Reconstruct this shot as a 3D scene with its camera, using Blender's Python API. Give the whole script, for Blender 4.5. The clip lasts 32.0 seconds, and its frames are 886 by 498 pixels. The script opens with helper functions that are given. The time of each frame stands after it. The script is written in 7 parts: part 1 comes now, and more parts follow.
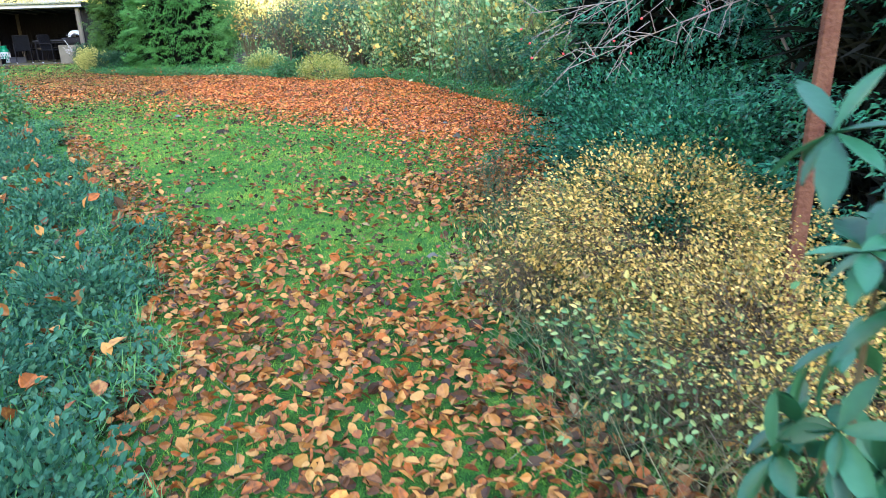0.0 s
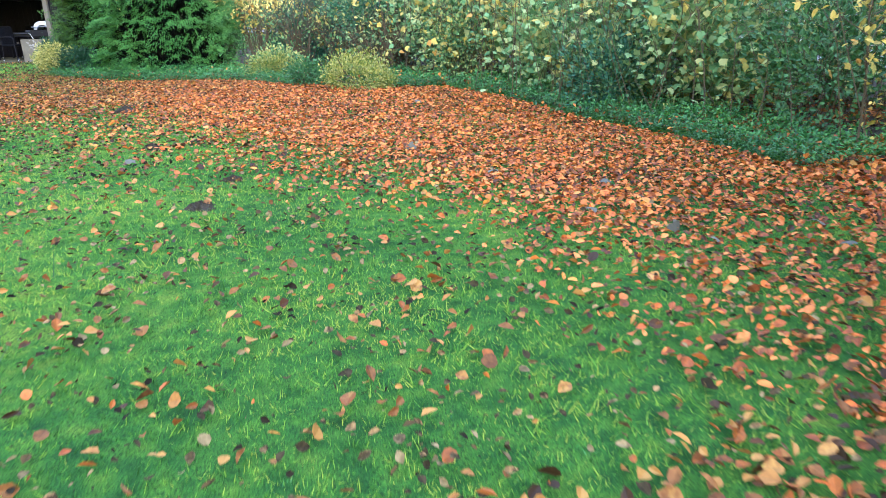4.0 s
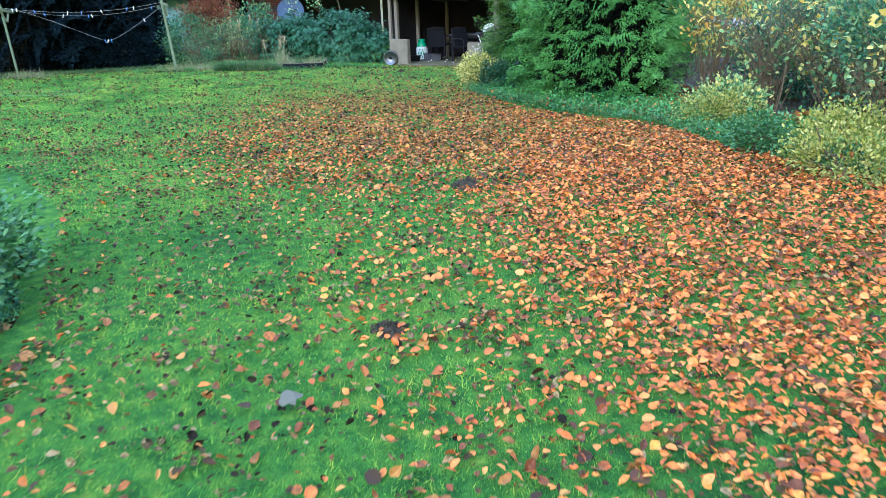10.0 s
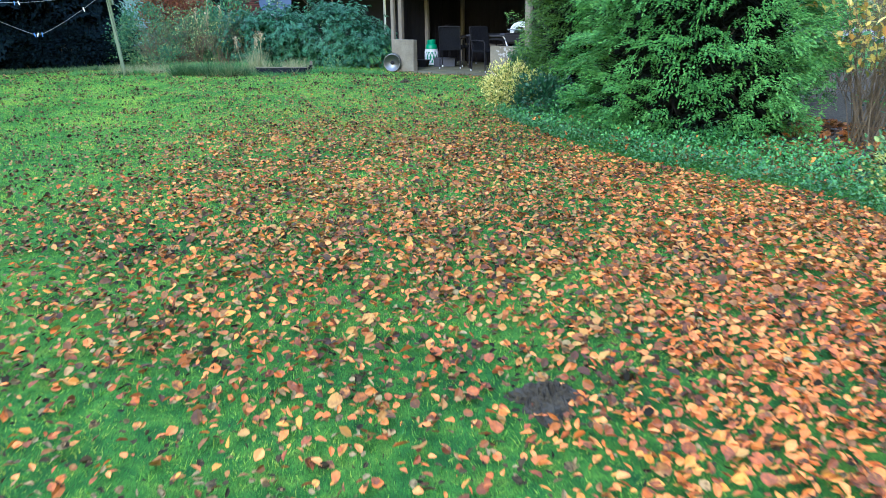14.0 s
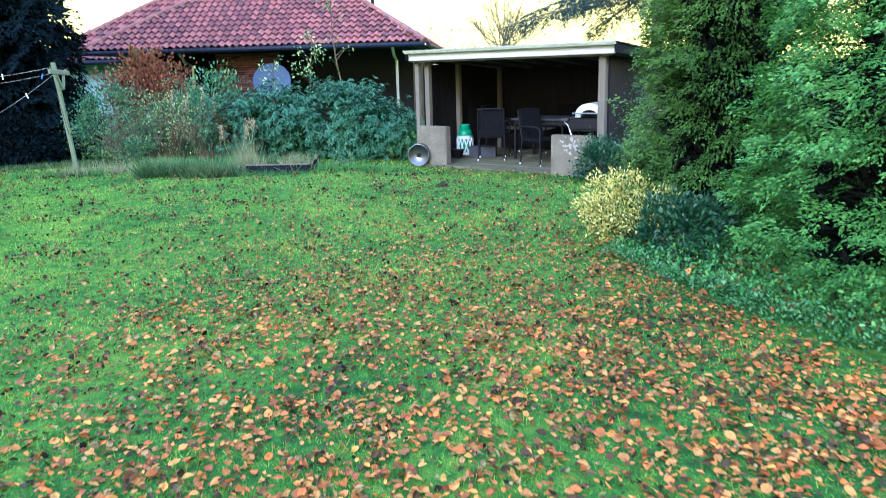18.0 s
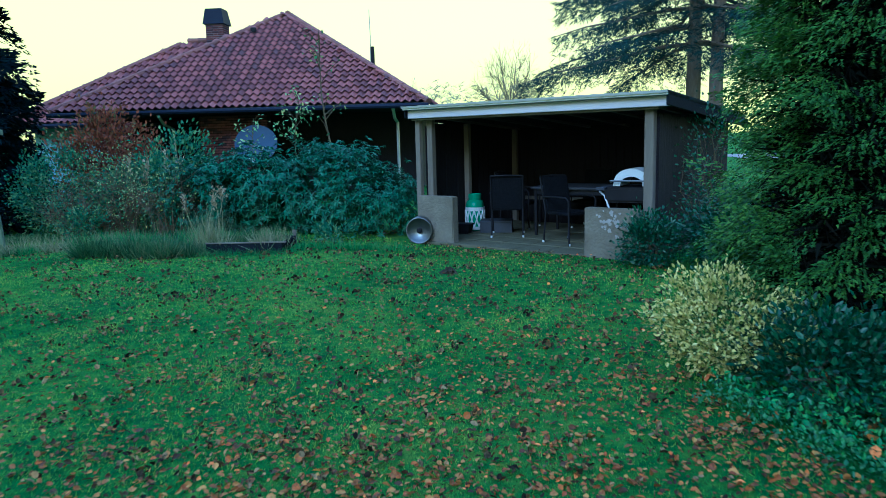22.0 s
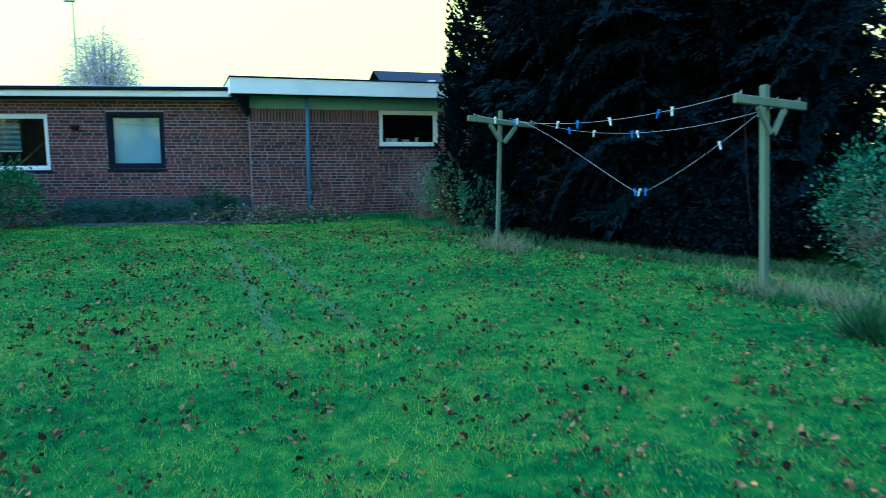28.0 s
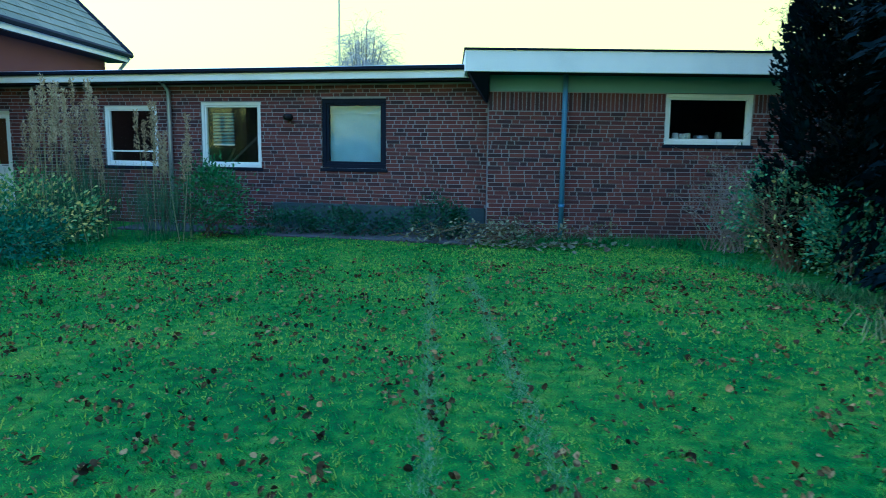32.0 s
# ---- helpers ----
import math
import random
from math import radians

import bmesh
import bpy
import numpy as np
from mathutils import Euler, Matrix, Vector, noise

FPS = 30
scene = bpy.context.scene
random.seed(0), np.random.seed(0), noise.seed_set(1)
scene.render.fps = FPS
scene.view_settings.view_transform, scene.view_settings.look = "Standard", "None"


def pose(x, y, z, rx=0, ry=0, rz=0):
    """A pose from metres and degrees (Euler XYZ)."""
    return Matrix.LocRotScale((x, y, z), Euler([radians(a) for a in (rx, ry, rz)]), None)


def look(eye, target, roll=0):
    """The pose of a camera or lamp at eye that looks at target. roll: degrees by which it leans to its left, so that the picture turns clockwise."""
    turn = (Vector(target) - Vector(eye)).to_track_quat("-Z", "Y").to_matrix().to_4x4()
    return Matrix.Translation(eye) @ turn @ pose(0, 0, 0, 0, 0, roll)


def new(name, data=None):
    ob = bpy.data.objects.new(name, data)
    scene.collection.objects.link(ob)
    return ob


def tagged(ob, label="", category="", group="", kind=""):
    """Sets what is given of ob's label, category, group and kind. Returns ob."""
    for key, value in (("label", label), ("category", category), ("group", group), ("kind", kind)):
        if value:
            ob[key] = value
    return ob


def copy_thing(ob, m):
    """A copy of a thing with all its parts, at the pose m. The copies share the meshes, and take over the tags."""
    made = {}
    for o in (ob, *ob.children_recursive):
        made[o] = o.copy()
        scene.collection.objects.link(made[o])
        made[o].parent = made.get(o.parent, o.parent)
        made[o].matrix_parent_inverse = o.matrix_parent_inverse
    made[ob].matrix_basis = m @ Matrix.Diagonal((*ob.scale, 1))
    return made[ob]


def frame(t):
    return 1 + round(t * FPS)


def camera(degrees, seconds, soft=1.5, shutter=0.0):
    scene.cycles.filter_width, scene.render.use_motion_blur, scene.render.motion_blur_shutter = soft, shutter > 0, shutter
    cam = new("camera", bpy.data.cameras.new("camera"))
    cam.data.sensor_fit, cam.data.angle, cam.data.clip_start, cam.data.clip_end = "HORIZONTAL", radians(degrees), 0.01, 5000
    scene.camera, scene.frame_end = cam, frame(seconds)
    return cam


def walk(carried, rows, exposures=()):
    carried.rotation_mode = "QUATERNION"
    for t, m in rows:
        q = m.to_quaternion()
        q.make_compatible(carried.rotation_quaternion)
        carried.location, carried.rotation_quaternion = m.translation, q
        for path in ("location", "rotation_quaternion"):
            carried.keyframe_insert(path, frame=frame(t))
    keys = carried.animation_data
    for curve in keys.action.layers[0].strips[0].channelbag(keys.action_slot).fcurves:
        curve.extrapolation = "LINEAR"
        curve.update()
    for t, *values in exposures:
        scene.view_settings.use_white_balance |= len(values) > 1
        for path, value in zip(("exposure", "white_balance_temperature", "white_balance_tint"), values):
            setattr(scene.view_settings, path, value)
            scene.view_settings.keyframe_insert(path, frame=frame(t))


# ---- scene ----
cam = camera(64.1, 32.0, soft=0.65, shutter=0.4)
PATH = [
    (0, (15.463, -27.344, 1.453), (16.518, -25.77, 0.814), -1.7),
    (0.5, (15.529, -27.0, 1.464), (16.587, -25.428, 0.825), -1.4),
    (1, (15.687, -26.511, 1.468), (16.745, -24.939, 0.828), -1.4),
    (1.5, (15.895, -25.986, 1.458), (16.949, -24.412, 0.817), -1.4),
    (2, (16.181, -25.33, 1.427), (17.228, -23.751, 0.785), -1.4),
    (2.5, (16.456, -24.648, 1.405), (17.498, -23.066, 0.762), -1.5),
    (3, (16.662, -24.003, 1.349), (17.705, -22.422, 0.706), -1.4),
    (3.5, (16.865, -23.375, 1.254), (17.909, -21.794, 0.612), -1.4),
    (5.5, (17.762, -21.783, 1.41), (18.778, -20.208, 0.713), -2.6),
    (6, (17.89, -21.683, 1.452), (18.911, -20.113, 0.75), -2.8),
    (6.5, (18.071, -21.431, 1.505), (19.091, -19.862, 0.8), -3.0),
    (7, (18.289, -21.07, 1.567), (19.256, -19.469, 0.86), -3.2),
    (7.5, (18.458, -20.723, 1.628), (19.206, -19.005, 0.93), -3.0),
    (8, (18.607, -20.368, 1.657), (19.037, -18.538, 0.975), -2.6),
    (8.5, (18.758, -20.102, 1.708), (19.001, -18.235, 1.033), -2.3),
    (9, (18.886, -19.814, 1.735), (18.888, -17.928, 1.069), -1.9),
    (9.5, (19.005, -19.462, 1.717), (18.904, -17.577, 1.057), -1.5),
    (10, (19.081, -18.953, 1.712), (18.963, -17.068, 1.054), -1.8),
    (10.5, (19.121, -18.422, 1.701), (18.998, -16.537, 1.045), -1.9),
    (11, (19.134, -17.96, 1.685), (19.009, -16.076, 1.026), -1.8),
    (11.5, (19.104, -17.471, 1.67), (18.981, -15.587, 1.01), -1.6),
    (12, (19.051, -16.961, 1.653), (18.928, -15.077, 0.992), -1.2),
    (12.5, (18.977, -16.421, 1.642), (18.852, -14.538, 0.981), -1.1),
    (13, (18.888, -15.899, 1.614), (18.761, -14.016, 0.952), -1.0),
    (13.5, (18.784, -15.367, 1.601), (18.657, -13.484, 0.938), -0.9),
    (14, (18.658, -14.8, 1.591), (18.534, -12.917, 0.928), -0.7),
    (14.5, (18.53, -14.225, 1.577), (18.395, -12.343, 0.914), -0.6),
    (16.5, (17.895, -12.228, 1.753), (17.783, -10.354, 1.063), -1.4),
    (17, (17.806, -11.656, 1.767), (17.688, -9.768, 1.118), -1.7),
    (17.1, (17.82, -11.589, 1.777), (17.693, -9.694, 1.151), -1.9),
    (17.5, (17.738, -11.3, 1.735), (17.616, -9.387, 1.165), -1.6),
    (18, (17.642, -11.022, 1.73), (17.523, -9.087, 1.24), -1.6),
    (18.5, (17.592, -10.798, 1.703), (17.473, -8.838, 1.323), -1.5),
    (19, (17.572, -10.709, 1.682), (17.453, -8.737, 1.368), -1.3),
    (19.5, (17.55, -10.602, 1.698), (17.429, -8.631, 1.381), -1.4),
    (20, (17.52, -10.412, 1.684), (17.399, -8.441, 1.367), -1.4),
    (20.5, (17.535, -10.121, 1.67), (17.41, -8.15, 1.354), -1.5),
    (21, (17.522, -9.727, 1.666), (17.398, -7.756, 1.35), -1.6),
    (21.5, (17.518, -9.22, 1.634), (17.39, -7.249, 1.322), -1.5),
    (22, (17.504, -8.68, 1.592), (17.373, -6.708, 1.285), -1.5),
    (22.5, (17.495, -8.157, 1.579), (17.361, -6.185, 1.273), -1.6),
    (23, (17.484, -7.632, 1.542), (17.309, -5.663, 1.242), -1.6),
    (23.5, (17.496, -7.097, 1.535), (17.138, -5.152, 1.24), -1.6),
    (24, (17.489, -6.667, 1.508), (16.955, -4.761, 1.221), -1.5),
    (24.5, (17.454, -6.468, 1.489), (16.701, -4.637, 1.205), -1.3),
    (25, (17.403, -6.257, 1.443), (16.442, -4.524, 1.171), -1.1),
    (25.5, (17.339, -6.036, 1.39), (16.142, -4.456, 1.126), -0.9),
    (26, (17.252, -5.741, 1.355), (15.765, -4.429, 1.098), -0.3),
    (26.5, (17.005, -5.346, 1.348), (15.439, -4.129, 1.094), -0.2),
    (28.5, (15.129, -3.583, 1.45), (13.217, -3.064, 1.177), -0.1),
    (29, (14.709, -3.268, 1.439), (12.789, -2.779, 1.169), 0.0),
    (29.5, (14.177, -3.157, 1.482), (12.254, -2.676, 1.211), 0.1),
    (30, (13.522, -3.137, 1.504), (11.598, -2.663, 1.231), 0.1),
    (30.5, (12.856, -3.149, 1.486), (10.927, -2.701, 1.212), 0.1),
    (31, (12.18, -3.128, 1.481), (10.216, -2.87, 1.204), 0.3),
    (31.5, (11.702, -3.177, 1.452), (9.722, -3.106, 1.178), 0.6),
    (32, (11.453, -3.369, 1.449), (9.473, -3.383, 1.17), 0.7),
]
EXPOSURE = [(0, 1.6, 5150, 20), (4, 1.58, 5150, 20), (9, 1.55, 4950, 14), (13, 1.58, 4930, 13), (16, 1.64, 4980, 16), (18, 1.72, 4820, 18), (18.6, 1.33, 4620, 7), (19.2, 0.98, 4330, 1), (20, 0.58, 4060, 0), (23, 0.22, 3840, 0), (24.2, 0.14, 3820, 0), (25.8, 0.58, 3880, -2), (27, 0.6, 3890, -4), (32, 0.42, 3900, -5)]
walk(cam, [(t, look(eye, target, roll)) for t, eye, target, roll in PATH], exposures=EXPOSURE)
scene.view_settings.exposure = 0.0

# ---------- sky and sun ----------
world = bpy.data.worlds.new("overcast_sky")
scene.world = world
world.use_nodes = True
wn, wl = world.node_tree.nodes, world.node_tree.links
bg = wn["Background"]
sky = wn.new("ShaderNodeTexSky")
sky.sky_type = "NISHITA"
sky.sun_disc = False
sky.sun_elevation, sky.sun_rotation = radians(24), radians(200)
sky.air_density, sky.dust_density, sky.ozone_density = 1.2, 2.0, 2.0
place = wn.new("ShaderNodeTexCoord")
parts_xyz = wn.new("ShaderNodeSeparateXYZ")
wl.new(place.outputs["Generated"], parts_xyz.inputs[0])
height = wn.new("ShaderNodeMapRange")
height.interpolation_type = "SMOOTHSTEP"
height.inputs[1].default_value, height.inputs[2].default_value = 0.18, 0.62
wl.new(parts_xyz.outputs[2], height.inputs[0])
cloud = wn.new("ShaderNodeMix")
cloud.data_type = "RGBA"
cloud.inputs[6].default_value = (14.4, 11.4, 1.95, 1)
cloud.inputs[7].default_value = (9.3, 11.0, 14.5, 1)
wl.new(height.outputs[0], cloud.inputs[0])
haze = wn.new("ShaderNodeMix")
haze.data_type = "RGBA"
haze.inputs[0].default_value = 0.8
wl.new(sky.outputs[0], haze.inputs[6])
wl.new(cloud.outputs[2], haze.inputs[7])
wl.new(haze.outputs[2], bg.inputs[0])
bg.inputs[1].default_value = 0.12
sun = new("sun", bpy.data.lights.new("sun", "SUN"))
sun.data.energy, sun.data.angle, sun.data.color = 1.3, radians(20), (1.0, 0.96, 0.90)
sun.matrix_world = look((-5.0, -14, 8.5), (0, 0, 0))

R = np.random.default_rng(11)


def smooth(v, a, b):
    t = np.clip((np.asarray(v, float) - a) / (b - a), 0, 1)
    return t * t * (3 - 2 * t)


def ground_z(x, y):
    """The height of the lawn: a little higher towards the back, lower along the eastern bed."""
    x, y = np.asarray(x, float), np.asarray(y, float)
    rise = 0.11 * smooth(y, -5, 0.3) * smooth(x, 2.0, 5.0)
    rise = rise * (1 - 0.3 * smooth(x, 15.0, 16.2) * smooth(y, -0.4, 0.8))
    dip = 0.14 * smooth(x, 18.5, 21.8) * smooth(-y, 12, 17)
    return rise - dip + 0.012 * np.sin(x * 1.7 + y * 0.6) * np.sin(y * 1.3 - x * 0.4)


# ---------- materials ----------
def ramp(nodes, cols):
    r = nodes.new("ShaderNodeValToRGB")
    while len(r.color_ramp.elements) < len(cols):
        r.color_ramp.elements.new(0.5)
    for n, (e, c) in enumerate(zip(r.color_ramp.elements, cols)):
        e.position, e.color = n / max(1, len(cols) - 1), (*c, 1)
    return r


def math_node(nodes, op, a=None, b=None):
    m = nodes.new("ShaderNodeMath")
    m.operation = op
    for n, v in ((0, a), (1, b)):
        if isinstance(v, (int, float)):
            m.inputs[n].default_value = v
    return m


def surface(name, cols, rough=0.8, scale=3.0, fine=40.0, bump=0.3, metal=0.0, spec=0.35, stretch=(1, 1, 1), pieces=0.0, depth=0.02):
    """Colour between the given ones by noise at two scales, with bump; pieces: varied from piece to piece as well."""
    m = bpy.data.materials.new(name)
    m.use_nodes = True
    n, l = m.node_tree.nodes, m.node_tree.links
    p = n["Principled BSDF"]
    p.inputs["Roughness"].default_value, p.inputs["Metallic"].default_value = rough, metal
    p.inputs["Specular IOR Level"].default_value = spec
    co, mp = n.new("ShaderNodeTexCoord"), n.new("ShaderNodeMapping")
    mp.inputs["Scale"].default_value = stretch
    l.new(co.outputs["Object"], mp.inputs[0])
    a, b = n.new("ShaderNodeTexNoise"), n.new("ShaderNodeTexNoise")
    a.inputs["Scale"].default_value, b.inputs["Scale"].default_value = scale, fine
    a.inputs["Detail"].default_value, b.inputs["Detail"].default_value = 4, 3
    l.new(mp.outputs[0], a.inputs[0]), l.new(mp.outputs[0], b.inputs[0])
    mixv = math_node(n, "MULTIPLY_ADD")
    mixv.inputs[1].default_value = 0.45
    l.new(b.outputs[0], mixv.inputs[0])
    half = math_node(n, "MULTIPLY_ADD", None, 1.3)
    half.inputs[2].default_value = -0.38
    l.new(a.outputs[0], half.inputs[0])
    l.new(half.outputs[0], mixv.inputs[2])
    last = mixv
    if pieces:
        geo, info = n.new("ShaderNodeNewGeometry"), n.new("ShaderNodeObjectInfo")
        add = math_node(n, "ADD")
        l.new(geo.outputs["Random Per Island"], add.inputs[0]), l.new(info.outputs["Random"], add.inputs[1])
        fr = math_node(n, "FRACT")
        l.new(add.outputs[0], fr.inputs[0])
        mix = n.new("ShaderNodeMix")
        mix.inputs[0].default_value = pieces
        l.new(last.outputs[0], mix.inputs[2]), l.new(fr.outputs[0], mix.inputs[3])
        last = mix
    r = ramp(n, cols)
    l.new(last.outputs[0], r.inputs[0])
    l.new(r.outputs[0], p.inputs["Base Color"])
    if bump:
        bp = n.new("ShaderNodeBump")
        bp.inputs["Strength"].default_value, bp.inputs["Distance"].default_value = bump, depth
        l.new(b.outputs[0], bp.inputs["Height"])
        l.new(bp.outputs[0], p.inputs["Normal"])
    return m


def leafy(name, cols, rough=0.55, thin=0.25, spec=0.3, patch=0.8, amp=1.3, grain=55, grain_amp=0.3):
    """Leaves: a colour for each leaf, shifted in patches, with some light let through."""
    m = bpy.data.materials.new(name)
    m.use_nodes = True
    n, l = m.node_tree.nodes, m.node_tree.links
    p, out = n["Principled BSDF"], n["Material Output"]
    p.inputs["Roughness"].default_value = rough
    p.inputs["Specular IOR Level"].default_value = spec
    geo, co, no = n.new("ShaderNodeNewGeometry"), n.new("ShaderNodeTexCoord"), n.new("ShaderNodeTexNoise")
    no.inputs["Scale"].default_value, no.inputs["Detail"].default_value = patch, 3
    l.new(co.outputs["Object"], no.inputs[0])
    sub = math_node(n, "MULTIPLY_ADD", None, amp)
    sub.inputs[2].default_value = -0.5 * amp
    l.new(no.outputs[0], sub.inputs[0])
    add = math_node(n, "ADD")
    l.new(geo.outputs["Random Per Island"], add.inputs[0]), l.new(sub.outputs[0], add.inputs[1])
    fine = n.new("ShaderNodeTexNoise")
    fine.inputs["Scale"].default_value = grain
    l.new(co.outputs["Object"], fine.inputs[0])
    add2 = math_node(n, "MULTIPLY_ADD", None, grain_amp)
    l.new(fine.outputs[0], add2.inputs[0]), l.new(add.outputs[0], add2.inputs[2])
    add3 = math_node(n, "SUBTRACT", None, grain_amp / 2)
    l.new(add2.outputs[0], add3.inputs[0])
    r = ramp(n, cols)
    l.new(add3.outputs[0], r.inputs[0])
    l.new(r.outputs[0], p.inputs["Base Color"])
    bp = n.new("ShaderNodeBump")
    bp.inputs["Strength"].default_value, bp.inputs["Distance"].default_value = 0.25, 0.004
    l.new(fine.outputs[0], bp.inputs["Height"])
    l.new(bp.outputs[0], p.inputs["Normal"])
    if thin:
        tr, mx = n.new("ShaderNodeBsdfTranslucent"), n.new("ShaderNodeMixShader")
        mx.inputs[0].default_value = thin
        l.new(r.outputs[0], tr.inputs[0])
        l.new(p.outputs[0], mx.inputs[1]), l.new(tr.outputs[0], mx.inputs[2])
        l.new(mx.outputs[0], out.inputs[0])
    return m


def turf(name):
    """Short turf and moss: yellower and bluer patches, with fine dark gaps between the shoots."""
    m = bpy.data.materials.new(name)
    m.use_nodes = True
    n, l = m.node_tree.nodes, m.node_tree.links
    p = n["Principled BSDF"]
    p.inputs["Roughness"].default_value = 0.95
    p.inputs["Specular IOR Level"].default_value = 0.1
    co = n.new("ShaderNodeTexCoord")
    tex = []
    for scale, detail in ((0.55, 4), (9.0, 3), (170, 5)):
        t = n.new("ShaderNodeTexNoise")
        t.inputs["Scale"].default_value, t.inputs["Detail"].default_value = scale, detail
        l.new(co.outputs["Object"], t.inputs[0])
        tex.append(t)
    both = n.new("ShaderNodeMix")
    both.inputs[0].default_value = 0.58
    l.new(tex[0].outputs[0], both.inputs[2]), l.new(tex[1].outputs[0], both.inputs[3])
    wide = n.new("ShaderNodeMapRange")
    wide.inputs[1].default_value, wide.inputs[2].default_value = 0.36, 0.64
    l.new(both.outputs[0], wide.inputs[0])
    hue = ramp(n, [(0.024, 0.094, 0.017), (0.047, 0.165, 0.021), (0.092, 0.235, 0.024), (0.17, 0.29, 0.029)])
    l.new(wide.outputs[0], hue.inputs[0])
    gap = n.new("ShaderNodeMapRange")
    gap.inputs[1].default_value, gap.inputs[2].default_value = 0.34, 0.60
    l.new(tex[2].outputs[0], gap.inputs[0])
    mix = n.new("ShaderNodeMix")
    mix.data_type = "RGBA"
    mix.inputs[6].default_value = (0.012, 0.036, 0.012, 1)
    l.new(gap.outputs[0], mix.inputs[0]), l.new(hue.outputs[0], mix.inputs[7])
    l.new(mix.outputs[2], p.inputs["Base Color"])
    bp = n.new("ShaderNodeBump")
    bp.inputs["Strength"].default_value, bp.inputs["Distance"].default_value = 0.9, 0.02
    l.new(tex[2].outputs[0], bp.inputs["Height"])
    l.new(bp.outputs[0], p.inputs["Normal"])
    return m


def glassy(name):
    m = bpy.data.materials.new(name)
    m.use_nodes = True
    n, l = m.node_tree.nodes, m.node_tree.links
    p = n["Principled BSDF"]
    p.inputs["Base Color"].default_value = (0.9, 0.95, 0.95, 1)
    p.inputs["Roughness"].default_value = 0.03
    p.inputs["Transmission Weight"].default_value = 1.0
    p.inputs["IOR"].default_value = 1.45
    return m


M_SOIL = turf("lawn_turf")
M_GRASS = leafy("grass_blades", [(0.0252, 0.0840, 0.0157), (0.0525, 0.1600, 0.0235), (0.0966, 0.2500, 0.0314), (0.1522, 0.3350, 0.0381), (0.2363, 0.4000, 0.0426), (0.3465, 0.4300, 0.0560)], 0.7, 0.3, 0.1, 0.9, 2.2, 10, 1.6)
M_TUSSOCK = leafy("tussock_blades", [(0.0133, 0.0650, 0.0188), (0.0250, 0.1217, 0.0316), (0.0499, 0.1948, 0.0379), (0.0832, 0.2434, 0.0505), (0.1330, 0.2759, 0.0757)], 0.5, 0.3, 0.35, 1.1, 1.6)
M_DRYGRASS = leafy("dry_grass", [(0.1312, 0.1520, 0.0630), (0.2296, 0.2375, 0.1170), (0.2952, 0.2945, 0.1710), (0.0820, 0.1615, 0.0540)], 0.8, 0.25, 0.1)
M_LONGGRASS = leafy("long_grass", [(0.0297, 0.0840, 0.0358), (0.0503, 0.1120, 0.0547), (0.1008, 0.1400, 0.0867), (0.0420, 0.1063, 0.0485)], 0.8, 0.25, 0.1)
M_MOUNDGRASS = leafy("tussock_grass", [(0.012, 0.042, 0.014), (0.026, 0.075, 0.024), (0.05, 0.12, 0.036), (0.095, 0.16, 0.06), (0.17, 0.19, 0.09)], 0.7, 0.2, 0.15, 2.0, 0.8)
M_FALL = leafy("fallen_orange", [(0.0558, 0.0210, 0.0068), (0.1677, 0.0478, 0.0114), (0.3578, 0.1005, 0.0192), (0.5365, 0.1676, 0.0325), (0.6483, 0.2490, 0.0572), (0.5588, 0.1436, 0.0192), (0.2906, 0.0766, 0.0192), (0.0894, 0.0363, 0.0123), (0.6035, 0.2395, 0.0306)], 0.65, 0.1, 0.3, 1.3, 0.9)
M_FALL_TAN = leafy("fallen_tan", [(0.0260, 0.0130, 0.0035), (0.0777, 0.0313, 0.0071), (0.1898, 0.0797, 0.0163), (0.3195, 0.1517, 0.0304), (0.3799, 0.2081, 0.0443), (0.1468, 0.0503, 0.0111), (0.3109, 0.0953, 0.0113), (0.0432, 0.0234, 0.0060)], 0.65, 0.1, 0.3, 1.3)
M_FALL_DARK = leafy("fallen_dark", [(0.011, 0.010, 0.006), (0.024, 0.020, 0.010), (0.055, 0.042, 0.020), (0.018, 0.015, 0.008), (0.12, 0.09, 0.04), (0.24, 0.18, 0.08), (0.04, 0.03, 0.014), (0.09, 0.06, 0.022), (0.30, 0.19, 0.075), (0.016, 0.013, 0.007)], 0.85, 0.05, 0.08, 1.3)
M_FALL_GREY = leafy("fallen_grey", [(0.0525, 0.0540, 0.0358), (0.0975, 0.0960, 0.0650), (0.0750, 0.0750, 0.0553), (0.1275, 0.1200, 0.0845)], 0.7, 0.05, 0.3)
M_THUJA = leafy("thuja_sprays", [(0.0189, 0.0549, 0.0079), (0.0359, 0.0935, 0.0107), (0.0564, 0.1320, 0.0143), (0.0961, 0.1872, 0.0186)], 0.65, 0.15, 0.25)
M_THUJA_LIGHT = leafy("golden_thuja_sprays", [(0.0247, 0.0982, 0.0199), (0.0502, 0.1669, 0.0276), (0.0838, 0.2359, 0.0388), (0.1260, 0.2944, 0.0578)], 0.65, 0.15, 0.25)
# Near black: the shade deep inside the evergreens is put into this colour.
M_INNER = leafy("inner_shade_sprays", [(0.002, 0.004, 0.003), (0.004, 0.007, 0.005), (0.009, 0.009, 0.006)], 0.8, 0.05, 0.1)
# Far below real cypress green: the crowns' deep shade is put into the colour.
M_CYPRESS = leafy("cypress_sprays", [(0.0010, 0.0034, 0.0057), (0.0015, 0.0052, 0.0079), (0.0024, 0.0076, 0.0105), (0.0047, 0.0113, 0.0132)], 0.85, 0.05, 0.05)
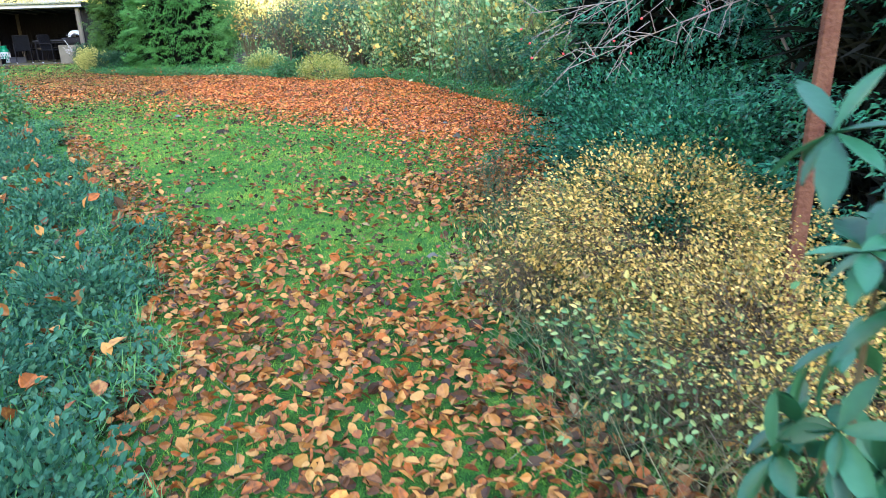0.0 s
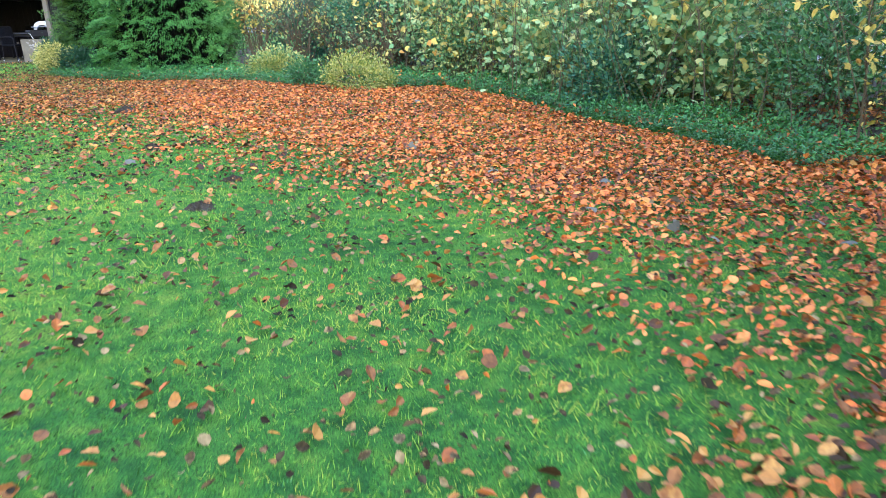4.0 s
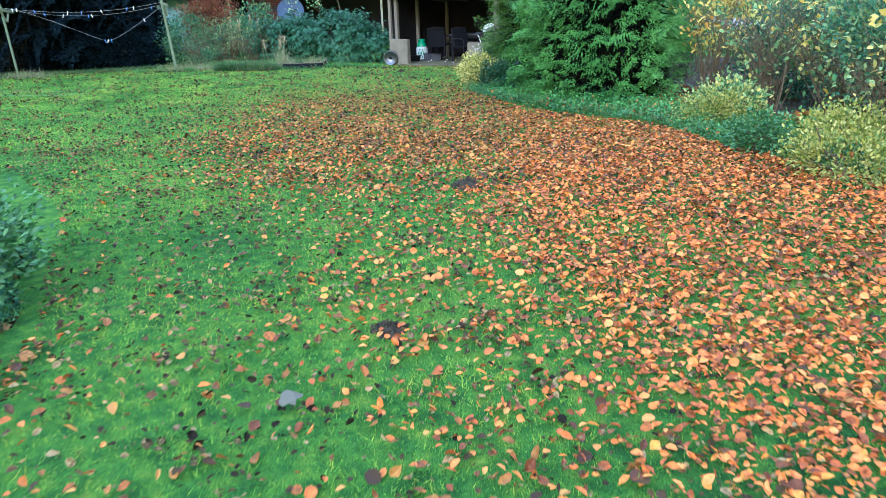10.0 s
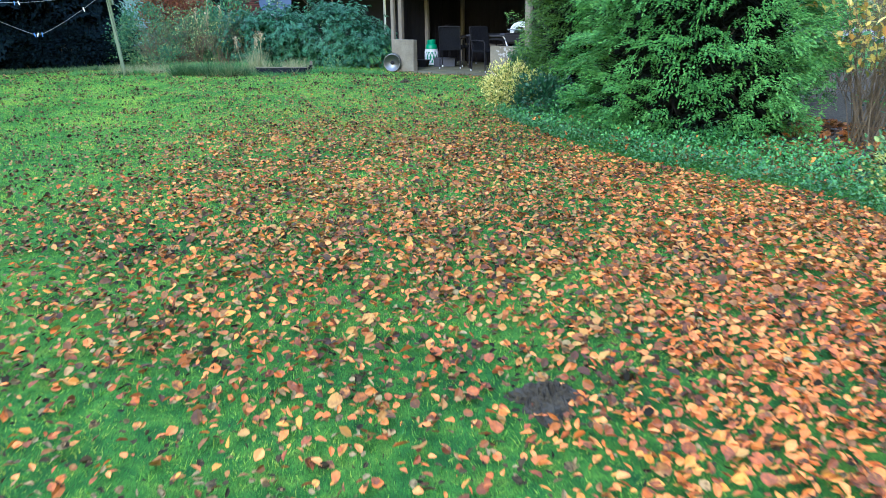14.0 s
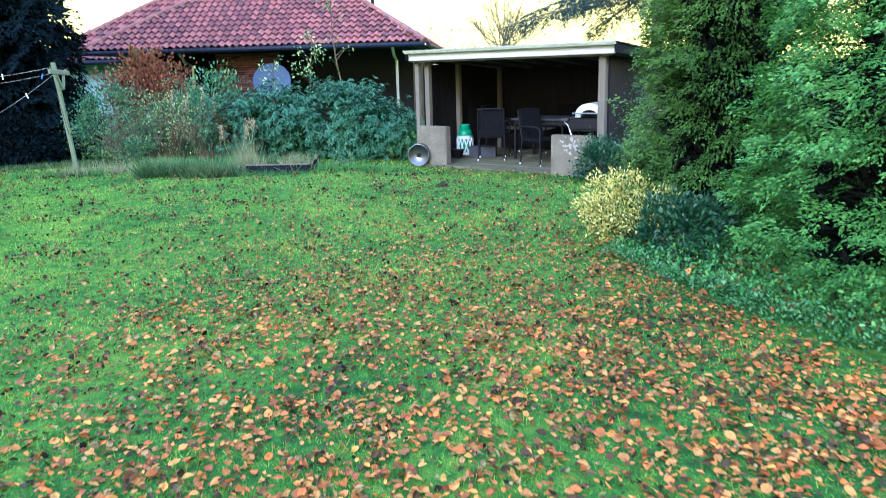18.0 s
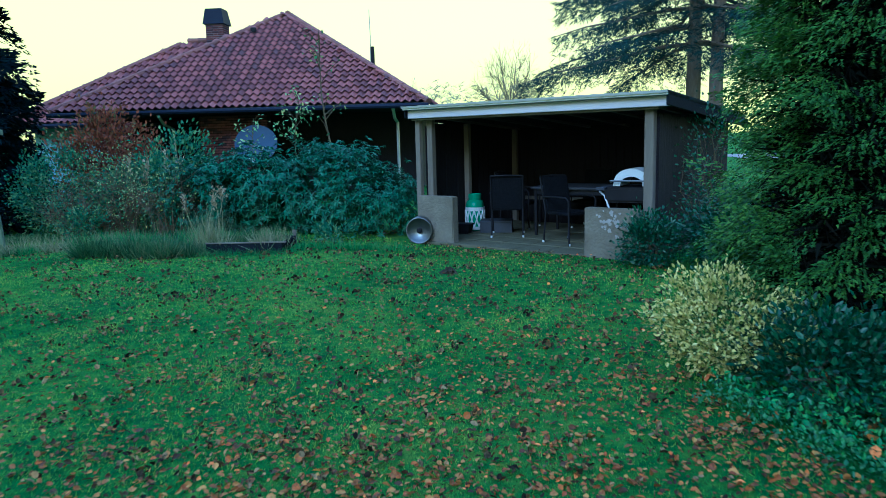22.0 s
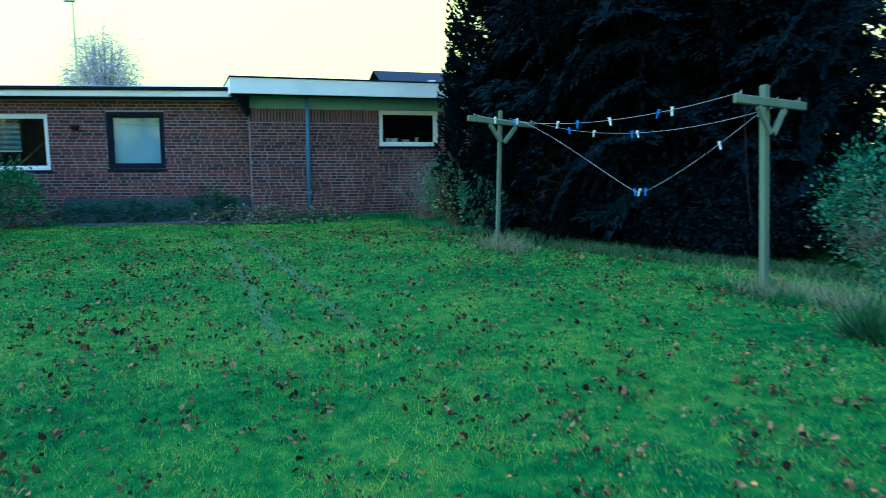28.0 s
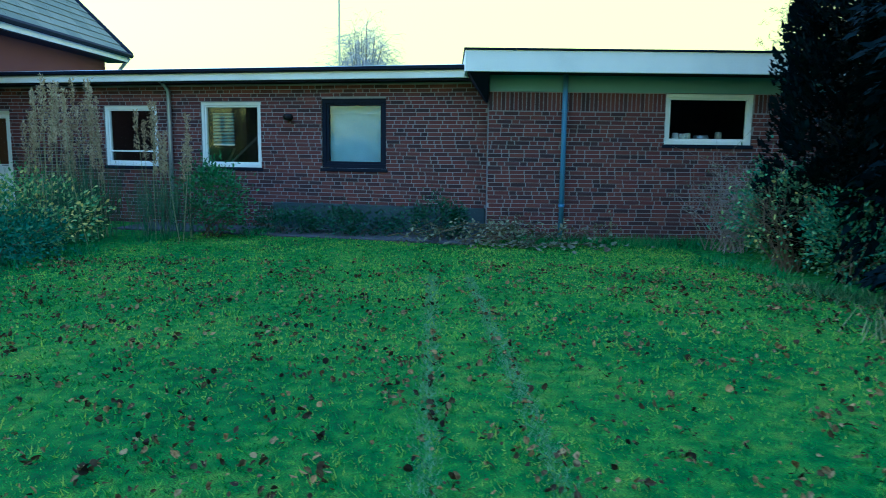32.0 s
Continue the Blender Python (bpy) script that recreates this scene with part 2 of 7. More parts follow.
M_YEW = leafy("yew_sprays", [(0.0065, 0.0524, 0.0295), (0.0119, 0.0849, 0.0387), (0.0195, 0.1242, 0.0570), (0.0398, 0.1828, 0.0948)], 0.6, 0.15, 0.3)
M_SPRUCE = leafy("spruce_needles", [(0.0072, 0.0260, 0.0263), (0.0120, 0.0390, 0.0375), (0.0240, 0.0650, 0.0600)], 0.7, 0.1, 0.2)
M_RHODO = leafy("rhododendron_leaves", [(0.0118, 0.0559, 0.0256), (0.0190, 0.0838, 0.0377), (0.0306, 0.1210, 0.0541), (0.0541, 0.1582, 0.0790)], 0.45, 0.12, 0.3)
M_EUON = leafy("variegated_leaves", [(0.0200, 0.0672, 0.0150), (0.0800, 0.1632, 0.0225), (0.4000, 0.3840, 0.0750), (0.5600, 0.4992, 0.1350), (0.6200, 0.5568, 0.1950), (0.3000, 0.3264, 0.0600), (0.6400, 0.5760, 0.1800), (0.0500, 0.1152, 0.0188)], 0.5, 0.2, 0.35, 2.0)
M_CREAM = leafy("cream_edged_leaves", [(0.0663, 0.1193, 0.0164), (0.1459, 0.1989, 0.0234), (0.3050, 0.3050, 0.0515), (0.3713, 0.3448, 0.0936), (0.1061, 0.1658, 0.0234)], 0.5, 0.2, 0.35, 2.0)
M_BOX = leafy("dark_ground_leaves", [(0.0052, 0.0329, 0.0130), (0.0099, 0.0525, 0.0207), (0.0175, 0.0723, 0.0285), (0.0296, 0.0919, 0.0362)], 0.45, 0.12, 0.4)
M_IVY = leafy("ivy_leaves", [(0.0179, 0.0910, 0.0222), (0.0344, 0.1429, 0.0306), (0.0592, 0.2077, 0.0414), (0.1046, 0.2727, 0.0522)], 0.45, 0.15, 0.4)
M_HEDGE = leafy("autumn_shrub_leaves", [(0.0428, 0.1173, 0.0477), (0.0857, 0.1994, 0.0694), (0.1714, 0.3050, 0.1040), (0.2856, 0.3754, 0.1214), (0.5998, 0.4927, 0.1214)], 0.6, 0.3, 0.25, 0.9)
M_MAPLE = leafy("light_green_leaves", [(0.1066, 0.2478, 0.0958), (0.1947, 0.3522, 0.1331), (0.3394, 0.4434, 0.1835), (0.5341, 0.4694, 0.1331)], 0.6, 0.3, 0.25, 0.9)
M_YELLOW = leafy("yellow_leaves", [(0.16, 0.17, 0.03), (0.38, 0.31, 0.05), (0.55, 0.42, 0.07), (0.62, 0.50, 0.14), (0.24, 0.26, 0.06), (0.45, 0.25, 0.05)], 0.6, 0.3, 0.25, 1.5)
M_YELLOWBUSH = leafy("yellowing_bush_leaves", [(0.0875, 0.1063, 0.0300), (0.2500, 0.2000, 0.0480), (0.5500, 0.3875, 0.0840), (0.7250, 0.5000, 0.1440), (0.1250, 0.1750, 0.0420), (0.2000, 0.1250, 0.0600), (0.3750, 0.3000, 0.0720)], 0.6, 0.3, 0.25, 1.8)
M_RED = leafy("russet_leaves", [(0.0750, 0.0263, 0.0160), (0.1425, 0.0450, 0.0240), (0.2100, 0.0750, 0.0320), (0.0750, 0.0900, 0.0320)], 0.7, 0.25, 0.2, 1.0)
M_SAGE = leafy("grey_green_leaves", [(0.0145, 0.0671, 0.0365), (0.0255, 0.0952, 0.0517), (0.0433, 0.1286, 0.0698), (0.0618, 0.1510, 0.0819)], 0.7, 0.2, 0.2, 1.2)
M_MOSS_PALE = leafy("pale_moss", [(0.10, 0.20, 0.09), (0.16, 0.27, 0.13), (0.22, 0.32, 0.18)], 0.8, 0.1, 0.2, 1.2)
M_BLUEGREY = leafy("evergreen_cover_leaves", [(0.0269, 0.0931, 0.0290), (0.0471, 0.1394, 0.0410), (0.0809, 0.1975, 0.0556)], 0.5, 0.15, 0.35, 1.2)
M_PLUME = leafy("reed_plumes", [(0.2375, 0.1831, 0.1035), (0.3654, 0.2988, 0.1811), (0.4385, 0.3857, 0.2501)], 0.9, 0.3, 0.1)
M_FARWOOD = leafy("distant_leaves", [(0.1600, 0.1800, 0.1360), (0.2720, 0.2550, 0.1700), (0.4160, 0.3300, 0.2040), (0.1920, 0.2550, 0.1700)], 0.8, 0.2, 0.1, 0.3)
M_BARK = surface("bark", [(0.05, 0.04, 0.03), (0.12, 0.10, 0.075), (0.19, 0.17, 0.13)], 0.9, 6, 40, 0.7, stretch=(1, 1, 0.25))
M_TWIG = surface("twigs", [(0.0298, 0.0238, 0.0130), (0.0723, 0.0589, 0.0324), (0.1275, 0.1092, 0.0612)], 0.85, 5, 60, 0.3)
M_PALETWIG = surface("pale_twigs", [(0.1400, 0.1156, 0.1023), (0.2240, 0.1904, 0.1716), (0.2940, 0.2584, 0.2310)], 0.85, 5, 60, 0.3)
M_TWIGGREY = surface("grey_twigs", [(0.05, 0.037, 0.020), (0.10, 0.076, 0.043), (0.16, 0.126, 0.075)], 0.9, 5, 60, 0.2)
M_BIRCH = surface("pale_birch_twigs", [(0.2850, 0.3000, 0.3488), (0.3990, 0.4200, 0.4743)], 0.9, 5, 60, 0.1)
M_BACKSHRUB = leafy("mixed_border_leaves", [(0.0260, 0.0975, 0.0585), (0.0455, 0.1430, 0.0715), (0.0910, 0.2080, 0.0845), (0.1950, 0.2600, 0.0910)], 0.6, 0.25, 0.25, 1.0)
M_PALELEAF = leafy("withered_pale_leaves", [(0.0577, 0.0665, 0.0396), (0.1384, 0.1512, 0.0941), (0.2076, 0.2237, 0.1485), (0.0923, 0.0786, 0.0446)], 0.7, 0.15, 0.2)
M_BERRY = surface("red_berries", [(0.45, 0.03, 0.04), (0.60, 0.08, 0.07)], 0.3, 5, 50, 0.0)
M_MOUND = surface("dark_soil", [(0.0153, 0.0136, 0.0096), (0.0340, 0.0289, 0.0180), (0.0595, 0.0493, 0.0300)], 0.95, 9, 60, 1.0)
M_BRICK = surface("red_brick", [(0.0179, 0.0144, 0.0233), (0.0474, 0.0232, 0.0291), (0.0938, 0.0326, 0.0334), (0.1102, 0.0434, 0.0407), (0.0326, 0.0217, 0.0305)], 0.9, 1.2, 50, 0.5, pieces=0.8)
M_MORTAR = surface("mortar", [(0.2169, 0.2169, 0.2353), (0.2893, 0.2893, 0.3097)], 0.95, 4, 60, 0.5)
M_PLINTH = surface("bitumen_plinth", [(0.0292, 0.0450, 0.0553), (0.0520, 0.0750, 0.0850)], 0.85, 3, 40, 0.4)
M_WHITE = surface("white_paint", [(0.62, 0.66, 0.67), (0.74, 0.77, 0.77), (0.80, 0.82, 0.82)], 0.55, 2, 50, 0.1)
M_PALE = surface("pale_green_panel", [(0.16, 0.28, 0.32), (0.20, 0.33, 0.37)], 0.6, 2, 40, 0.1)
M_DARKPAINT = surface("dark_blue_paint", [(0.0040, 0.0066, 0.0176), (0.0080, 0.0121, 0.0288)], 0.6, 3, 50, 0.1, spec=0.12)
M_FELT = surface("roofing_felt", [(0.05, 0.055, 0.06), (0.09, 0.095, 0.10)], 0.9, 2, 80, 0.4)
M_PIPE = surface("painted_downpipe", [(0.0850, 0.1700, 0.3400), (0.1360, 0.2550, 0.4590)], 0.5, 5, 40, 0.1)
M_ZINC = surface("zinc", [(0.32, 0.35, 0.37), (0.45, 0.47, 0.48)], 0.4, 4, 40, 0.1, metal=0.7)
M_GLASS = glassy("window_glass")
# Near black in place of an unlit interior; the darkness is in the colour.
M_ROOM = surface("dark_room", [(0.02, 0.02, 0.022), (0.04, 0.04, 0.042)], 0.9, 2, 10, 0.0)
M_PAPER = surface("covering_sheet", [(0.3326, 0.4700, 0.5770), (0.4356, 0.5900, 0.7150)], 0.8, 3, 9, 0.3)
M_BLIND = surface("window_blind", [(0.1540, 0.2850, 0.3240), (0.2100, 0.3610, 0.4080)], 0.7, 3, 30, 0.2)
M_TILE = surface("clay_roof_tile", [(0.0375, 0.0260, 0.0300), (0.0938, 0.0364, 0.0384), (0.1562, 0.0520, 0.0504), (0.2500, 0.0884, 0.0768), (0.0688, 0.0364, 0.0408), (0.1875, 0.0650, 0.0600)], 0.7, 0.45, 30, 0.4, pieces=0.45)
M_RIDGE = surface("clay_ridge_tile", [(0.0980, 0.0540, 0.0488), (0.1680, 0.0780, 0.0650), (0.2100, 0.1020, 0.0845)], 0.85, 2, 40, 0.4, pieces=0.6)
M_SLATE = surface("mossy_slates", [(0.10, 0.115, 0.085), (0.16, 0.17, 0.12), (0.20, 0.20, 0.15)], 0.85, 1.2, 30, 0.4, pieces=0.6)
M_TIMBER = surface("weathered_timber", [(0.0842, 0.0743, 0.0576), (0.1348, 0.1197, 0.0959), (0.1769, 0.1610, 0.1305)], 0.85, 4, 50, 0.5, stretch=(1, 1, 0.15))
M_BEAM = surface("pale_timber_fascia", [(0.3910, 0.3876, 0.4312), (0.5278, 0.5202, 0.5790)], 0.8, 3, 50, 0.4, stretch=(0.15, 1, 1))
M_GREENWOOD = surface("green_treated_timber", [(0.0634, 0.0956, 0.0578), (0.1094, 0.1466, 0.0867), (0.1498, 0.1849, 0.1228)], 0.85, 4, 50, 0.4, stretch=(1, 1, 0.15))
# Shelter's inside shade put into the board colour, near black; house walls share it.
M_SHADEWALL = surface("shaded_boards", [(0.0018, 0.0012, 0.0028), (0.0034, 0.0022, 0.0046), (0.0046, 0.0029, 0.0060)], 0.85, 3, 40, 0.4, stretch=(1, 1, 0.1))
M_CONCRETE = surface("rough_concrete", [(0.0744, 0.0675, 0.0487), (0.1190, 0.1071, 0.0786), (0.1538, 0.1397, 0.1048), (0.2182, 0.2002, 0.1535)], 0.95, 3.5, 30, 0.8)
M_FLAKE = surface("old_paint", [(0.22, 0.21, 0.20), (0.34, 0.33, 0.31)], 0.9, 20, 80, 0.3)
M_RENDER = surface("pale_render", [(0.62, 0.60, 0.56), (0.72, 0.70, 0.66)], 0.9, 1.5, 30, 0.3)
M_ROAD = surface("worn_asphalt", [(0.12, 0.12, 0.125), (0.17, 0.17, 0.175), (0.22, 0.215, 0.21)], 0.75, 0.8, 60, 0.3)
M_SLAB = surface("mossy_paving", [(0.05, 0.05, 0.024), (0.085, 0.082, 0.045), (0.115, 0.108, 0.066)], 0.95, 2.5, 40, 0.5)
M_WICKER = surface("dark_wicker", [(0.003, 0.003, 0.005), (0.007, 0.008, 0.011), (0.012, 0.012, 0.016)], 0.8, 30, 160, 0.8, spec=0.08)
M_BLACKMETAL = surface("black_metal", [(0.006, 0.006, 0.008), (0.014, 0.014, 0.017)], 0.6, 6, 60, 0.1, metal=0.0, spec=0.15)
M_STEEL = surface("dull_steel", [(0.1268, 0.1365, 0.1365), (0.2048, 0.2096, 0.2096)], 0.38, 4, 50, 0.15, metal=0.9)
M_TABLE = surface("grey_table_top", [(0.03, 0.033, 0.042), (0.054, 0.057, 0.07)], 0.6, 4, 40, 0.1, spec=0.15)
M_GASGREEN = surface("green_gas_bottle", [(0.01, 0.17, 0.08), (0.02, 0.24, 0.12)], 0.4, 4, 40, 0.1)
M_GASWHITE = surface("white_plastic", [(0.4500, 0.4800, 0.4992), (0.5400, 0.5625, 0.5850)], 0.4, 4, 40, 0.05)
M_DARKPLANK = surface("dark_bed_plank", [(0.006, 0.008, 0.011), (0.012, 0.015, 0.019)], 0.85, 4, 40, 0.3, spec=0.05)
M_DISH = surface("grey_satellite_dish", [(0.035, 0.055, 0.09), (0.05, 0.07, 0.11)], 0.75, 2, 30, 0.05, spec=0.1)
M_RUST = surface("rusty_iron", [(0.0310, 0.0112, 0.0074), (0.0744, 0.0260, 0.0155), (0.1116, 0.0496, 0.0279), (0.0558, 0.0527, 0.0310)], 0.85, 7, 50, 0.5, metal=0.1)
M_WIRE = surface("line_cord", [(0.2250, 0.2350, 0.2350), (0.3000, 0.3100, 0.3100)], 0.6, 5, 50, 0.0)
M_PEGBLUE = surface("blue_peg", [(0.04, 0.13, 0.45), (0.06, 0.2, 0.55)], 0.5, 5, 50, 0.0)
M_PEGWHITE = surface("pale_peg", [(0.6, 0.63, 0.55), (0.72, 0.74, 0.68)], 0.5, 5, 50, 0.0)
M_GRAVEL = surface("dark_gravel", [(0.0275, 0.0319, 0.0390), (0.0550, 0.0580, 0.0650), (0.0825, 0.0841, 0.0910)], 0.95, 3, 90, 0.8)


# ---------- mesh helpers ----------
def np_mesh(name, V, F):
    V, F = np.asarray(V, np.float32), np.asarray(F, np.int32)
    me = bpy.data.meshes.new(name)
    me.vertices.add(len(V))
    me.vertices.foreach_set("co", V.ravel())
    me.loops.add(F.size)
    me.loops.foreach_set("vertex_index", F.ravel())
    me.polygons.add(len(F))
    me.polygons.foreach_set("loop_start", np.arange(len(F), dtype=np.int32) * F.shape[1])
    me.update(calc_edges=True)
    return me


def cat(pieces):
    vs, fs, n = [], [], 0
    for V, F in pieces:
        vs.append(np.asarray(V)), fs.append(np.asarray(F) + n)
        n += len(V)
    return np.concatenate(vs), np.concatenate(fs)


def part(name, mesh, material, parent=None, label="", kind="", smooth_shade=False, m=None):
    if isinstance(mesh, tuple):
        mesh = np_mesh(name, *mesh)
    elif isinstance(mesh, bmesh.types.BMesh):
        bm, mesh = mesh, bpy.data.meshes.new(name)
        bm.to_mesh(mesh)
        bm.free()
    if not mesh.materials:
        mesh.materials.append(material)
    if mesh.users == 0:
        mesh.polygons.foreach_set("use_smooth", np.full(len(mesh.polygons), smooth_shade))
    ob = new(name, mesh)
    ob.parent = parent
    if m is not None:
        ob.matrix_basis = m
    return tagged(ob, label, kind=kind)


def thing(name, m, label, category, group="", kind=""):
    ob = new(name)
    ob.empty_display_size = 0.1
    ob.matrix_basis = m
    return tagged(ob, label, category, group, kind)


QUADS = np.array([[0, 3, 2, 1], [4, 5, 6, 7], [0, 1, 5, 4], [1, 2, 6, 5], [2, 3, 7, 6], [3, 0, 4, 7]])


def block(x0, y0, z0, x1, y1, z1):
    return np.array([[x0, y0, z0], [x1, y0, z0], [x1, y1, z0], [x0, y1, z0], [x0, y0, z1], [x1, y0, z1], [x1, y1, z1], [x0, y1, z1]], float), QUADS


def rbox(x0, y0, z0, x1, y1, z1, bev=0.008, seg=1):
    """A box with rounded edges."""
    bm = bmesh.new()
    bmesh.ops.create_cube(bm, size=1)
    bmesh.ops.transform(bm, matrix=Matrix.Translation(((x0 + x1) / 2, (y0 + y1) / 2, (z0 + z1) / 2)) @ Matrix.Diagonal((x1 - x0, y1 - y0, z1 - z0, 1)), verts=bm.verts)
    bmesh.ops.bevel(bm, geom=bm.edges[:], offset=bev, segments=seg, affect="EDGES")
    return bm


def tube(points, radii, seg=6):
    P = np.asarray(points, float)
    r = np.broadcast_to(np.asarray(radii, float), (len(P),))
    T = np.gradient(P, axis=0)
    T /= np.linalg.norm(T, axis=1, keepdims=True) + 1e-9
    ref = np.where(np.abs(T[:, 2:3]) > 0.9, [[1.0, 0, 0]], [[0, 0, 1.0]])
    A = np.cross(T, ref)
    A /= np.linalg.norm(A, axis=1, keepdims=True) + 1e-9
    B = np.cross(T, A)
    a = np.linspace(0, 2 * np.pi, seg, endpoint=False)
    V = P[:, None] + r[:, None, None] * (np.cos(a)[None, :, None] * A[:, None] + np.sin(a)[None, :, None] * B[:, None])
    i, j = np.meshgrid(np.arange(len(P) - 1), np.arange(seg), indexing="ij")
    k = (j + 1) % seg
    F = np.stack([i * seg + j, i * seg + k, (i + 1) * seg + k, (i + 1) * seg + j], -1).reshape(-1, 4)
    V = V.reshape(-1, 3)
    caps = []
    for row, flip in ((0, 1), (len(P) - 1, 0)):
        for s in range(1, seg - 1, 2):
            q = [row * seg, row * seg + s, row * seg + s + 1, row * seg + min(s + 2, seg - 1)]
            caps.append(q[::-1] if flip else q)
    caps = [c for c in caps if len(set(c)) == 4]
    return V, np.concatenate([F, np.array(caps).reshape(-1, 4)]) if caps else F


def lathe(profile, seg=20):
    """A turned shape about z from (radius, height) pairs."""
    p = np.asarray(profile, float)
    a = np.linspace(0, 2 * np.pi, seg, endpoint=False)
    V = np.stack([p[:, :1] * np.cos(a), p[:, :1] * np.sin(a), np.repeat(p[:, 1:], seg, 1)], -1).reshape(-1, 3)
    i, j = np.meshgrid(np.arange(len(p) - 1), np.arange(seg), indexing="ij")
    k = (j + 1) % seg
    return V, np.stack([i * seg + j, i * seg + k, (i + 1) * seg + k, (i + 1) * seg + j], -1).reshape(-1, 4)


def unit(v):
    return v / (np.linalg.norm(v, axis=-1, keepdims=True) + 1e-9)


LEAF = (np.array([[0, 0, 0], [0.27, 0.3, 0.07], [0.22, 0.68, 0.06], [0, 1, -0.03], [-0.22, 0.68, 0.06], [-0.27, 0.3, 0.07]]), np.array([[0, 1, 2, 3], [0, 3, 4, 5]]))
LONGLEAF = (np.array([[0, 0, 0], [0.15, 0.3, 0.05], [0.14, 0.7, 0.03], [0, 1, -0.08], [-0.14, 0.7, 0.03], [-0.15, 0.3, 0.05]]), LEAF[1])
CURLED = (np.array([[0, -0.5, 0.05], [0.20, -0.32, 0.10], [0.37, -0.05, 0.20], [0.26, 0.27, 0.14], [0, 0.55, 0.0], [-0.27, 0.25, 0.12], [-0.36, -0.06, 0.18], [-0.22, -0.33, 0.08]]), np.array([[0, 1, 2, 3], [0, 3, 4, 5], [0, 5, 6, 7]]))
FOLDED = (np.array([[0, -0.5, 0.0], [0.30, -0.20, 0.17], [0.27, 0.22, 0.15], [0, 0.56, 0.03], [-0.27, 0.20, 0.14], [-0.31, -0.18, 0.19]]), np.array([[0, 1, 2, 3], [0, 3, 4, 5]]))
ROUND = (np.array([[0.05, -0.52, 0.0], [0.27, -0.40, 0.04], [0.44, -0.02, 0.13], [0.31, 0.33, 0.05], [0.02, 0.50, -0.03], [-0.33, 0.30, 0.07], [-0.42, -0.05, 0.10], [-0.25, -0.38, 0.02]]), np.array([[0, 1, 2, 3], [0, 3, 4, 5], [0, 5, 6, 7]]))
ROLLED = (np.array([[0, -0.5, 0.02], [0.22, -0.2, 0.0], [0.24, 0.2, 0.03], [0, 0.52, 0.10], [0.05, 0.22, 0.26], [0.02, -0.18, 0.24]]), np.array([[0, 1, 2, 3], [0, 3, 4, 5]]))
SPRAY = (np.array([[0, -0.05, 0], [0.04, 0.1, 0], [-0.04, 0.1, 0], [0.46, 0.50, -0.06], [0.30, 0.86, -0.08], [0, 1.0, -0.05], [-0.30, 0.84, -0.08], [-0.46, 0.48, -0.06], [0.12, 0.38, 0.03], [-0.12, 0.38, 0.03], [0.05, 0.55, 0.03], [-0.05, 0.55, 0.03]]),
         np.array([[0, 3, 1], [1, 4, 8], [10, 5, 11], [9, 6, 2], [2, 7, 0]]))
BIGLEAF = (np.array([[x * w, y, z - 0.10 * y * y + 0.05 * abs(x)] for y, w, z in ((0, 0.02, 0), (0.12, 0.05, 0.01), (0.3, 0.13, 0.03), (0.5, 0.165, 0.045), (0.7, 0.15, 0.045), (0.88, 0.085, 0.03), (1.0, 0.01, 0.0)) for x in (-1, 0, 1)]),
           np.array([[3 * i + j, 3 * i + j + 1, 3 * i + j + 4, 3 * i + j + 3] for i in range(6) for j in range(2)]))
LOBED = (np.array([[0, 0, 0], [0.34, 0.05, 0.02], [0.36, 0.30, 0.05], [0.52, 0.52, 0.0], [0.27, 0.66, 0.04], [0.22, 0.88, 0.0], [0, 1.05, -0.05], [-0.22, 0.88, 0.0], [-0.27, 0.66, 0.04], [-0.52, 0.52, 0.0], [-0.36, 0.30, 0.05], [-0.34, 0.05, 0.02]]),
         np.array([[0, 1, 2, 10], [2, 3, 4, 8], [10, 2, 8, 9], [4, 5, 6, 8]]))
SCALES = (np.array([[-0.30, 0, 0], [0.30, 0.12, 0.02], [0.06, 1, -0.14]]), np.array([[0, 1, 2]]))
BLADE = (np.array([[-0.5, 0, 0], [0.5, 0, 0], [0.0, 1, 0.25]]), np.array([[0, 1, 2]]))


def scatter(shape, pos, along, size, up=None, width=None, roll=0.6):
    """Copies of a small shape: its y axis laid along the given directions, with a random roll."""
    tv, tf = shape
    n = len(pos)
    y = unit(np.asarray(along, float))
    hint = np.tile([0.0, 0, 1.0], (n, 1)) if up is None else np.asarray(up, float)
    hint = hint + R.normal(0, 0.08, (n, 3))
    x = unit(np.cross(y, hint))
    z = np.cross(x, y)
    a = R.normal(0, roll, n)[:, None]
    x, z = x * np.cos(a) + z * np.sin(a), z * np.cos(a) - x * np.sin(a)
    s = np.broadcast_to(np.asarray(size, float), (n,))[:, None, None]
    w = s if width is None else np.broadcast_to(np.asarray(width, float), (n,))[:, None, None]
    V = np.asarray(pos)[:, None] + w * tv[None, :, 0:1] * x[:, None] + s * tv[None, :, 1:2] * y[:, None] + s * tv[None, :, 2:3] * z[:, None]
    F = tf[None] + (np.arange(n) * len(tv))[:, None, None]
    return V.reshape(-1, 3), F.reshape(-1, tf.shape[1])


def inside(P, poly):
    x, y = P[:, 0], P[:, 1]
    res = np.zeros(len(P), bool)
    for (x0, y0), (x1, y1) in zip(poly, poly[1:] + poly[:1]):
        cross = ((y0 > y) != (y1 > y)) & (x < (x1 - x0) * (y - y0) / (y1 - y0 + 1e-12) + x0)
        res ^= cross
    return res


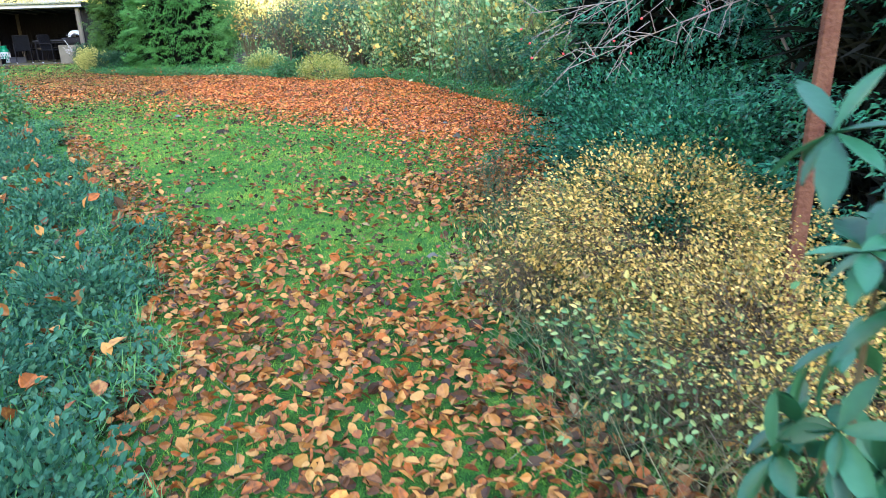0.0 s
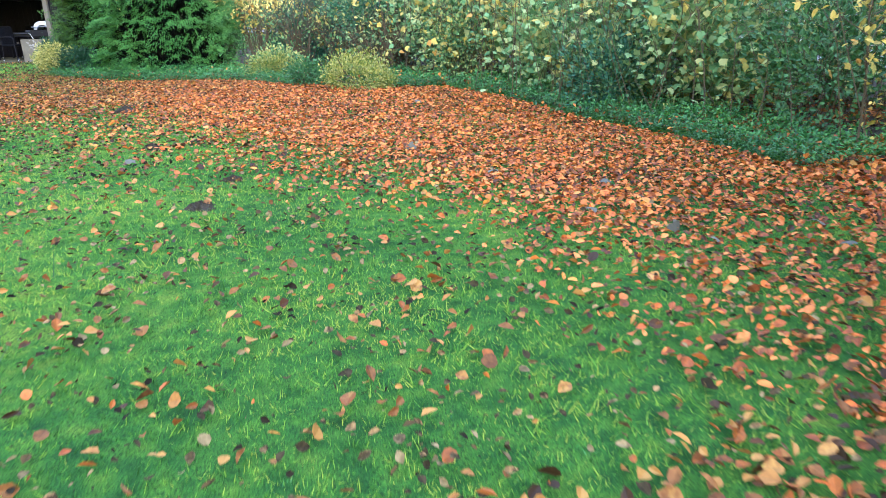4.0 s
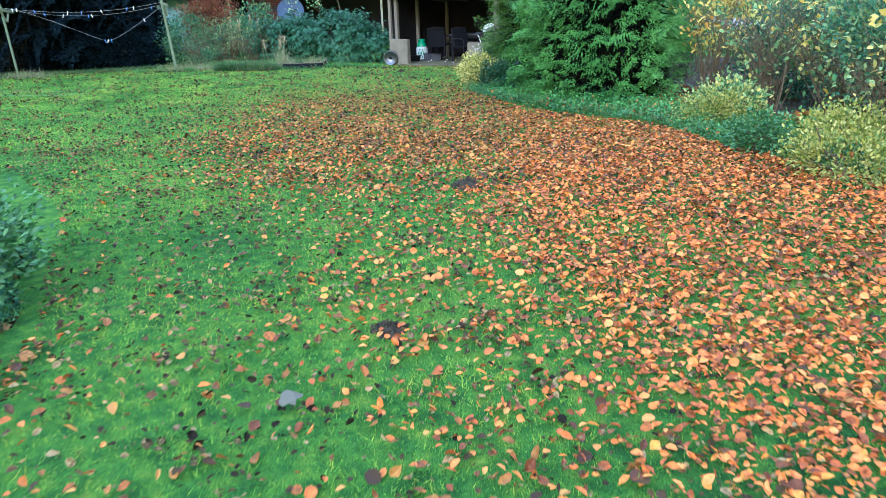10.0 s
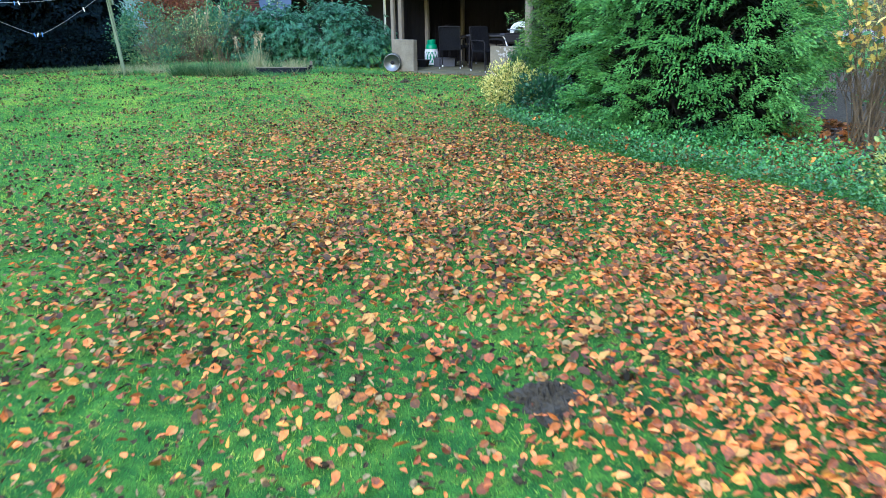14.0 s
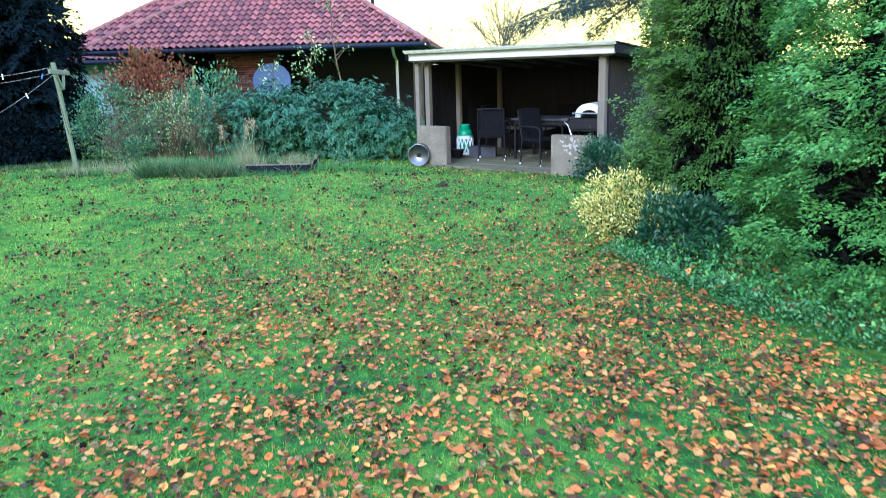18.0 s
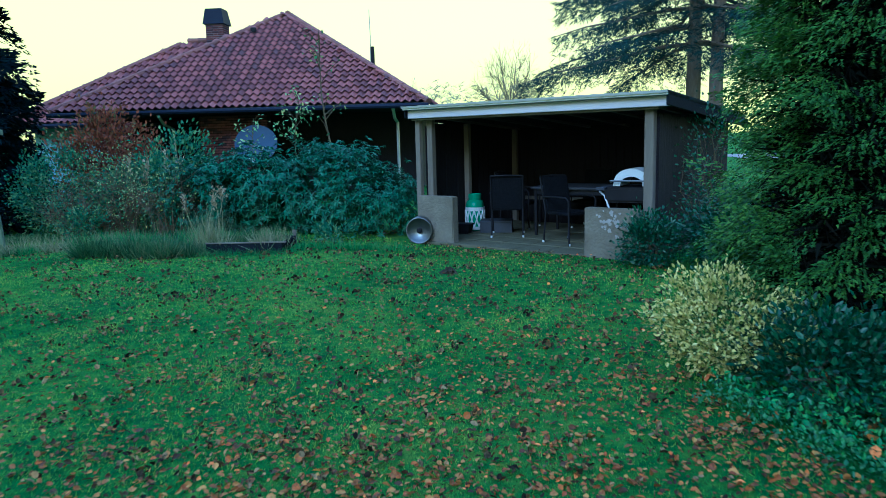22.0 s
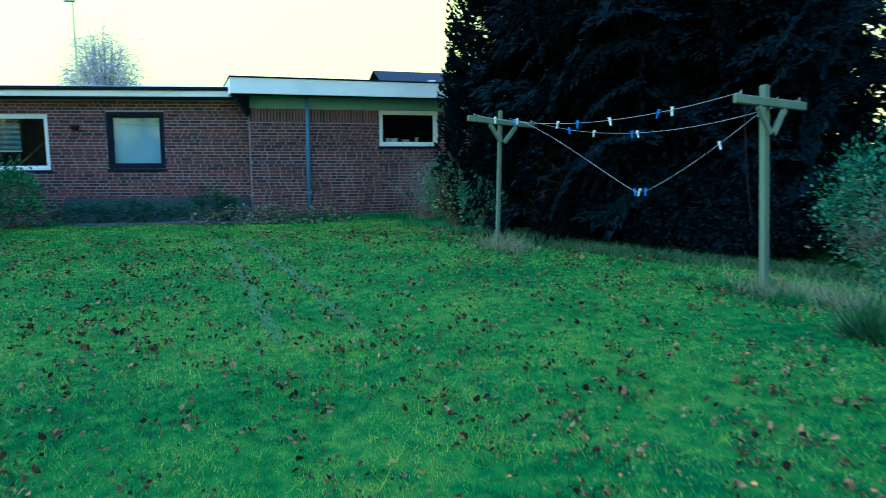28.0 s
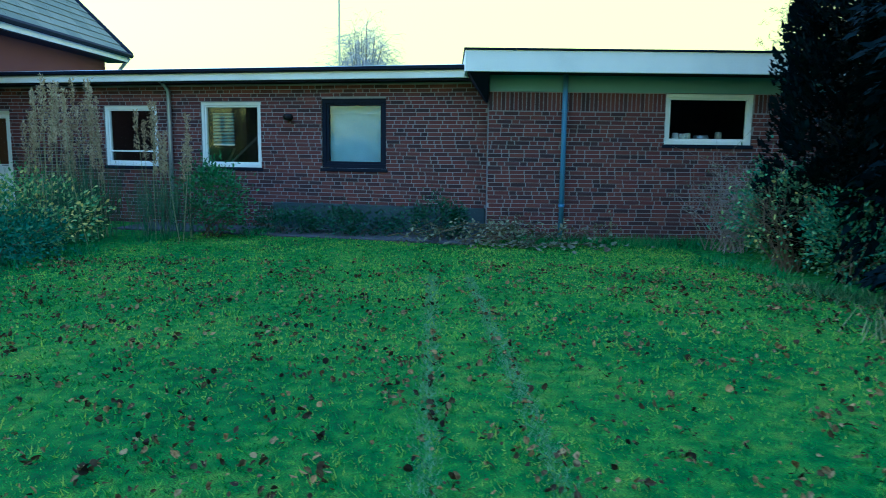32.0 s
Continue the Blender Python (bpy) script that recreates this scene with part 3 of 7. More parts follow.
# ---------- ground and lawn ----------
LAWN = [(14.6, -30), (15.3, -27.5), (15.6, -25.1), (16.0, -23.3), (16.3, -21.4), (16.25, -19.8), (16.5, -17.5), (16.6, -15.6), (15.2, -12.9), (13.8, -11.4), (10, -10.4), (4.2, -9.4), (2.0, -8.3), (-0.6, -7.4),
        (-0.1, -2.9), (0.3, -2.0), (0.8, 0.1), (3.3, 0.4), (4.6, 0.2), (7.7, 1.2), (8.8, 2.0), (11.2, 2.1), (13.4, 2.9), (15.8, 2.4), (16.3, 1.78), (17.3, 1.08), (18.5, 0.25), (19.2, -0.4), (19.75, -1.3), (19.5, -3.0), (18.8, -4.4), (19.3, -5.9),
        (20.2, -7.55), (21.5, -8.9), (21.9, -10.5), (22.7, -12.2), (23.8, -12.9), (23.8, -14.7), (23.5, -16.6), (23.2, -18.7), (22.9, -19.6), (21.3, -21.3), (19.5, -22.9), (17.9, -24.2), (17.3, -25.0), (17.1, -26.0), (17.1, -30)]


def make_ground():
    far = np.array([-900, -300, -120, -60, -30, -15, -8, -4])
    xs = np.concatenate([far, np.arange(-2, 26.01, 0.25), [28, 31, 36, 45, 70, 130, 320, 900]])
    ys = np.concatenate([[-900, -320, -130, -75, -50, -42, -36, -33], np.arange(-31, 5.01, 0.25), [7, 10, 15, 25, 50, 110, 320, 900]])
    X, Y = np.meshgrid(xs, ys, indexing="ij")
    Z = ground_z(X, Y)
    V = np.stack([X, Y, Z], -1).reshape(-1, 3)
    i, j = np.meshgrid(np.arange(len(xs) - 1), np.arange(len(ys) - 1), indexing="ij")
    n = len(ys)
    F = np.stack([i * n + j, (i + 1) * n + j, (i + 1) * n + j + 1, i * n + j + 1], -1).reshape(-1, 4)
    g = part("ground", (V, F), M_SOIL, smooth_shade=True)
    tagged(g, "green lawn soil under short grass", "ground", kind="structure")


make_ground()


def ground_strip(name, label, x0, x1, y0, y1, lift, material, category):
    xs, ys = np.linspace(x0, x1, 15), np.linspace(y0, y1, 60)
    X, Y = np.meshgrid(xs, ys, indexing="ij")
    X = X + np.where(X == x0, 0.4 * np.sin(Y * 1.3) + 0.2 * np.sin(Y * 3.1), 0)
    V = np.stack([X, Y, ground_z(X, Y) + lift], -1).reshape(-1, 3)
    i, j = np.meshgrid(np.arange(14), np.arange(59), indexing="ij")
    F = np.stack([i * 60 + j, (i + 1) * 60 + j, (i + 1) * 60 + j + 1, i * 60 + j + 1], -1).reshape(-1, 4)
    tagged(part(name, (V, F), material, smooth_shade=True), label, category, kind="structure")


ground_strip("bed_soil", "dark soil and litter under the hedge", 24.3, 31.4, -27, 1.5, 0.012, M_MOUND, "soil")
ground_strip("bed_soil", "dark soil under the bare shrubs", 21.7, 24.5, -8.2, 1.5, 0.009, M_MOUND, "soil")
ground_strip("road", "pale grey road beyond the hedge", 31.9, 36.4, -70, 40, 0.03, M_ROAD, "road")


def near_path(P):
    """How near a place lies to the trodden line across the lawn."""
    line = np.array([(15.5, -27), (17, -23), (18.5, -20.5), (19, -18), (18.5, -14), (17.6, -11), (17.4, -6.5), (15, -3.6), (11.5, -3.4)])
    best = np.full(len(P), 99.0)
    for a, b in zip(line[:-1], line[1:]):
        d = b - a
        t = np.clip(((P - a) @ d) / (d @ d), 0, 1)[:, None]
        best = np.minimum(best, np.linalg.norm(P - a - t * d, axis=1))
    return best


def lumps(x, y, f=0.9):
    return 0.5 + 0.5 * np.sin(x * 2.3 * f + np.sin(y * 1.9 * f) * 1.7) * np.sin(y * 2.9 * f + np.cos(x * 1.3 * f) * 2)


def litter(pos, along, s, roll=0.7):
    """Dry leaves of three kinds: cupped, folded along the rib, and rolled."""
    kind = R.choice(4, len(pos), p=(0.2, 0.3, 0.32, 0.18))
    return cat([scatter(shape, pos[kind == q], along[kind == q], s[kind == q], roll=roll, width=s[kind == q] * R.uniform(0.8, 1.2, (kind == q).sum())) for q, shape in enumerate((ROUND, CURLED, FOLDED, ROLLED))])


def fallen(name, label, n, material, weight, size, lo=0.07):
    """Leaves lying on the lawn; weight: how thickly they lie, by place."""
    P = np.stack([R.uniform(-0.5, 24.5, n), R.uniform(-29, 2.4, n)], 1)
    P = P[(R.random(n) < weight(P[:, 0], P[:, 1])) & inside(P, LAWN)]
    k = len(P)
    yaw = R.uniform(0, 2 * np.pi, k)
    along = np.column_stack([np.cos(yaw), np.sin(yaw), R.normal(0, 0.4, k) * (1 - 0.5 * smooth(P[:, 1], -11, -7))])
    pos = np.column_stack([P, ground_z(P[:, 0], P[:, 1]) + R.uniform(0.02, 0.06, k) * (1 - 0.3 * R.random(k)) - 0.014 * smooth(P[:, 1], -11, -7)])
    s = R.uniform(lo, size, k) * R.choice([1, 1, 0.7], k) * (1 - 0.18 * smooth(P[:, 1], -12, -7) - 0.2 * smooth(P[:, 1], -8, -4))
    ob = part(name, litter(pos, along, s, 0.55), material)
    tagged(ob, label, "leaves", kind="stuff")


def w_carpet(x, y):
    edge = np.interp(y, [-24, -22.9, -21.8, -20.0, -18.5, -17.3, -16, -14, -12, -9, -5], [19.1, 19.2, 19.4, 19.7, 20.1, 20.0, 19.5, 19.0, 19.0, 19.3, 19.0])
    dense = smooth(x + 0.5 * (lumps(x, y, 2.2) - 0.5), edge - 0.7, edge + 1.0) * (1 - 0.55 * smooth(y, -12.5, -7)) * smooth(-y, 1, 5)
    edge2 = np.interp(y, [-19, -16, -14, -13, -12, -9, -6, -3], [19.6, 18.6, 18.0, 17.3, 16.5, 15.2, 15.2, 16.0])
    mid = 0.24 * smooth(x, edge2 - 0.8, edge2 + 0.9) * (1 - 0.85 * smooth(y, -9.5, -3.5)) * (0.45 + 0.9 * lumps(x, y, 1.8))
    dense = dense * (1 - 0.6 * smooth(x + 0.45 * (y + 22.4), 19.6, 20.6) * smooth(-y, 19.3, 20.6))
    return np.maximum(dense * (0.85 + 0.15 * lumps(x, y, 3)), mid) + 0.006 * smooth(x, 9, 15)


def w_tan(x, y):
    start = np.interp(x, [15.5, 16.2, 16.7, 17.2, 17.6, 18.2], [-19.5, -20.0, -21.7, -22.9, -23.8, -24.1])
    near = 0.85 * smooth(start - y, -0.2, 0.9) * (0.55 + 0.45 * lumps(x, y, 2.6)) * (1 - 0.55 * smooth(x, 17.0, 17.7)) * smooth(-y, 19, 21)
    left = 0.75 * (1 - smooth(x, 16.45, 16.95)) * smooth(-y, 15, 16.3) * smooth(x, 15.5, 15.9)
    spread = 0.06 * smooth(-y, 12.5, 17) * (0.2 + lumps(x, y, 1.9))
    under = 0.75 * smooth(x + 0.45 * (y + 22.4), 17.2, 18.9) * smooth(-y, 21.4, 22.3) * (0.25 + 1.2 * lumps(x, y, 2.4))
    return np.maximum(near, left) + spread + under + 0.1 * smooth(x, 12.5, 16) * smooth(-y, 1, 3.5) * smooth(y, -8.5, -5.5) * (0.3 + lumps(x, y, 2.3)) + 0.48 * smooth(x + 0.15 * y, 12.4, 16.6) * smooth(-y, 2, 6) * smooth(y, -13.5, -9.5) * (0.3 + 1.4 * lumps(x, y, 2.1))


def w_dark(x, y):
    return (1 - 0.4 * smooth(y, -12, -8)) * (1 - 0.25 * smooth(x, 5, 8) * smooth(-x, -14, -12)) * (0.025 + 0.05 * smooth(x, 8, 14) + 0.42 * (lumps(x, y, 1.4) * lumps(x + 2, y, 3.1)) ** 1.5) * (1 + 0.8 * smooth(x, 8, 14)) * (1 - 0.6 * smooth(-y, 14, 18))


def make_grass(n=2700000):
    P = np.stack([R.uniform(-0.5, 24, n), R.uniform(-29, 2.8, n)], 1)
    d = near_path(P)
    keep = R.random(n) < np.clip(1.2 - d / 4.2, 0.28, 1)
    P = P[keep]
    P = P[inside(P, LAWN)]
    k = len(P)
    def cells(w):
        c = R.random((400, 500))
        return c[(P[:, 0] / w).astype(int) % 400, (P[:, 1] / w).astype(int) % 500]

    press = np.clip(w_carpet(P[:, 0], P[:, 1]) + w_tan(P[:, 0], P[:, 1]), 0, 1)
    tuft = 0.25 * lumps(P[:, 0], P[:, 1], 1.6) + 0.55 * cells(0.085) * cells(0.19) * 2 + 0.25 * cells(0.05)
    far = np.clip(near_path(P) / 2.6, 0.8, 2.4)
    pos = np.column_stack([P, ground_z(P[:, 0], P[:, 1]) - 0.004])
    along = np.column_stack([R.normal(0, 0.75, (k, 2)), np.ones(k)])
    face = np.column_stack([R.normal(0, 1, (k, 2)), np.zeros(k)])
    h = R.uniform(0.020, 0.050, k) * (0.35 + 0.95 * tuft) * (1 - 0.35 * press)
    ob = part("lawn_grass", scatter(BLADE, pos, along, h, up=face, width=R.uniform(0.0035, 0.0075, k) * far), M_GRASS)
    tagged(ob, "short green lawn grass with mossy patches", "grass", kind="stuff")


make_grass()


def make_tufts(n=5000, blades=11):
    """Tussocks that stand above the mown grass, some paler."""
    C = np.stack([R.uniform(0.5, 24, n), R.uniform(-29, 2.4, n)], 1)
    C = C[inside(C, LAWN)]
    C = C[R.random(len(C)) < np.clip(1.25 - near_path(C) / 5, 0.35, 1)]
    k = len(C) * blades
    rad = np.repeat(R.uniform(0.015, 0.06, len(C)), blades)
    P = np.repeat(C, blades, 0) + R.normal(0, 1, (k, 2)) * rad[:, None]
    pos = np.column_stack([P, ground_z(P[:, 0], P[:, 1]) - 0.004])
    lean = np.repeat(R.normal(0, 0.35, (len(C), 2)), blades, 0) + R.normal(0, 0.6, (k, 2))
    hh = np.repeat(R.uniform(0.02, 0.04, len(C)), blades) * R.uniform(0.6, 1.15, k)
    ob = part("grass_tussocks", scatter(BLADE, pos, np.column_stack([lean, np.ones(k)]), hh, up=np.column_stack([R.normal(0, 1, (k, 2)), np.zeros(k)]), width=R.uniform(0.004, 0.007, k)), M_TUSSOCK)
    tagged(ob, "paler tussocks of longer grass in the lawn", "grass", kind="stuff")


make_tufts()


fallen("orange_fallen_leaves", "thick carpet of orange and tan autumn leaves", 760000, M_FALL, w_carpet, 0.062, 0.033)
fallen("brown_fallen_leaves", "scattered brown and pinkish dry leaves on grass", 760000, M_FALL_TAN, w_tan, 0.074, 0.036)
fallen("dark_fallen_leaves", "small dark withered leaves scattered over the lawn", 800000, M_FALL_DARK, w_dark, 0.05, 0.022)
LITTER_LOBED = (LOBED[0] * [1, 1, 2.2] + np.array([0, -0.5, 0]), LOBED[1])
q = np.column_stack([R.uniform(16.3, 23, 240), R.uniform(-26, -14, 240)])
q = np.concatenate([q[inside(q, LAWN) & (R.random(240) < 0.15 + 0.85 * smooth(q[:, 0], 18.5, 20.5))][:12], [(20.4, -19.6), (20.54, -20.15), (21.08, -19.71), (21.17, -18.98), (17.65, -23.96)]])
yaw = R.uniform(0, 6.28, len(q))
tagged(part("grey_maple_leaves", scatter(LITTER_LOBED, np.column_stack([q, ground_z(q[:, 0], q[:, 1]) + 0.055]), np.column_stack([np.cos(yaw), np.sin(yaw), R.normal(0, 0.2, len(q))]), R.uniform(0.07, 0.12, len(q)), roll=0.6), M_FALL_GREY), "few large grey curled maple leaves among the litter", "leaves", kind="stuff")


def leaf_clumps(n=8000, each=5):
    """Curled leaves caught together in little heaps in the grass."""
    C = np.stack([R.uniform(2.5, 19.5, n), R.uniform(-10.5, 1.6, n)], 1)
    C = C[inside(C, LAWN)]
    C = C[R.random(len(C)) < 0.3 + 0.9 * lumps(C[:, 0], C[:, 1], 1.5)]
    k = len(C) * each
    P = np.repeat(C, each, 0) + R.normal(0, 0.035, (k, 2))
    keep = R.random(k) < 0.75
    P = P[keep]
    k = len(P)
    yaw = R.uniform(0, 2 * np.pi, k)
    pos = np.column_stack([P, ground_z(P[:, 0], P[:, 1]) + R.uniform(0.015, 0.05, k)])
    s = R.uniform(0.018, 0.05, k)
    tagged(part("leaf_clumps", litter(pos, np.column_stack([np.cos(yaw), np.sin(yaw), R.normal(0, 0.8, k)]), s, 1.1), M_FALL_DARK), "small heaps of dark curled leaves in the grass", "leaves", kind="stuff")


leaf_clumps()


def molehill(x, y, r, h, label):
    a, n = np.linspace(0, 1, 15), 30
    ang = np.linspace(0, 2 * np.pi, n, endpoint=False)
    rad = a[:, None] * r * (1 + 0.25 * np.sin(3 * ang + x) + 0.16 * np.sin(7 * ang + y))[None] * (1 + R.normal(0, 0.05, (15, n)))
    z = h * (1 - a[:, None] ** 1.4) * (0.65 + 0.7 * R.random((15, n))) + 0.022 * R.random((15, n)) - 0.012
    V = np.stack([rad * np.cos(ang), rad * np.sin(ang), z], -1).reshape(-1, 3)
    i, j = np.meshgrid(np.arange(14), np.arange(n), indexing="ij")
    k = (j + 1) % n
    F = np.stack([i * n + j, i * n + k, (i + 1) * n + k, (i + 1) * n + j], -1).reshape(-1, 4)
    ob = part("molehill", (V, F[:, ::-1]), M_MOUND, m=pose(x, y, float(ground_z(x, y))))
    tagged(ob, label, "molehill", "molehills on the lawn")


for x, y, r, h in ((18.92, -12.2, 0.15, 0.08), (18.55, -15.43, 0.10, 0.05), (18.3, -18.0, 0.10, 0.04), (18.75, -17.3, 0.08, 0.035), (17.05, -0.85, 0.10, 0.06)):
    molehill(x, y, r, h, "low dark molehill of crumbly soil in the grass")


# ---------- brick building ----------
COURSE, STRETCH = 0.0667, 0.24


def brick_wall(owner, length, height, holes, near, depth=0.22, soldier=True, x_from=0.0):
    """Bricks laid before a mortar core, in local x along the wall, face towards -y; near: bricks of their own inside this stretch."""
    cuts = sorted({x_from, x_from + length, *[h[0] for h in holes], *[h[1] for h in holes]})
    core = []
    for a, b in zip(cuts[:-1], cuts[1:]):
        mids = [h for h in holes if h[0] <= (a + b) / 2 <= h[1]]
        z = 0.0 - 0.3
        for h in sorted(mids, key=lambda q: q[2]):
            core.append(block(a, 0.004, z, b, depth, h[2]))
            z = h[3]
        core.append(block(a, 0.004, z, b, depth, height))
    part("mortar_core", cat(core), M_MORTAR, owner)
    bm = rbox(0, 0, 0, 0.228, 0.05, 0.0565, 0.003)
    whole = bpy.data.meshes.new("brick")
    bm.to_mesh(whole), bm.free()
    bm = rbox(0, 0, 0, 0.108, 0.05, 0.0565, 0.003)
    head = bpy.data.meshes.new("brick_header")
    bm.to_mesh(head), bm.free()
    rest, singles = [], 0
    rows = int((height - (0.24 if soldier else 0)) / COURSE)
    for r in range(rows):
        z = r * COURSE
        x = x_from - R.uniform(0, 0.22)
        while x < x_from + length:
            w = 0.228 if R.random() < 0.62 else 0.108
            x0, x1 = max(x, x_from), min(x + w, x_from + length)
            spans = [(x0, x1)]
            for h in holes:
                if z + 0.05 > h[2] and z < h[3]:
                    spans = [s for a, b in spans for s in ((a, min(b, h[0])), (max(a, h[1]), b)) if s[1] - s[0] > 0.02]
            for a, b in spans:
                if b - a < 0.02:
                    continue
                jut = -0.001 * R.integers(0, 4)
                if near[0] < a < near[1] and near[2] < z < near[3] and abs(b - a - w) < 1e-6 and singles < 300:
                    part("brick", whole if w > 0.2 else head, M_BRICK, owner, m=pose(a, jut, z))
                    singles += 1
                else:
                    rest.append(block(a, jut, z, b, 0.03, z + 0.0545))
            x += w + 0.014
    if soldier:
        x = x_from
        while x + 0.054 <= x_from + length:
            if not any(h[0] - 0.05 < x < h[1] and h[3] > height - 0.2 for h in holes):
                rest.append(block(x, -0.002, rows * COURSE + 0.006, x + 0.054, 0.03, height - 0.012))
            x += 0.0667
    part("brick_rest", cat(rest), M_BRICK, owner, kind="stuff")


def window_unit(name, m, w, h, frame_mat, label, sash=0.06, deep=0.1, sill=True, rail=None, behind=None):
    """A framed window in its opening: frame pieces, pane, sill and the dark room behind."""
    t = thing(name, m, label, "window", kind="structure")
    for nm, b in (("frame_top", (0, 0, h - sash, w, deep, h)), ("frame_bottom", (0, 0, 0, w, deep, sash)), ("frame_side", (0, 0.001, sash, sash, deep, h - sash)), ("frame_side", (w - sash, 0.001, sash, w, deep, h - sash))):
        part(nm, rbox(*b, 0.006), frame_mat, t)
    s2 = sash * 0.55
    for nm, b in (("sash_top", (sash, 0.02, h - sash - s2, w - sash, deep - 0.02, h - sash)), ("sash_bottom", (sash, 0.02, sash, w - sash, deep - 0.02, sash + s2)),
                  ("sash_side", (sash, 0.021, sash + s2, sash + s2, deep - 0.02, h - sash - s2)), ("sash_side", (w - sash - s2, 0.021, sash + s2, w - sash, deep - 0.02, h - sash - s2))):
        part(nm, rbox(*b, 0.004), frame_mat, t)
    pane = part("pane", block(sash + s2, 0.05, sash + s2, w - sash - s2, 0.056, h - sash - s2), M_GLASS, t, "clear glass pane")
    pane.visible_shadow = False
    if sill:
        part("window_sill", rbox(-0.03, -0.05, -0.06, w + 0.03, deep, -0.002, 0.006), M_DARKPAINT, t, "dark painted sill")
    if rail:
        part("glazing_bar", rbox(sash + s2, 0.03, rail, w - sash - s2, 0.07, rail + 0.03, 0.004), frame_mat, t)
    return t


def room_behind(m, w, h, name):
    """The room that shows through a pane, its lack of light put into near-black walls."""
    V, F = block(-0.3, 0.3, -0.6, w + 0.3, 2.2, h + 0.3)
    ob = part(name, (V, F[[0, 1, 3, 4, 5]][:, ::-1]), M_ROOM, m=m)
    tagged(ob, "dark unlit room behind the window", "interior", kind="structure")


MR = pose(0, -2.745, 0, 0, 0, 90)
MLW = pose(-0.46, -2.745, 0, 0, 0, 76.8)
east = thing("wall_east", MR, "red brick wall with pale joints and a row of upright bricks", "wall", kind="structure")
WIN_D = (2.80, 4.19, 1.57, 2.365)
brick_wall(east, 8.2, 2.37, [WIN_D], (0.0, 3.2, 0.5, 2.1))
tagged(part("wall_return", block(0.0, -0.02, -0.3, 0.2, 0.8, 2.37), M_MORTAR, m=MR @ pose(0.004, 0.03, 0)), "side of the projecting brick wing", "wall", kind="structure")
west = thing("wall_west", MLW, "red brick wall of the set back wing with pale joints", "wall", kind="structure")
WEST = [(-2.95, -1.76, 1.10, 2.30), (-5.33, -4.12, 1.08, 2.25), (-7.39, -6.24, 1.07, 2.19), (-10.6, -9.55, 0.05, 2.1)]
brick_wall(west, 13.5, 2.56, WEST, (-5.0, 0.0, 0.7, 1.9), soldier=False, x_from=-13.5)
part("plinth", rbox(-3.9, -0.03, -0.3, 0.0, 0.004, 0.47, 0.01), M_PLINTH, west, "dark bitumen painted plinth")

window_unit("window_1", MR @ pose(WIN_D[0], 0.03, WIN_D[2]), 1.39, 0.795, M_WHITE, "white framed window with pots on the inner sill", 0.06)
window_unit("window_2", MLW @ pose(WEST[0][0], 0.03, WEST[0][2]), 1.19, 1.2, M_DARKPAINT, "dark framed window covered inside with pale sheets", 0.075)
window_unit("window_3", MLW @ pose(WEST[1][0], 0.03, WEST[1][2]), 1.21, 1.17, M_WHITE, "white framed window with a half drawn blind", 0.06)
window_unit("window_4", MLW @ pose(WEST[2][0], 0.03, WEST[2][2]), 1.15, 1.12, M_WHITE, "white framed window behind tall dry reeds", 0.06, rail=0.26)
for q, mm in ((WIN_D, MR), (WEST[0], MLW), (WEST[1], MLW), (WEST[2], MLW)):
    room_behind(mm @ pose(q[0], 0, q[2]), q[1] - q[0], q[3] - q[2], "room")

# back door at the far end
door = thing("door_1", MLW @ pose(-10.6, 0.06, 0.05), "white painted back door with a glass upper half", "door", kind="structure")
part("leaf", rbox(0.06, 0, 0.02, 0.99, 0.045, 1.0, 0.006), M_WHITE, door)
part("top_rail", rbox(0.06, 0, 1.9, 0.99, 0.045, 2.0, 0.006), M_WHITE, door)
part("stile", rbox(0.06, 0.001, 1.0, 0.16, 0.045, 1.9, 0.005), M_WHITE, door)
part("stile", rbox(0.89, 0.001, 1.0, 0.99, 0.045, 1.9, 0.005), M_WHITE, door)
part("pane", block(0.16, 0.02, 1.0, 0.89, 0.026, 1.9), M_GLASS, door, "clear glass pane")
part("frame", cat([block(0, -0.02, 0, 0.06, 0.08, 2.05), block(0.99, -0.02, 0, 1.05, 0.08, 2.05), block(0.06, -0.02, 2.0, 0.99, 0.08, 2.05)]), M_WHITE, door)
part("door_handle", tube([(0.9, -0.02, 0.98), (0.9, -0.06, 0.98), (0.8, -0.06, 0.98)], 0.01), M_STEEL, door, "steel lever handle")

# things on the sills and behind the panes
for i, (dx, r, h, lab) in enumerate(((0.16, 0.055, 0.17, "pale glass jar on the window sill"), (0.27, 0.05, 0.16, "pale glass jar on the window sill"), (0.36, 0.05, 0.17, "pale glass jar on the window sill"), (0.58, 0.12, 0.14, "wide grey enamel bowl on the window sill"), (0.86, 0.055, 0.19, "grey pitcher on the window sill"))):
    t = thing("jar" if i != 3 else "bowl", MR @ pose(WIN_D[0] + 0.1 + dx, 0.28, WIN_D[2] + 0.02), lab, "jar" if i != 3 else "bowl")
    part("body", lathe([(0.0, 0), (r * 0.9, 0), (r, h * 0.4), (r * 0.95, h * 0.8), (r * 0.8, h), (r * 0.72, h), (r * 0.8, h * 0.7), (0, 0.01)], 14), M_ZINC if i > 2 else M_WHITE, t, smooth_shade=True)
tagged(part("inner_sill", rbox(-0.02, 0.12, -0.03, 1.4, 0.42, 0.018, 0.005), M_WHITE, m=MR @ pose(WIN_D[0], 0, WIN_D[2])), "painted inner window sill", "sill", kind="structure")
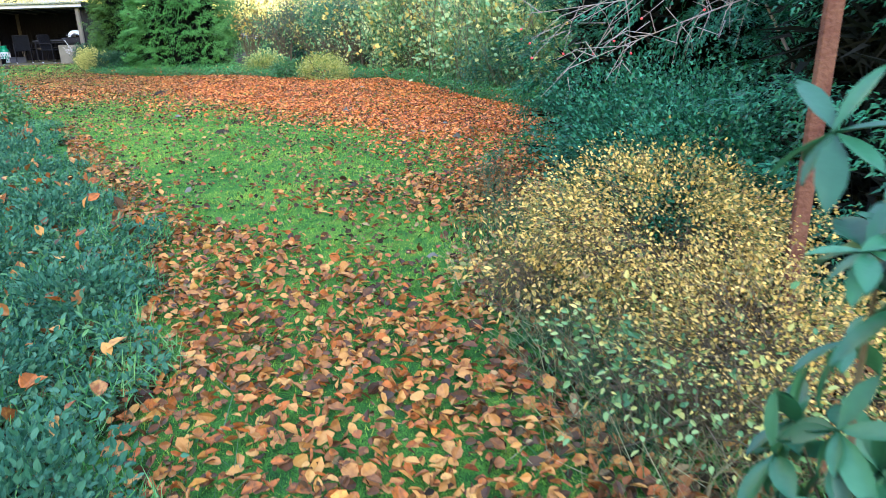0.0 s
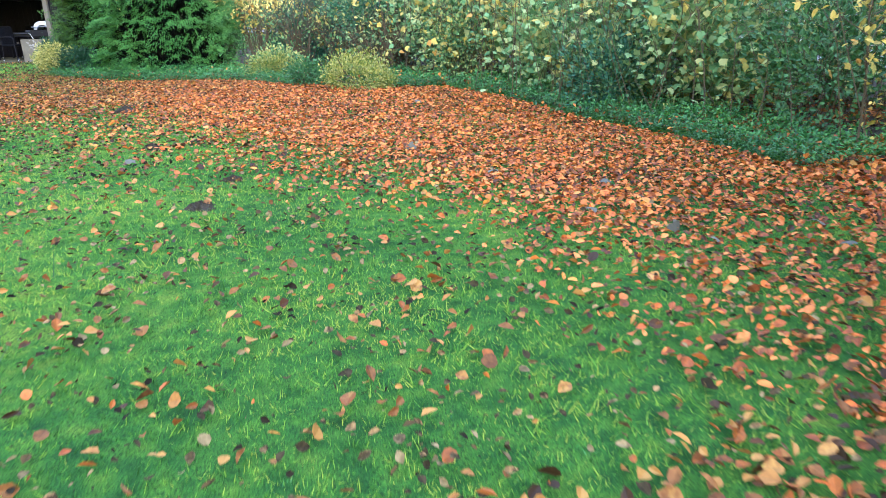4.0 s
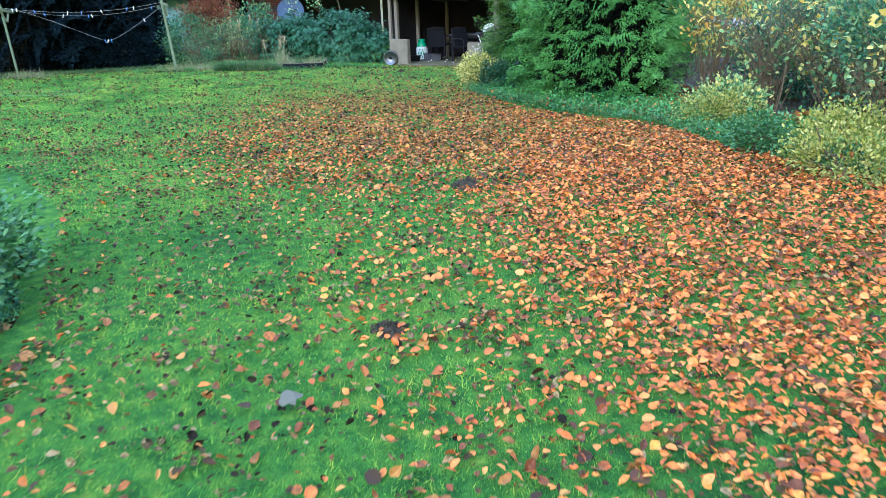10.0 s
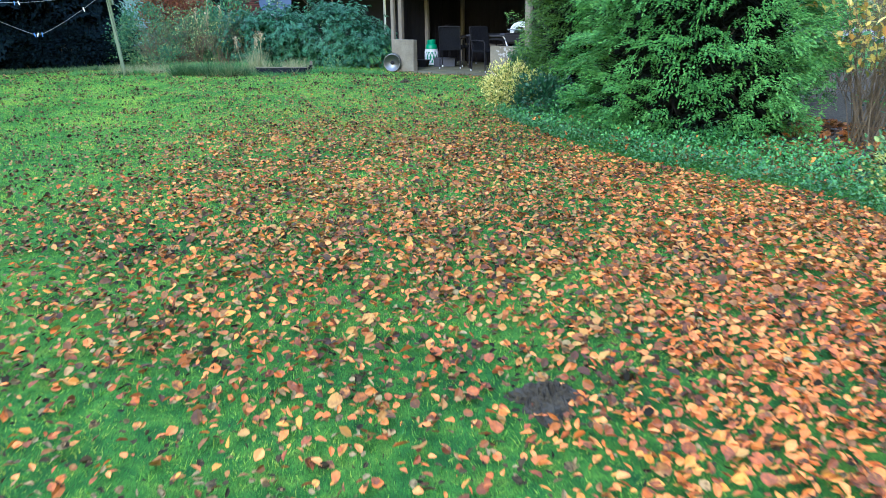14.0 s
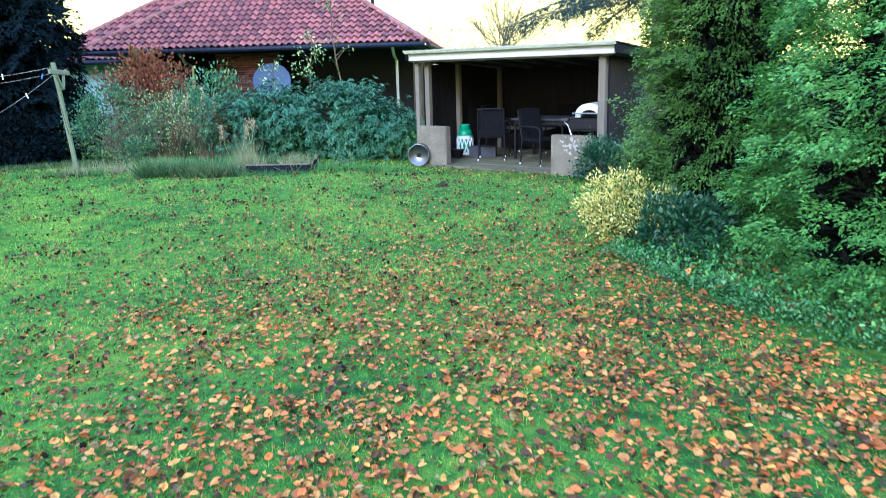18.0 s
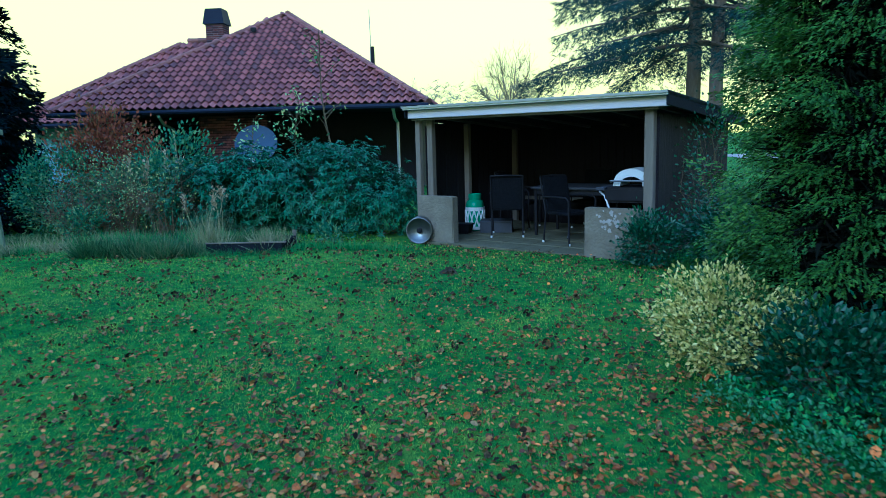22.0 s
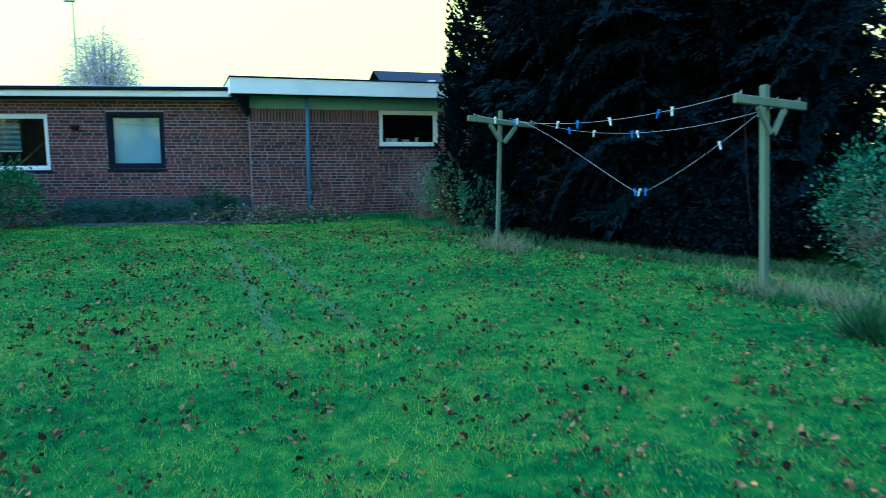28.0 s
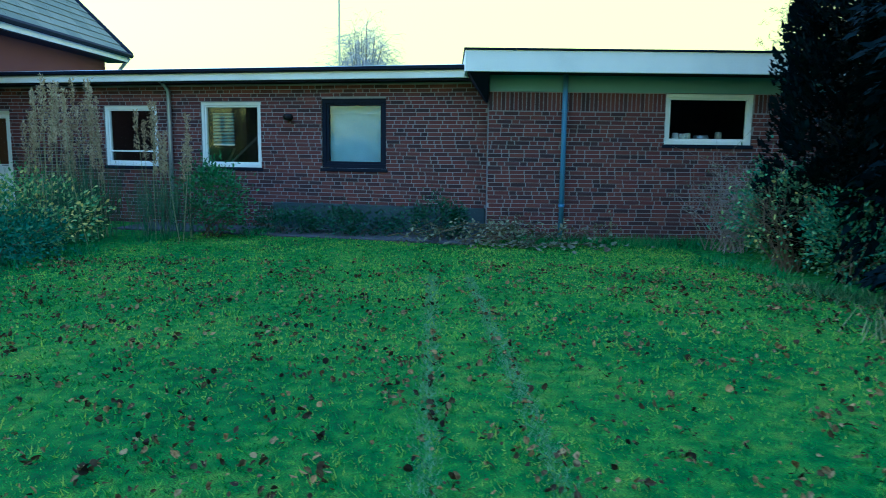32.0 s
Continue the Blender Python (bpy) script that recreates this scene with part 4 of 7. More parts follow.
sheet = thing("window_covering", MLW @ pose(WEST[0][0] + 0.1, 0.16, WEST[0][2] + 0.1), "two pale sheets pinned up inside a window", "sheet")
for x0, x1, z1, wob in ((0.0, 0.52, 0.98, 0.02), (0.50, 0.98, 0.98, 0.035)):
    n, k = 14, 12
    gx, gz = np.meshgrid(np.linspace(x0, x1, n), np.linspace(0.0, z1, k), indexing="ij")
    gy = wob * np.sin(gx * 11 + gz * 2) * 0.4 + 0.008 * np.sin(gz * 17 + gx * 9) + (0.02 if x0 else 0)
    V = np.stack([gx, gy, gz], -1).reshape(-1, 3)
    i, j = np.meshgrid(np.arange(n - 1), np.arange(k - 1), indexing="ij")
    F = np.stack([i * k + j, (i + 1) * k + j, (i + 1) * k + j + 1, i * k + j + 1], -1).reshape(-1, 4)
    part("sheet", (V, F), M_PAPER, sheet, smooth_shade=True)
part("top_strip", rbox(-0.01, -0.03, 0.84, 0.98, -0.018, 0.86, 0.004), M_PAPER, sheet)
blind = thing("window_blind", MLW @ pose(WEST[1][0] + 0.16, 0.17, WEST[1][2] + 0.42), "pale green slatted blind, half drawn down", "blind")
for k in range(22):
    part("slat", block(0, -0.012, k * 0.026, 0.42, 0.012, k * 0.026 + 0.012), M_BLIND, blind)
part("bottom_rail", rbox(-0.005, -0.015, -0.03, 0.425, 0.015, -0.006, 0.004), M_WHITE, blind)
for a, b in (((0.35, 0.5, 0.1), (0.95, 0.5, 0.62)), ((0.2, 0.6, 0.1), (0.34, 0.6, 0.34))):
    pl = part("leaning_plank", tube([a, b], 0.022, 6), M_TIMBER, m=MLW @ pose(WEST[1][0], 0, WEST[1][2]))
    tagged(pl, "pale wooden lath leaning inside the window", "plank")

# roofs, fascias, pipes
roof_e = thing("roof_east", MR, "flat felt roof edge with a broad white fascia board", "roof", kind="structure")
part("fascia", rbox(-0.40, -0.46, 2.625, 8.4, -0.42, 2.945, 0.006), M_WHITE, roof_e, "broad white fascia board")
part("fascia_end", rbox(-0.40, -0.419, 2.625, -0.36, 3.0, 2.945, 0.006), M_WHITE, roof_e)
part("edge_trim", rbox(-0.42, -0.48, 2.946, 8.4, 5.0, 2.975, 0.006), M_DARKPAINT, roof_e, "dark roof edge strip")
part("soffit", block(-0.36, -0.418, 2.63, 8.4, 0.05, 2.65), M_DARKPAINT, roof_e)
part("panel_band", rbox(0.0, 0.012, 2.372, 8.3, 0.06, 2.628, 0.004), M_PALE, roof_e, "pale green panel under the eaves")
part("bracket", (np.array([[-0.34, -0.41, 2.62], [-0.02, -0.41, 2.62], [-0.02, 0.3, 2.62], [-0.34, 0.3, 2.62], [-0.04, 0.02, 2.2], [-0.02, 0.02, 2.2], [-0.02, 0.3, 2.2], [-0.04, 0.3, 2.2]]), QUADS[:, ::-1]), M_DARKPAINT, roof_e)
roof_w = thing("roof_west", MLW, "flat felt roof of the long wing with a gutter", "roof", kind="structure")
part("fascia", rbox(-13.6, -0.30, 2.60, 0.1, -0.26, 2.73, 0.006), M_WHITE, roof_w, "white fascia board")
part("gutter", rbox(-13.6, -0.36, 2.731, 0.1, -0.24, 2.80, 0.02, 2), M_DARKPAINT, roof_w, "dark gutter")
part("roof_deck", rbox(-13.6, -0.239, 2.74, 0.3, 5.0, 2.82, 0.01), M_ZINC, roof_w, "pale weathered roofing")
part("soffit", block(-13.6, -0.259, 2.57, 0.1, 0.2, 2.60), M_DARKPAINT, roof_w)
pipe = thing("downpipe", MR @ pose(1.19, -0.07, 0), "blue grey painted downpipe on the brick wall", "downpipe")
part("pipe", tube([(0, 0, 0.0), (0, 0, 2.0), (0, 0, 2.64)], 0.042, 12), M_PIPE, pipe, smooth_shade=True)
for z in (0.55, 2.05):
    part("bracket", tube([(0, 0, z), (0, 0, z + 0.05)], 0.05, 12), M_PIPE, pipe)
pipe = thing("downpipe", MLW @ pose(-5.92, -0.08, 0), "zinc downpipe with a bend below the gutter", "downpipe")
part("pipe", tube([(-0.05, -0.18, 2.74), (-0.05, -0.18, 2.62), (0, 0, 2.45), (0, 0, 1.5), (0, 0, 0.0)], 0.04, 12), M_ZINC, pipe, smooth_shade=True)
part("bracket", tube([(0, 0, 1.85), (0, 0, 1.9)], 0.047, 12), M_ZINC, pipe)
lampw = thing("wall_lamp", MLW @ pose(-3.55, -0.002, 1.98), "small black round wall lamp", "lamp")
part("base", lathe([(0.0, 0), (0.06, 0), (0.06, 0.02), (0, 0.02)], 14), M_BLACKMETAL, lampw, m=pose(0, 0, 0, 90))
part("shade", lathe([(0.0, -0.05), (0.07, -0.05), (0.09, 0.0), (0.075, 0.05), (0, 0.06)], 14), M_BLACKMETAL, lampw, m=pose(0, -0.08, 0, 0), smooth_shade=True)
tagged(part("gravel_strip", rbox(-6.4, -1.15, -0.02, 0.0, -0.031, 0.022, 0.01), M_GRAVEL, m=MLW), "strip of dark gravel along the wall", "path", kind="structure")


# ---------- tiled house ----------
def wave_tile(w=0.2, l=0.31):
    """An S shaped clay tile, its length along +y, with thickness."""
    xs = np.linspace(0, w * 1.12, 7)
    zs = 0.038 * np.sin(xs / w * 2 * np.pi - 0.6)
    top = [np.column_stack([xs, np.full(7, yy), zs + lift]) for yy, lift in ((0, 0.058), (l, 0.0))]
    low = np.column_stack([xs, np.full(7, 0.004), zs + 0.042])
    V = np.concatenate([*top, low])
    F = [[i, i + 1, i + 8, i + 7] for i in range(6)] + [[14 + i, 15 + i, i + 1, i] for i in range(6)]
    return V, np.array(F)


def tiled_slope(owner, origin, xdir, updir, left, right, rows, near=0, w=0.2, gauge=0.29):
    """Courses of tiles on a slope. left and right give the edges at a height along the slope."""
    o, xd, ud = np.array(origin, float), unit(np.array(xdir, float)), unit(np.array(updir, float))
    nd = np.cross(xd, ud)
    tv, tf = wave_tile(w, gauge * 1.12)
    rest, singles = [], 0
    mesh = np_mesh("roof_tile", tv, tf)
    basis = Matrix((xd, ud, nd)).transposed().to_4x4()
    for r in range(rows):
        s = r * gauge
        a, b = left(s + gauge * 0.5), right(s + gauge * 0.5)
        x = math.floor(a / w) * w
        while x < b - 0.05:
            if x + w > a:
                p = o + xd * x + ud * s + nd * (0.02 + 0.004 * R.random())
                if singles < near and r < 8:
                    part("roof_tile", mesh, M_TILE, owner, m=Matrix.Translation(p) @ basis, smooth_shade=False)
                    singles += 1
                else:
                    rest.append((tv @ np.array([xd, ud, nd]) + p, tf))
            x += w
    part("roof_tiles", cat(rest), M_TILE, owner, kind="stuff")


def ridge_line(owner, a, b, r=0.085, step=0.36):
    a, b = np.array(a, float), np.array(b, float)
    L = np.linalg.norm(b - a)
    d = (b - a) / L
    for k in range(int(L / step)):
        p0, p1 = a + d * k * step, a + d * (k * step + step * 1.08)
        part("ridge_tile", tube([p0, p1], [r * 1.08, r * 0.95], 8), M_RIDGE, owner)


def house():
    h = thing("tiled_house", pose(0, 0, 0), "low brick house with a hipped red clay tile roof", "house")
    xl, xr, yf, ze, run = 6.2, 16.05, 9.25, 2.50, 4.9
    px, py, zp = (xl + xr) / 2 + 0.15, yf + run, 5.60
    rise = zp - ze
    sl = math.hypot(run, rise)
    rows = int(sl / 0.29)
    half = (xr - xl) / 2
    tiled_slope(h, (xl, yf, ze), (1, 0, 0), (0, run, rise), lambda s: half * s / sl, lambda s: 2 * half - half * s / sl, rows, near=280)
    # side slopes
    for nm, base, xd, ud in (("roof_side", (xr, yf, ze), (0, 1, 0), (-half, 0, rise)), ("roof_side", (xl, yf + 12, ze), (0, -1, 0), (half, 0, rise))):
        sl2 = math.hypot(half, rise)
        if nm and base[0] == xr:
            tiled_slope(h, base, xd, ud, lambda s: run * s / sl2, lambda s: 9.0, int(sl2 / 0.29))
    part("roof_underlay", (np.array([[xl, yf, ze], [xr, yf, ze], [px, py, zp], [px, py + 9, zp], [xr, yf + 14, ze], [xl, yf + 14, ze]]) - [0, 0, 0.02], np.array([[0, 1, 2, 2], [1, 4, 3, 2], [5, 0, 2, 3]])[1:]), M_FELT, h)
    bm = bmesh.new()
    vs = [bm.verts.new(p) for p in ((xl, yf, ze - 0.02), (xr, yf, ze - 0.02), (px, py, zp - 0.02))]
    bm.faces.new(vs)
    part("roof_boarding", bm, M_FELT, h)
    ridge_line(h, (xl, yf, ze + 0.03), (px, py, zp + 0.03))
    ridge_line(h, (xr, yf, ze + 0.03), (px, py, zp + 0.03))
    ridge_line(h, (px, py, zp + 0.03), (px, py + 6, zp + 0.03))
    part("gutter", tube([(xl, yf - 0.08, ze - 0.06), (xr, yf - 0.08, ze - 0.06)], 0.06, 8), M_DARKPAINT, h, "dark gutter")
    part("gutter", tube([(xr + 0.08, yf, ze - 0.06), (xr + 0.08, yf + 12, ze - 0.06)], 0.06, 8), M_DARKPAINT, h)
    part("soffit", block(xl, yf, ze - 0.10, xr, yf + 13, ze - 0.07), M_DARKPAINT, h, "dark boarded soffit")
    part("front_wall", block(xl + 3.6, yf + 0.9, -0.6, xr - 4.4, yf + 1.2, ze - 0.1), M_SHADEWALL, h)
    part("rear_wall", block(xl + 0.6, yf + 2.6, -0.6, xr - 0.6, yf + 2.9, ze - 0.1), M_SHADEWALL, h)
    part("side_wall", block(xr - 0.8, yf + 2.9, -0.6, xr - 0.6, yf + 12, ze - 0.1), M_SHADEWALL, h)
    # brick courses on the visible pier
    rest = []
    for r in range(34):
        x = xl + 3.6 - (0.12 if r % 2 else 0)
        while x < xr - 4.4:
            a, b = max(x, xl + 3.6), min(x + 0.228, xr - 4.4)
            if b - a > 0.03:
                rest.append(block(a, yf + 0.885, 0.1 + r * COURSE, b, yf + 0.92, 0.1 + r * COURSE + 0.054))
            x += 0.24
    part("brick_rest", cat(rest), M_BRICK, h, kind="stuff")
    # arched dark openings between the piers
    for cx in (xl + 2.75,):
        a = np.linspace(0, np.pi, 13)
        rim = [(cx + 0.55 * math.cos(t), yf + 1.3, 1.45 + 0.55 * math.sin(t)) for t in a]
        part("arch", tube([(cx + 0.55, yf + 1.3, -0.2), *rim, (cx - 0.55, yf + 1.3, -0.2)], 0.09, 6), M_DARKPAINT, h, "dark arch over an opening")
    for x in (xl + 2.9, xr - 0.9):
        part("downpipe", tube([(x, yf - 0.05, ze - 0.1), (x, yf + 0.3, ze - 0.35), (x, yf + 0.85, ze - 0.45), (x, yf + 0.85, -0.3)], 0.04, 8), M_ZINC, h)
    # wing to the side
    wx0, wx1, wy, wz, wrun, wtop = 3.3, 11.0, 11.5, 2.32, 2.9, 4.9
    sl3 = math.hypot(wrun, wtop - wz)
    tiled_slope(h, (wx0, wy, wz), (1, 0, 0), (0, wrun, wtop - wz), lambda s: 4.6 * s / sl3, lambda s: wx1 - wx0, int(sl3 / 0.29))
    bm = bmesh.new()
    bm.faces.new([bm.verts.new(p) for p in ((wx0, wy, wz - 0.02), (wx1, wy, wz - 0.02), (wx1, wy + wrun, wtop - 0.02), (wx0 + 4.6, wy + wrun, wtop - 0.02))])
    bm.faces.new([bm.verts.new(p) for p in ((wx0, wy, wz - 0.02), (wx0 + 4.6, wy + wrun, wtop - 0.02), (wx0, wy + 2 * wrun, wz - 0.02))])
    part("wing_boarding", bm, M_FELT, h)
    ridge_line(h, (wx0, wy, wz + 0.03), (wx0 + 4.6, wy + wrun, wtop + 0.03))
    ridge_line(h, (wx0 + 4.6, wy + wrun, wtop + 0.03), (wx1, wy + wrun, wtop + 0.03))
    part("wing_wall", block(wx0 + 0.6, wy + 0.6, -0.6, wx1, wy + 0.9, wz), M_PALE, h, "pale rendered wall")
    part("wing_soffit", block(wx0, wy, wz - 0.12, wx1, wy + 1.0, wz - 0.08), M_DARKPAINT, h)
    part("gutter", tube([(wx0, wy - 0.08, wz - 0.06), (wx1 - 1.5, wy - 0.08, wz - 0.06)], 0.06, 8), M_DARKPAINT, h)
    # chimney
    ch = part("chimney", rbox(8.76, 13.75, 3.6, 9.3, 14.3, 5.35, 0.01), M_MORTAR, h, "brick chimney with a dark cap")
    rest = []
    for r in range(25):
        z = 3.65 + r * COURSE
        for q0, q1 in (((0.0, 0.17), (0.18, 0.41), (0.42, 0.54)) if r % 2 else ((0.0, 0.23), (0.24, 0.36), (0.37, 0.54))):
            rest.append(block(8.76 + q0, 13.735, z, 8.76 + q1, 13.76, z + 0.054))
            rest.append(block(9.29, 13.75 + q0, z, 9.315, 13.75 + q1, z + 0.054))
    part("brick_rest", cat(rest), M_BRICK, ch, kind="stuff")
    cap = np.array([[8.69, 13.68, 5.33], [9.37, 13.68, 5.33], [9.37, 14.37, 5.33], [8.69, 14.37, 5.33], [8.77, 13.76, 5.80], [9.29, 13.76, 5.80], [9.29, 14.29, 5.80], [8.77, 14.29, 5.80]])
    part("cap", (cap, QUADS), M_DARKPAINT, ch, "tapered dark chimney cap")
    part("vent_pipe", tube([(14.2, 12.4, 3.5), (14.2, 12.4, 4.3)], 0.055, 10), M_BLACKMETAL, h, "black vent pipe on the roof")
    part("antenna", tube([(14.12, 12.45, 3.6), (14.14, 12.45, 4.6), (14.13, 12.45, 5.35)], 0.012, 6), M_ZINC, h, "thin bare antenna rod")
    part("roof_vent", rbox(10.45, 12.9, 4.9, 10.62, 13.0, 5.05, 0.02), M_BLACKMETAL, h)


house()

# satellite dish on a mast before the house
dish = thing("satellite_dish", pose(12.35, 7.0, 0.1), "large grey satellite dish on a mast", "satellite dish")
prof = [(0.0, 0.0), (0.15, 0.008), (0.3, 0.035), (0.46, 0.085), (0.465, 0.09), (0.46, 0.07), (0.3, 0.02), (0.15, -0.01), (0.0, -0.02)]
part("reflector", lathe(prof, 28), M_DISH, dish, m=pose(0, 0, 1.46, 62, 0, 12), smooth_shade=True)
part("mast", tube([(0, 0.12, 0), (0, 0.12, 1.5)], 0.03, 10), M_ZINC, dish)
part("feed_arm", tube([(0.05, -0.1, 1.05), (0.02, -0.42, 1.12)], 0.014, 8), M_ZINC, dish)
part("receiver", rbox(-0.05, -0.5, 1.09, 0.07, -0.4, 1.19, 0.02), M_WHITE, dish, "pale receiver head")


# ---------- open garden shelter ----------
SH = pose(16.42, 2.0, 0.07, 0, 0, -34.5)
SW = 3.67


def shelter():
    s = thing("garden_shelter", SH, "open timber garden shelter with a mono pitch roof", "shelter")
    dep = 2.75
    for x, y, w, top in ((0.0, 0.0, 0.085, 1.85), (0.14, 0.10, 0.10, 1.84), (SW - 0.10, 0.0, 0.115, 1.84), (0.045, 1.16, 0.09, 1.76), (0.05, dep - 0.16, 0.09, 1.68)):
        part("post", rbox(x, y, -0.12, x + w, y + w * 0.9, top, 0.006), M_TIMBER, s, "weathered timber post")
    part("front_beam", rbox(-0.02, -0.14, 1.83, SW + 0.25, -0.08, 1.95, 0.006), M_BEAM, s, "pale planed front board")
    part("top_plate", rbox(0.0, -0.078, 1.80, SW + 0.1, 0.06, 1.91, 0.006), M_TIMBER, s)
    n = 22
    V = []
    for y, z in ((-0.26, 2.005), (dep + 0.3, 1.75)):
        for x in np.linspace(-0.04, SW + 0.27, n * 2 + 1):
            V.append((x, y, z + 0.0))
    V = np.array(V)
    V[:, 2] += 0.003 * np.cos(np.arange(len(V)) % (2 * n + 1) * np.pi)
    k = 2 * n + 1
    F = np.array([[i, i + 1, k + i + 1, k + i] for i in range(k - 1)])
    part("roof_sheet", cat([(V, F), (V - [0, 0, 0.03], F[:, ::-1]), (np.concatenate([V[:k], V[:k] - [0, 0, 0.03]]), F[:, ::-1])]), M_ZINC, s, "pale corrugated roof sheet")
    part("roof_edge", rbox(-0.035, -0.235, 1.952, SW + 0.26, -0.205, 1.988, 0.006), M_WHITE, s, "white roof edge strip")
    for x in (-0.035, SW + 0.235):
        bm = rbox(x, -0.2, 1.84, x + 0.025, dep + 0.28, 1.965, 0.004)
        for v in bm.verts:
            v.co.z -= 0.082 * (v.co.y + 0.2)
        part("verge_board", bm, M_DARKPLANK, s, "dark board along the roof's side")
    for x in np.linspace(0.1, SW - 0.1, 6):
        bm = rbox(x - 0.025, -0.08, 1.87, x + 0.025, dep + 0.1, 1.95, 0.004)
        for v in bm.verts:
            v.co.z -= 0.08 * (v.co.y + 0.1)
        part("rafter", bm, M_TIMBER, s)
    # boarded walls
    def boards(x0, x1, y0, y1, top):
        L = math.hypot(x1 - x0, y1 - y0)
        k = int(L / 0.14)
        ux, uy = (x1 - x0) / L, (y1 - y0) / L
        for i in range(k):
            a, b = i * L / k + 0.003, (i + 1) * L / k - 0.003
            j = 0.004 * (i % 2)
            part("board", rbox(0, -0.01 - j, 0, b - a, 0.012 - j, top, 0.003), M_SHADEWALL, s, m=Matrix.Translation((x0 + ux * a, y0 + uy * a, -0.08)) @ Matrix.Rotation(math.atan2(uy, ux), 4, "Z"))
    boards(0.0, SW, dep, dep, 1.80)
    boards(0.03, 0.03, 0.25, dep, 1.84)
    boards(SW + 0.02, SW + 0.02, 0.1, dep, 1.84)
    # Backing added so no daylight comes through the gaps between the boards.
    part("wall_lining", cat([block(0.05, dep + 0.016, -0.1, SW, dep + 0.03, 1.72), block(-0.01, 0.25, -0.1, 0.012, dep, 1.72), block(SW + 0.034, 0.1, -0.1, SW + 0.05, dep + 0.03, 1.72)]), M_SHADEWALL, s)
    part("roof_lining", (np.array([[0, -0.07, 1.90], [SW, -0.07, 1.90], [SW, dep, 1.68], [0, dep, 1.68]]), np.array([[0, 1, 2, 3]])), M_SHADEWALL, s)
    part("back_batten", rbox(0.02, dep - 0.06, 0.42, SW, dep - 0.02, 0.48, 0.004), M_TIMBER, s, "pale horizontal batten")


shelter()


def rough_block(name, x0, x1, y0, y1, h, label, seed):
    """A low concrete wall with chipped, uneven faces."""
    bm = rbox(x0, y0, -0.12, x1, y1, h, 0.012, 2)
    bmesh.ops.subdivide_edges(bm, edges=bm.edges[:], cuts=3, use_grid_fill=True)
    for v in bm.verts:
        v.co += noise.noise_vector(v.co * 7 + Vector((seed, 0, 0))) * 0.008
    ob = part(name, bm, M_CONCRETE, m=SH)
    tagged(ob, label, "low wall")


rough_block("low_wall", 0.13, 0.79, -0.15, -0.012, 0.70, "short rough concrete wall beside the shelter post", 3)
rough_block("low_wall", SW - 0.75, SW - 0.06, -0.26, -0.12, 0.64, "short concrete wall with flaking white paint", 9)
# flakes of old paint on the second wall
k = 34
q = np.column_stack([np.clip(SW - 0.34 + R.normal(0, 0.12, k), SW - 0.7, SW - 0.12), np.full(k, -0.272), np.clip(0.50 + R.normal(0, 0.08, k), 0.2, 0.6)])
al = np.column_stack([R.normal(0, 1, k), np.zeros(k), R.normal(0, 1, k)])
V, F = scatter((LOBED[0] * [1, 1, 0.0], LOBED[1]), q, al, R.uniform(0.02, 0.06, k), up=np.tile([0, -1.0, 0], (k, 1)), roll=0.03)
tagged(part("paint_flakes", (V, F), M_FLAKE, m=SH), "flakes of old white paint on concrete", "paint", kind="stuff")
slab = thing("shelter_floor", SH, "mossy concrete paving slabs under the shelter", "paving", kind="structure")
for i in range(8):
    for j in range(6):
        part("paving_slab", rbox(0.02 + i * 0.46, -0.22 + j * 0.47, -0.12, 0.47 + i * 0.46, 0.24 + j * 0.47, 0.035 + 0.004 * ((i * 3 + j) % 3), 0.008), M_SLAB, slab)


def chair_proto(m):
    c = thing("garden_chair", m, "dark woven garden armchair with thin metal legs", "chair", "chairs in the shelter")
    part("seat", rbox(-0.24, -0.24, 0.40, 0.24, 0.24, 0.445, 0.015, 2), M_WICKER, c, "dark woven seat")
    bm = rbox(-0.23, -0.018, 0.0, 0.23, 0.018, 0.50, 0.012, 2)
    for v in bm.verts:
        v.co.y += 0.03 * (v.co.x / 0.23) ** 2 * -1
    part("backrest", bm, M_WICKER, c, "dark woven backrest", m=pose(0, 0.25, 0.42, -12))
    for sx in (-1, 1):
        part("leg", tube([(sx * 0.24, -0.24, 0.0), (sx * 0.245, -0.235, 0.42)], 0.012, 8), M_BLACKMETAL, c)
        part("leg", tube([(sx * 0.23, 0.29, 0.0), (sx * 0.235, 0.24, 0.42), (sx * 0.235, 0.36, 0.92)], 0.012, 8), M_BLACKMETAL, c)
        part("armrest", tube([(sx * 0.245, -0.235, 0.42), (sx * 0.25, -0.24, 0.60), (sx * 0.255, -0.19, 0.65), (sx * 0.255, 0.05, 0.655), (sx * 0.24, 0.28, 0.64)], 0.014, 8), M_BLACKMETAL, c, "curved black armrest")
        for sy in (-0.24, 0.29):
            part("foot_cap", lathe([(0, -0.001), (0.016, 0.0), (0.016, 0.03), (0, 0.031)], 8), M_GASWHITE, c, "pale plastic foot cap", m=pose(sx * 0.236, sy, 0))
    part("top_rail", tube([(-0.235, 0.36, 0.92), (0.0, 0.385, 0.93), (0.235, 0.36, 0.92)], 0.012, 8), M_BLACKMETAL, c)
    return c


FZ = 0.074


def at_shelter(x, y, rz=0.0, z=FZ - 0.03):
    return SH @ pose(x, y, z, 0, 0, rz)


ch0 = chair_proto(at_shelter(1.06, 0.88, 211))
for x, y, rz in ((2.27, 0.60, 71), (0.75, 1.75, 100), (1.75, 2.30, 5), (2.75, 2.28, -12)):
    copy_thing(ch0, at_shelter(x, y, rz))

